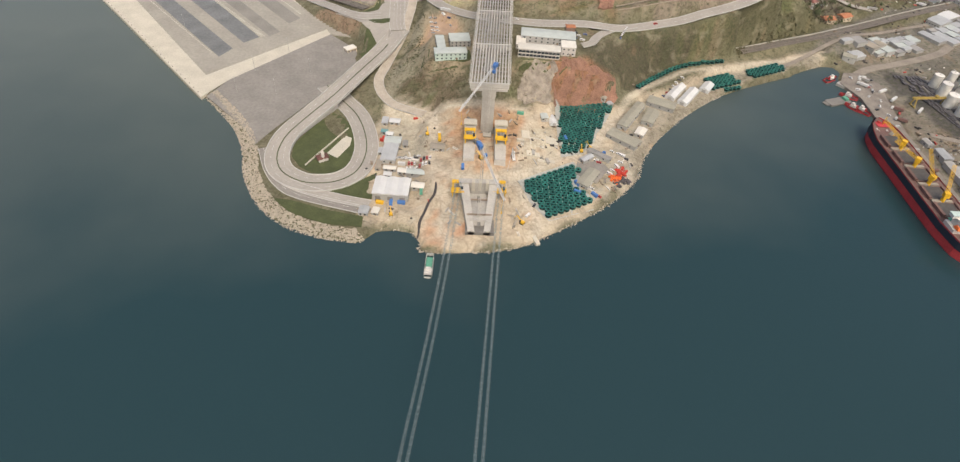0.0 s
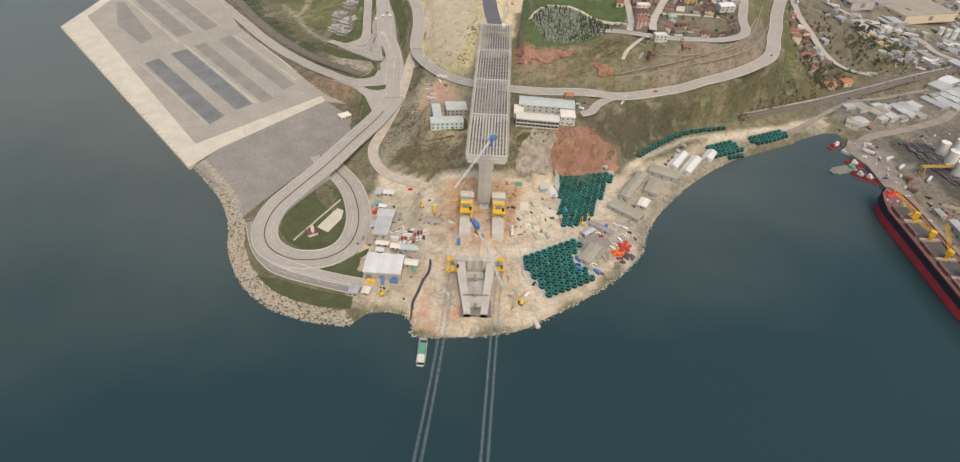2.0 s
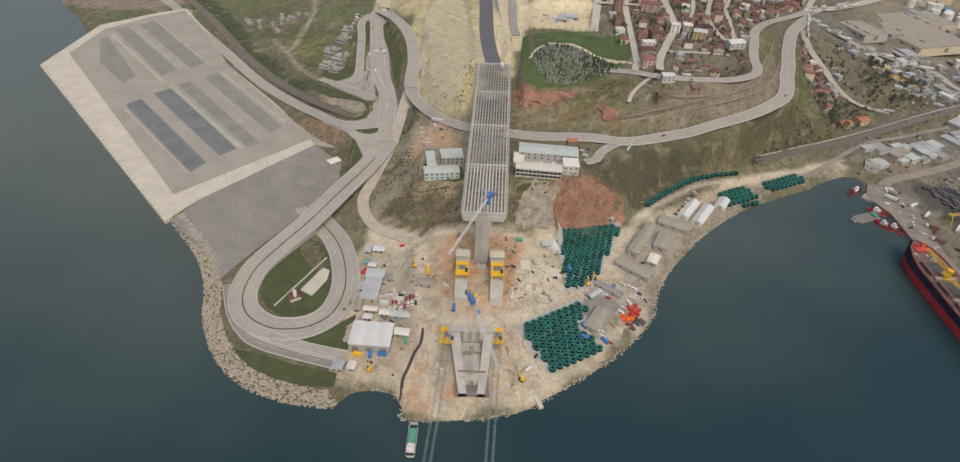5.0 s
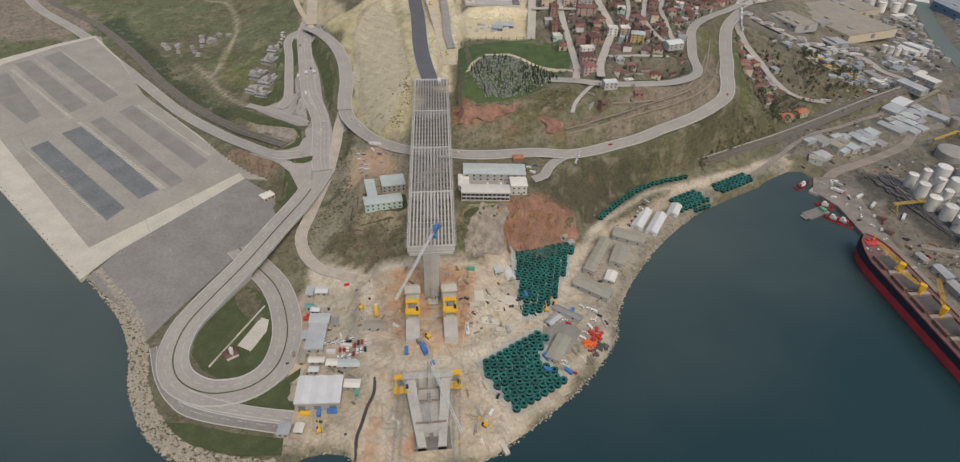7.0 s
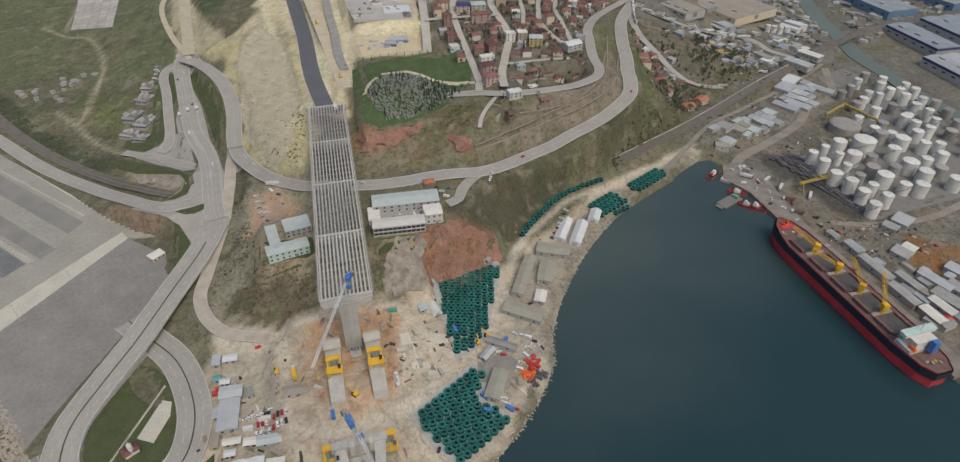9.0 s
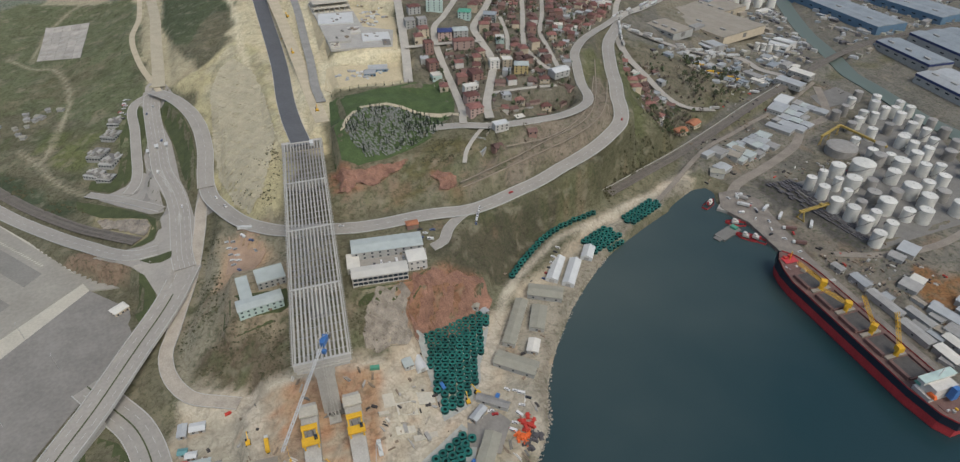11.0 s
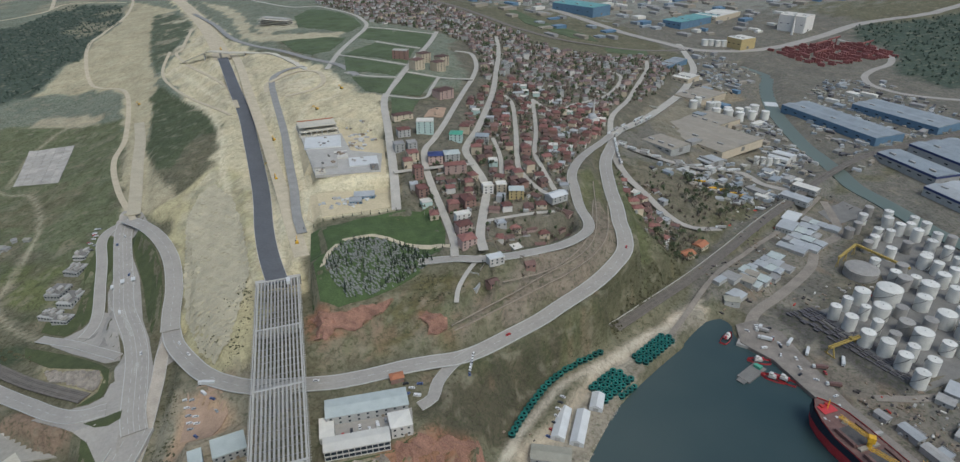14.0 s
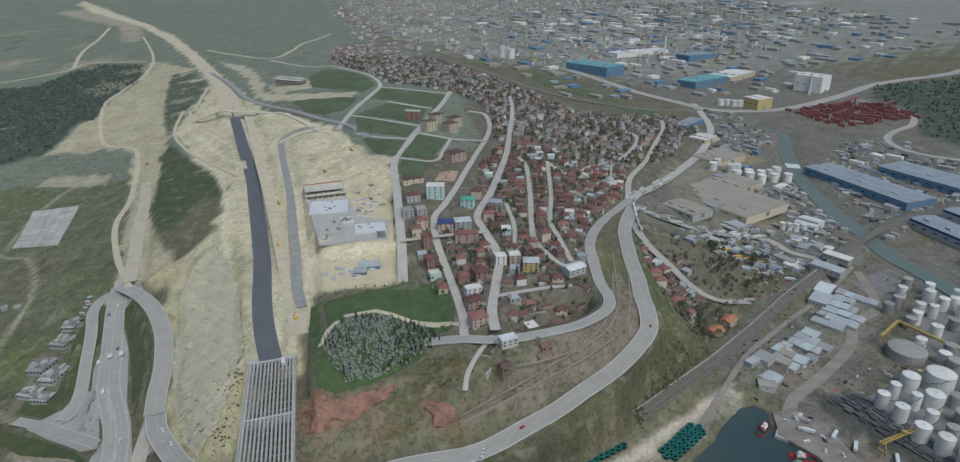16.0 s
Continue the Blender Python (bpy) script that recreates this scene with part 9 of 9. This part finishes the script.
for x, y, w, l, h, m in ((104, 948, 40, 36, 1.6, "roof_white"), (138, 876, 30, 24, 1.2, "roof_white"), (100, 886, 24, 34, 2.4, "concrete"), (118, 902, 14, 20, 1.8, "roof_pale"), (92, 862, 10, 12, 1.2, "concrete_pale"), (146, 856, 8, 14, 1.5, "concrete_dark")):
    u = thing("raised_slab", x, y, 97.8, rnd.uniform(-3, 3) - 6, "raised pale concrete slab with formwork", "slab", "raised slabs")
    part("slab", Build().box(0, 0, 0, w, l, h), M[m], u)
    for k in range(5):
        part("formwork", Build().box(rnd.uniform(-.42, .42) * w, rnd.uniform(-.42, .42) * l, h, rnd.uniform(1, 4), rnd.uniform(1, 5), rnd.uniform(.3, 1.4), rnd.uniform(0, 90)), M[rnd.choice(("timber", "steel_grey", "concrete_dark"))], u)
for i in range(34):
    x, y = rnd.choice(((104, 812), (128, 812), (148, 965), (150, 950), (140, 930), (150, 985)))
    x, y = x + rnd.gauss(0, 7), y + rnd.gauss(0, 6)
    s = thing("material_pile", x, y, fly(x, y), rnd.uniform(0, 90), "pile of building blocks and boards on sand", "building material", "building piles")
    for k in range(3):
        part("pallet", Build().box(rnd.uniform(-3, 3), rnd.uniform(-3, 3), 0, rnd.uniform(1.5, 4), rnd.uniform(2, 5), rnd.uniform(.6, 2)), M[rnd.choice(("roof_grey", "concrete", "timber", "roof_white"))], s)
for x, y, a, w, l in ((128, 818, -10, 20, 12), (118, 808, -10, 12, 10)):
    building("site_cabin", x, y, a, w, l, 3, "flat", "wall_blue", "roof_grey", "row of blue-grey site cabins", "cabin", bays=(4, 1))
fb = thing("unfinished_apartments", 90, 1690, fly(90, 1690) + .2, -42, "long pale unfinished apartment frame on bare earth", "building site")
for k in range(4):
    part("slab", Build().box(0, 0, k * 3.4, 74, 26, .5), M["concrete_pale"], fb)
    part("wall", Build().box(0, 3, k * 3.4 + .5, 68, 16, 2.9), M["concrete_dark" if k < 3 else "concrete"], fb)
# overpass across the motorway
ov = along([(-93, 1538), (-65, 1521), (-28, 1492), (-1, 1470), (24, 1464), (56, 1441), (76, 1407), (102, 1325), (117, 1269)], 10)
zo = np.array([fly(p[0], p[1]) for p in ov]) + 0.6
zo = np.maximum(zo, np.interp(ov[:, 0], [-93, -35, 32, 76, 117], [zo[0], 101, 101, 97, zo[-1]]))
op = tagged(part("overpass", ribbon(ov, zo, -5, 5, 0, 1.6), M["concrete_pale"]), "pale concrete overpass across the motorway", "bridge", kind="structure")
for i in (5, 8, 12):
    part("pier", Build().box(ov[i][0], ov[i][1], fly(*ov[i]) - 1, 2, 8, zo[i] - fly(*ov[i]), -10), M["concrete"], op)
# half-built grey flats by the plaza
for x, y, w, l, h in ((-149, 903, 12, 16, 7), (-151, 878, 15, 17, 8), (-161, 848, 15, 20, 9), (-147, 830, 14, 22, 8), (-161, 815, 16, 14, 6), (-149, 803, 15, 12, 6)):
    g = thing("concrete_ruin", x, y, fly(x, y), rnd.uniform(-34, -12), "roofless grey concrete building shell beside the lawn", "ruined building", "grey concrete shells")
    part("wall", Build().box(0, 0, -1.5, w, l, h * .55 + 1.5), M["wall_grey"], g)
    part("slab", Build().box(-.1 * w, .08 * l, h * .55, w * .72, l * .8, .4).box(.36 * w, -.2 * l, h * .55, w * .25, l * .4, .4), M["concrete_dark"], g)
    for k in range(4):
        part("upper_wall", Build().box((-.3 + .2 * k) * w, rnd.uniform(-.3, .3) * l, h * .55 + .5, w * .16, l * .3, rnd.uniform(1.5, 3.2)), M["concrete"], g)
    for k in range(5):
        share("window", window_mesh(1.8, 1.6), g, -w / 2 + (k + .5) * w / 5, -l / 2 - .03, h * .18)
        share("window", window_mesh(1.8, 1.6), g, w / 2 + .03, -l / 2 + (k + .5) * l / 5, h * .18, 90)
patch("grass_verge", "green lawn beside the grey shells", "lawn", [(-137, 905), (-132, 880), (-127, 830), (-124, 795), (-130, 783), (-143, 778), (-166, 796), (-164, 806), (-140, 800), (-138, 830), (-142, 870)], M["grass"], 0.3)
HUTS = ((-293, 961), (-268, 947), (-247, 946), (-286, 970), (-261, 968), (-243, 983))
for i in range(16):
    x, y = rnd.choice(HUTS) 
    x, y = x + rnd.gauss(0, 9), y + rnd.gauss(0, 8)
    building("hut", x, y, rnd.uniform(0, 90), rnd.uniform(4, 7), rnd.uniform(4, 8), 2.6, "gable_y", "wall_grey", rnd.choice(("roof_olive", "roof_dusty")), "small grey hut on the meadow", "hut", "meadow huts", rise=.8, door=False)


# ---------------------------------------------------------------- plants
def make_tree(kind, seed, leafy):
    r = random.Random(seed)
    t = thing(kind, 0, 0, -90, 0, {"cypress": "slim dark green cypress among graves", "tree": "rounded green tree with an uneven crown", "bare_tree": "leafless brown tree with fine twigs"}[kind], "tree", kind + "s")
    tr = Build()
    h = 7 if kind == "cypress" else 8
    tr.cyl(0, 0, -.8, .22, h * .55, 6, .1)
    if kind != "cypress":
        for i in range(5):
            a = i * 1.26 + r.uniform(-.3, .3)
            tr.beam((0, 0, h * .3), (math.cos(a) * 1.9, math.sin(a) * 1.9, h * .7), .14)
    part("trunk", tr, M["bark"], t)
    cr = Build()
    n = 46 if kind == "cypress" else 64
    for i in range(n):
        if kind == "cypress":
            zz = r.uniform(.8, h)
            q = (1 - zz / h) * 1.0 + .15
            a = r.uniform(0, 6.28)
            cr.clump(math.cos(a) * q * r.random(), math.sin(a) * q * r.random(), zz, r.uniform(.25, .5), r, .6)
        else:
            a, e, q = r.uniform(0, 6.28), r.uniform(-.5, 1.4), r.uniform(.35, 1.0) ** .6
            k = r.uniform(.85, 1.25)
            cr.clump(math.cos(a) * math.cos(e) * 2.6 * q * k, math.sin(a) * math.cos(e) * 2.6 * q * k, h * .62 + math.sin(e) * 2.5 * q, r.uniform(.28, .62) * (1 if leafy else .55), r)
    part("crown", cr, M["leaf_dark"] if kind == "cypress" else M["leaf"] if leafy else M["twig"], t)
    return t


TREES = {"cypress": [make_tree("cypress", s, True) for s in (1, 2)], "tree": [make_tree("tree", s, True) for s in (3, 4, 5)], "bare_tree": [make_tree("bare_tree", s, False) for s in (6, 7, 8)]}
tree_used = set()


def plant(kind, x, y, size=1.0):
    k = rnd.randrange(len(TREES[kind]))
    t = TREES[kind][k]
    m = pose(x, y, fly(x, y), 0, 0, rnd.uniform(0, 360))
    if (kind, k) not in tree_used:
        tree_used.add((kind, k))
        t.matrix_basis = m
    else:
        o = copy_thing(t, m)
        o.scale = (size, size, size * rnd.uniform(.85, 1.2))


CEM = [(75, 704), (84, 721), (98, 731), (120, 733), (139, 723), (156, 712), (163, 691), (161, 682), (148, 675), (126, 668), (100, 663), (88, 662), (79, 684)]
n = 0
while n < 190:
    x, y = rnd.uniform(74, 165), rnd.uniform(660, 734)
    if inside(x, y, CEM, 1) and (rnd.random() < 0.3 or x > 128):
        plant("cypress", x, y, rnd.uniform(.45, .85))
        n += 1
for x, y in along([(66, 782), (110, 776), (150, 772)], 8):
    plant("cypress", x, y, .55)
for x, y in along([(132, 724), (160, 704), (180, 697)], 6):
    plant("cypress", x, y, .5)
g = Build()
for _ in range(1500):
    x, y = rnd.uniform(74, 165), rnd.uniform(660, 734)
    if inside(x, y, CEM, 1) and (x < 140 or rnd.random() < .5):
        g.box(x, y, fly(x, y) + .2, rnd.uniform(.7, 1.3), rnd.uniform(1.5, 2.4), .5, rnd.uniform(15, 45)).box(x - .3, y + 1.0, fly(x, y) + .2, .8, .15, 1.1, 30)
tagged(part("gravestones", g, M["stone_white"]), "close rows of pale gravestones", "graves", kind="stuff")
n = 0
while n < 140:
    x, y = rnd.uniform(170, 520), rnd.uniform(640, 1100)
    if (inside(x, y, NEAR_TOWN, 2) or inside(x, y, SLOPE)) and clear_of_roads(x, y, 2.5) and free_spot(x, y, 1.0):
        plant(rnd.choice(("bare_tree", "bare_tree", "bare_tree", "tree", "cypress")), x, y, rnd.uniform(.8, 1.35))
        n += 1
n = 0
while n < 60:
    x, y = rnd.uniform(395, 620), rnd.uniform(680, 860)
    if (inside(x, y, [(395, 690), (440, 700), (500, 752), (450, 765), (410, 740)], 1) or inside(x, y, [(490, 765), (560, 780), (600, 830), (530, 850), (480, 800)])) and clear_of_roads(x, y, 2.5) and free_spot(x, y, 1.5):
        plant(rnd.choice(("tree", "tree", "bare_tree")), x, y, rnd.uniform(1.0, 1.7))
        n += 1
# scrub and far woods
bush, wood, town_green, town_twig = Build(), Build(), Build(), Build()
SCRUBS = ([(-30, 700), (-12, 652), (6, 650), (20, 690), (16, 730), (-10, 720)], [(-330, 940), (-260, 838), (-202, 776), (-160, 750), (-169, 772), (-215, 810), (-273, 891), (-336, 990)], [(296, 632), (360, 662), (430, 697), (424, 708), (350, 672), (300, 650)], [(120, 560), (170, 560), (240, 590), (330, 632), (420, 690), (470, 735), (440, 745), (360, 680), (250, 612), (150, 582)], [(-60, 520), (-10, 492), (10, 510), (0, 528), (-40, 540)], [(100, 655), (170, 640), (185, 655), (150, 672)], [(60, 492), (78, 510), (62, 530), (46, 512)], [(-90, 600), (-60, 660), (-40, 660), (-36, 560), (-70, 540)], [(350, 668), (400, 700), (440, 760), (420, 780), (370, 690)])
n = 0
while n < 14000:
    ring = rnd.choice(SCRUBS[1:4] * 4 + SCRUBS[4:] + SCRUBS[:1])
    xs, ys = [p[0] for p in ring], [p[1] for p in ring]
    x, y = rnd.uniform(min(xs), max(xs)), rnd.uniform(min(ys), max(ys))
    if inside(x, y, ring) and math.sin(x * .13 + 2 * math.sin(y * .09)) + math.sin(y * .17) > -0.6 and clear_of_roads(x, y, 1.0):
        r = rnd.uniform(.2, 1.0) ** 2 * (2.2 if ring in SCRUBS[1:3] else 1.1) + .2
        bush.clump(x, y, fly(x, y) + r * .3, r, rnd, r * .8)
    n += 1
FARWOODS = (WOODS_WEST, WOODS_EAST)
n = 0
while n < 9000:
    ring = FARWOODS[0] if rnd.random() < .5 else FARWOODS[1]
    xs, ys = [p[0] for p in ring], [p[1] for p in ring]
    x, y = rnd.uniform(min(xs), max(xs)), rnd.uniform(min(ys), max(ys))
    if inside(x, y, ring):
        r = rnd.uniform(1.2, 2.8) if ring is FARWOODS[0] else rnd.uniform(2.2, 4.2)
        wood.clump(x, y, fly(x, y) + r * .5, r, rnd, r * 1.1)
    n += 1
n = 0
while n < 16000:
    x, y = rnd.uniform(165, 1000), rnd.uniform(640, 2050)
    if (inside(x, y, NEAR_TOWN) or inside(x, y, FAR_TOWN) or inside(x, y, VALE) or inside(x, y, WOODED)) and clear_of_roads(x, y, 1.2):
        r = rnd.uniform(.8, 2.6) * (1 if y < 1100 else 1.5)
        (town_green if rnd.random() < .45 else town_twig).clump(x, y, fly(x, y) + r * 1.1, r, rnd, r * 1.25)
    n += 1
for _ in range(40):
    x, y = rnd.gauss(303, 6), rnd.gauss(633, 5)
    r = rnd.uniform(.8, 2.4)
    bush.clump(x, y, fly(x, y) + r * .4, r, rnd, r * .9)
tagged(part("scrub", bush, M["scrub"]), "low olive scrub on the slope", "bushes", kind="stuff")
tagged(part("far_woods", wood, M["wood_hazed"]), "dark woods covering distant hills", "woods", kind="stuff")
tagged(part("garden_bushes", town_green, M["leaf"]), "bushes and small trees between houses", "bushes", kind="stuff")
tagged(part("garden_twigs", town_twig, M["twig"]), "bare brown bushes and small trees between houses", "bushes", kind="stuff")
# lamp posts along the loop road and the quay
for x, y in ((-205, 560), (-180, 600), (-212, 520), (-150, 560), (-175, 520), (-300, 640), (-360, 700), (-250, 700), (-330, 800)):
    lp = thing("lamp_post", x, y, 3.2, rnd.uniform(0, 90), "tall slim grey lamp post on paving", "lamp post", "lamp posts")
    part("pole", Build().cyl(0, 0, 0, .18, 16, 8, .1), M["steel_grey"], lp)
    part("lamp_head", Build().box(0, .6, 16, .5, 1.6, .25).box(0, -.6, 16, .5, 1.6, .25), M["steel_grey"], lp)
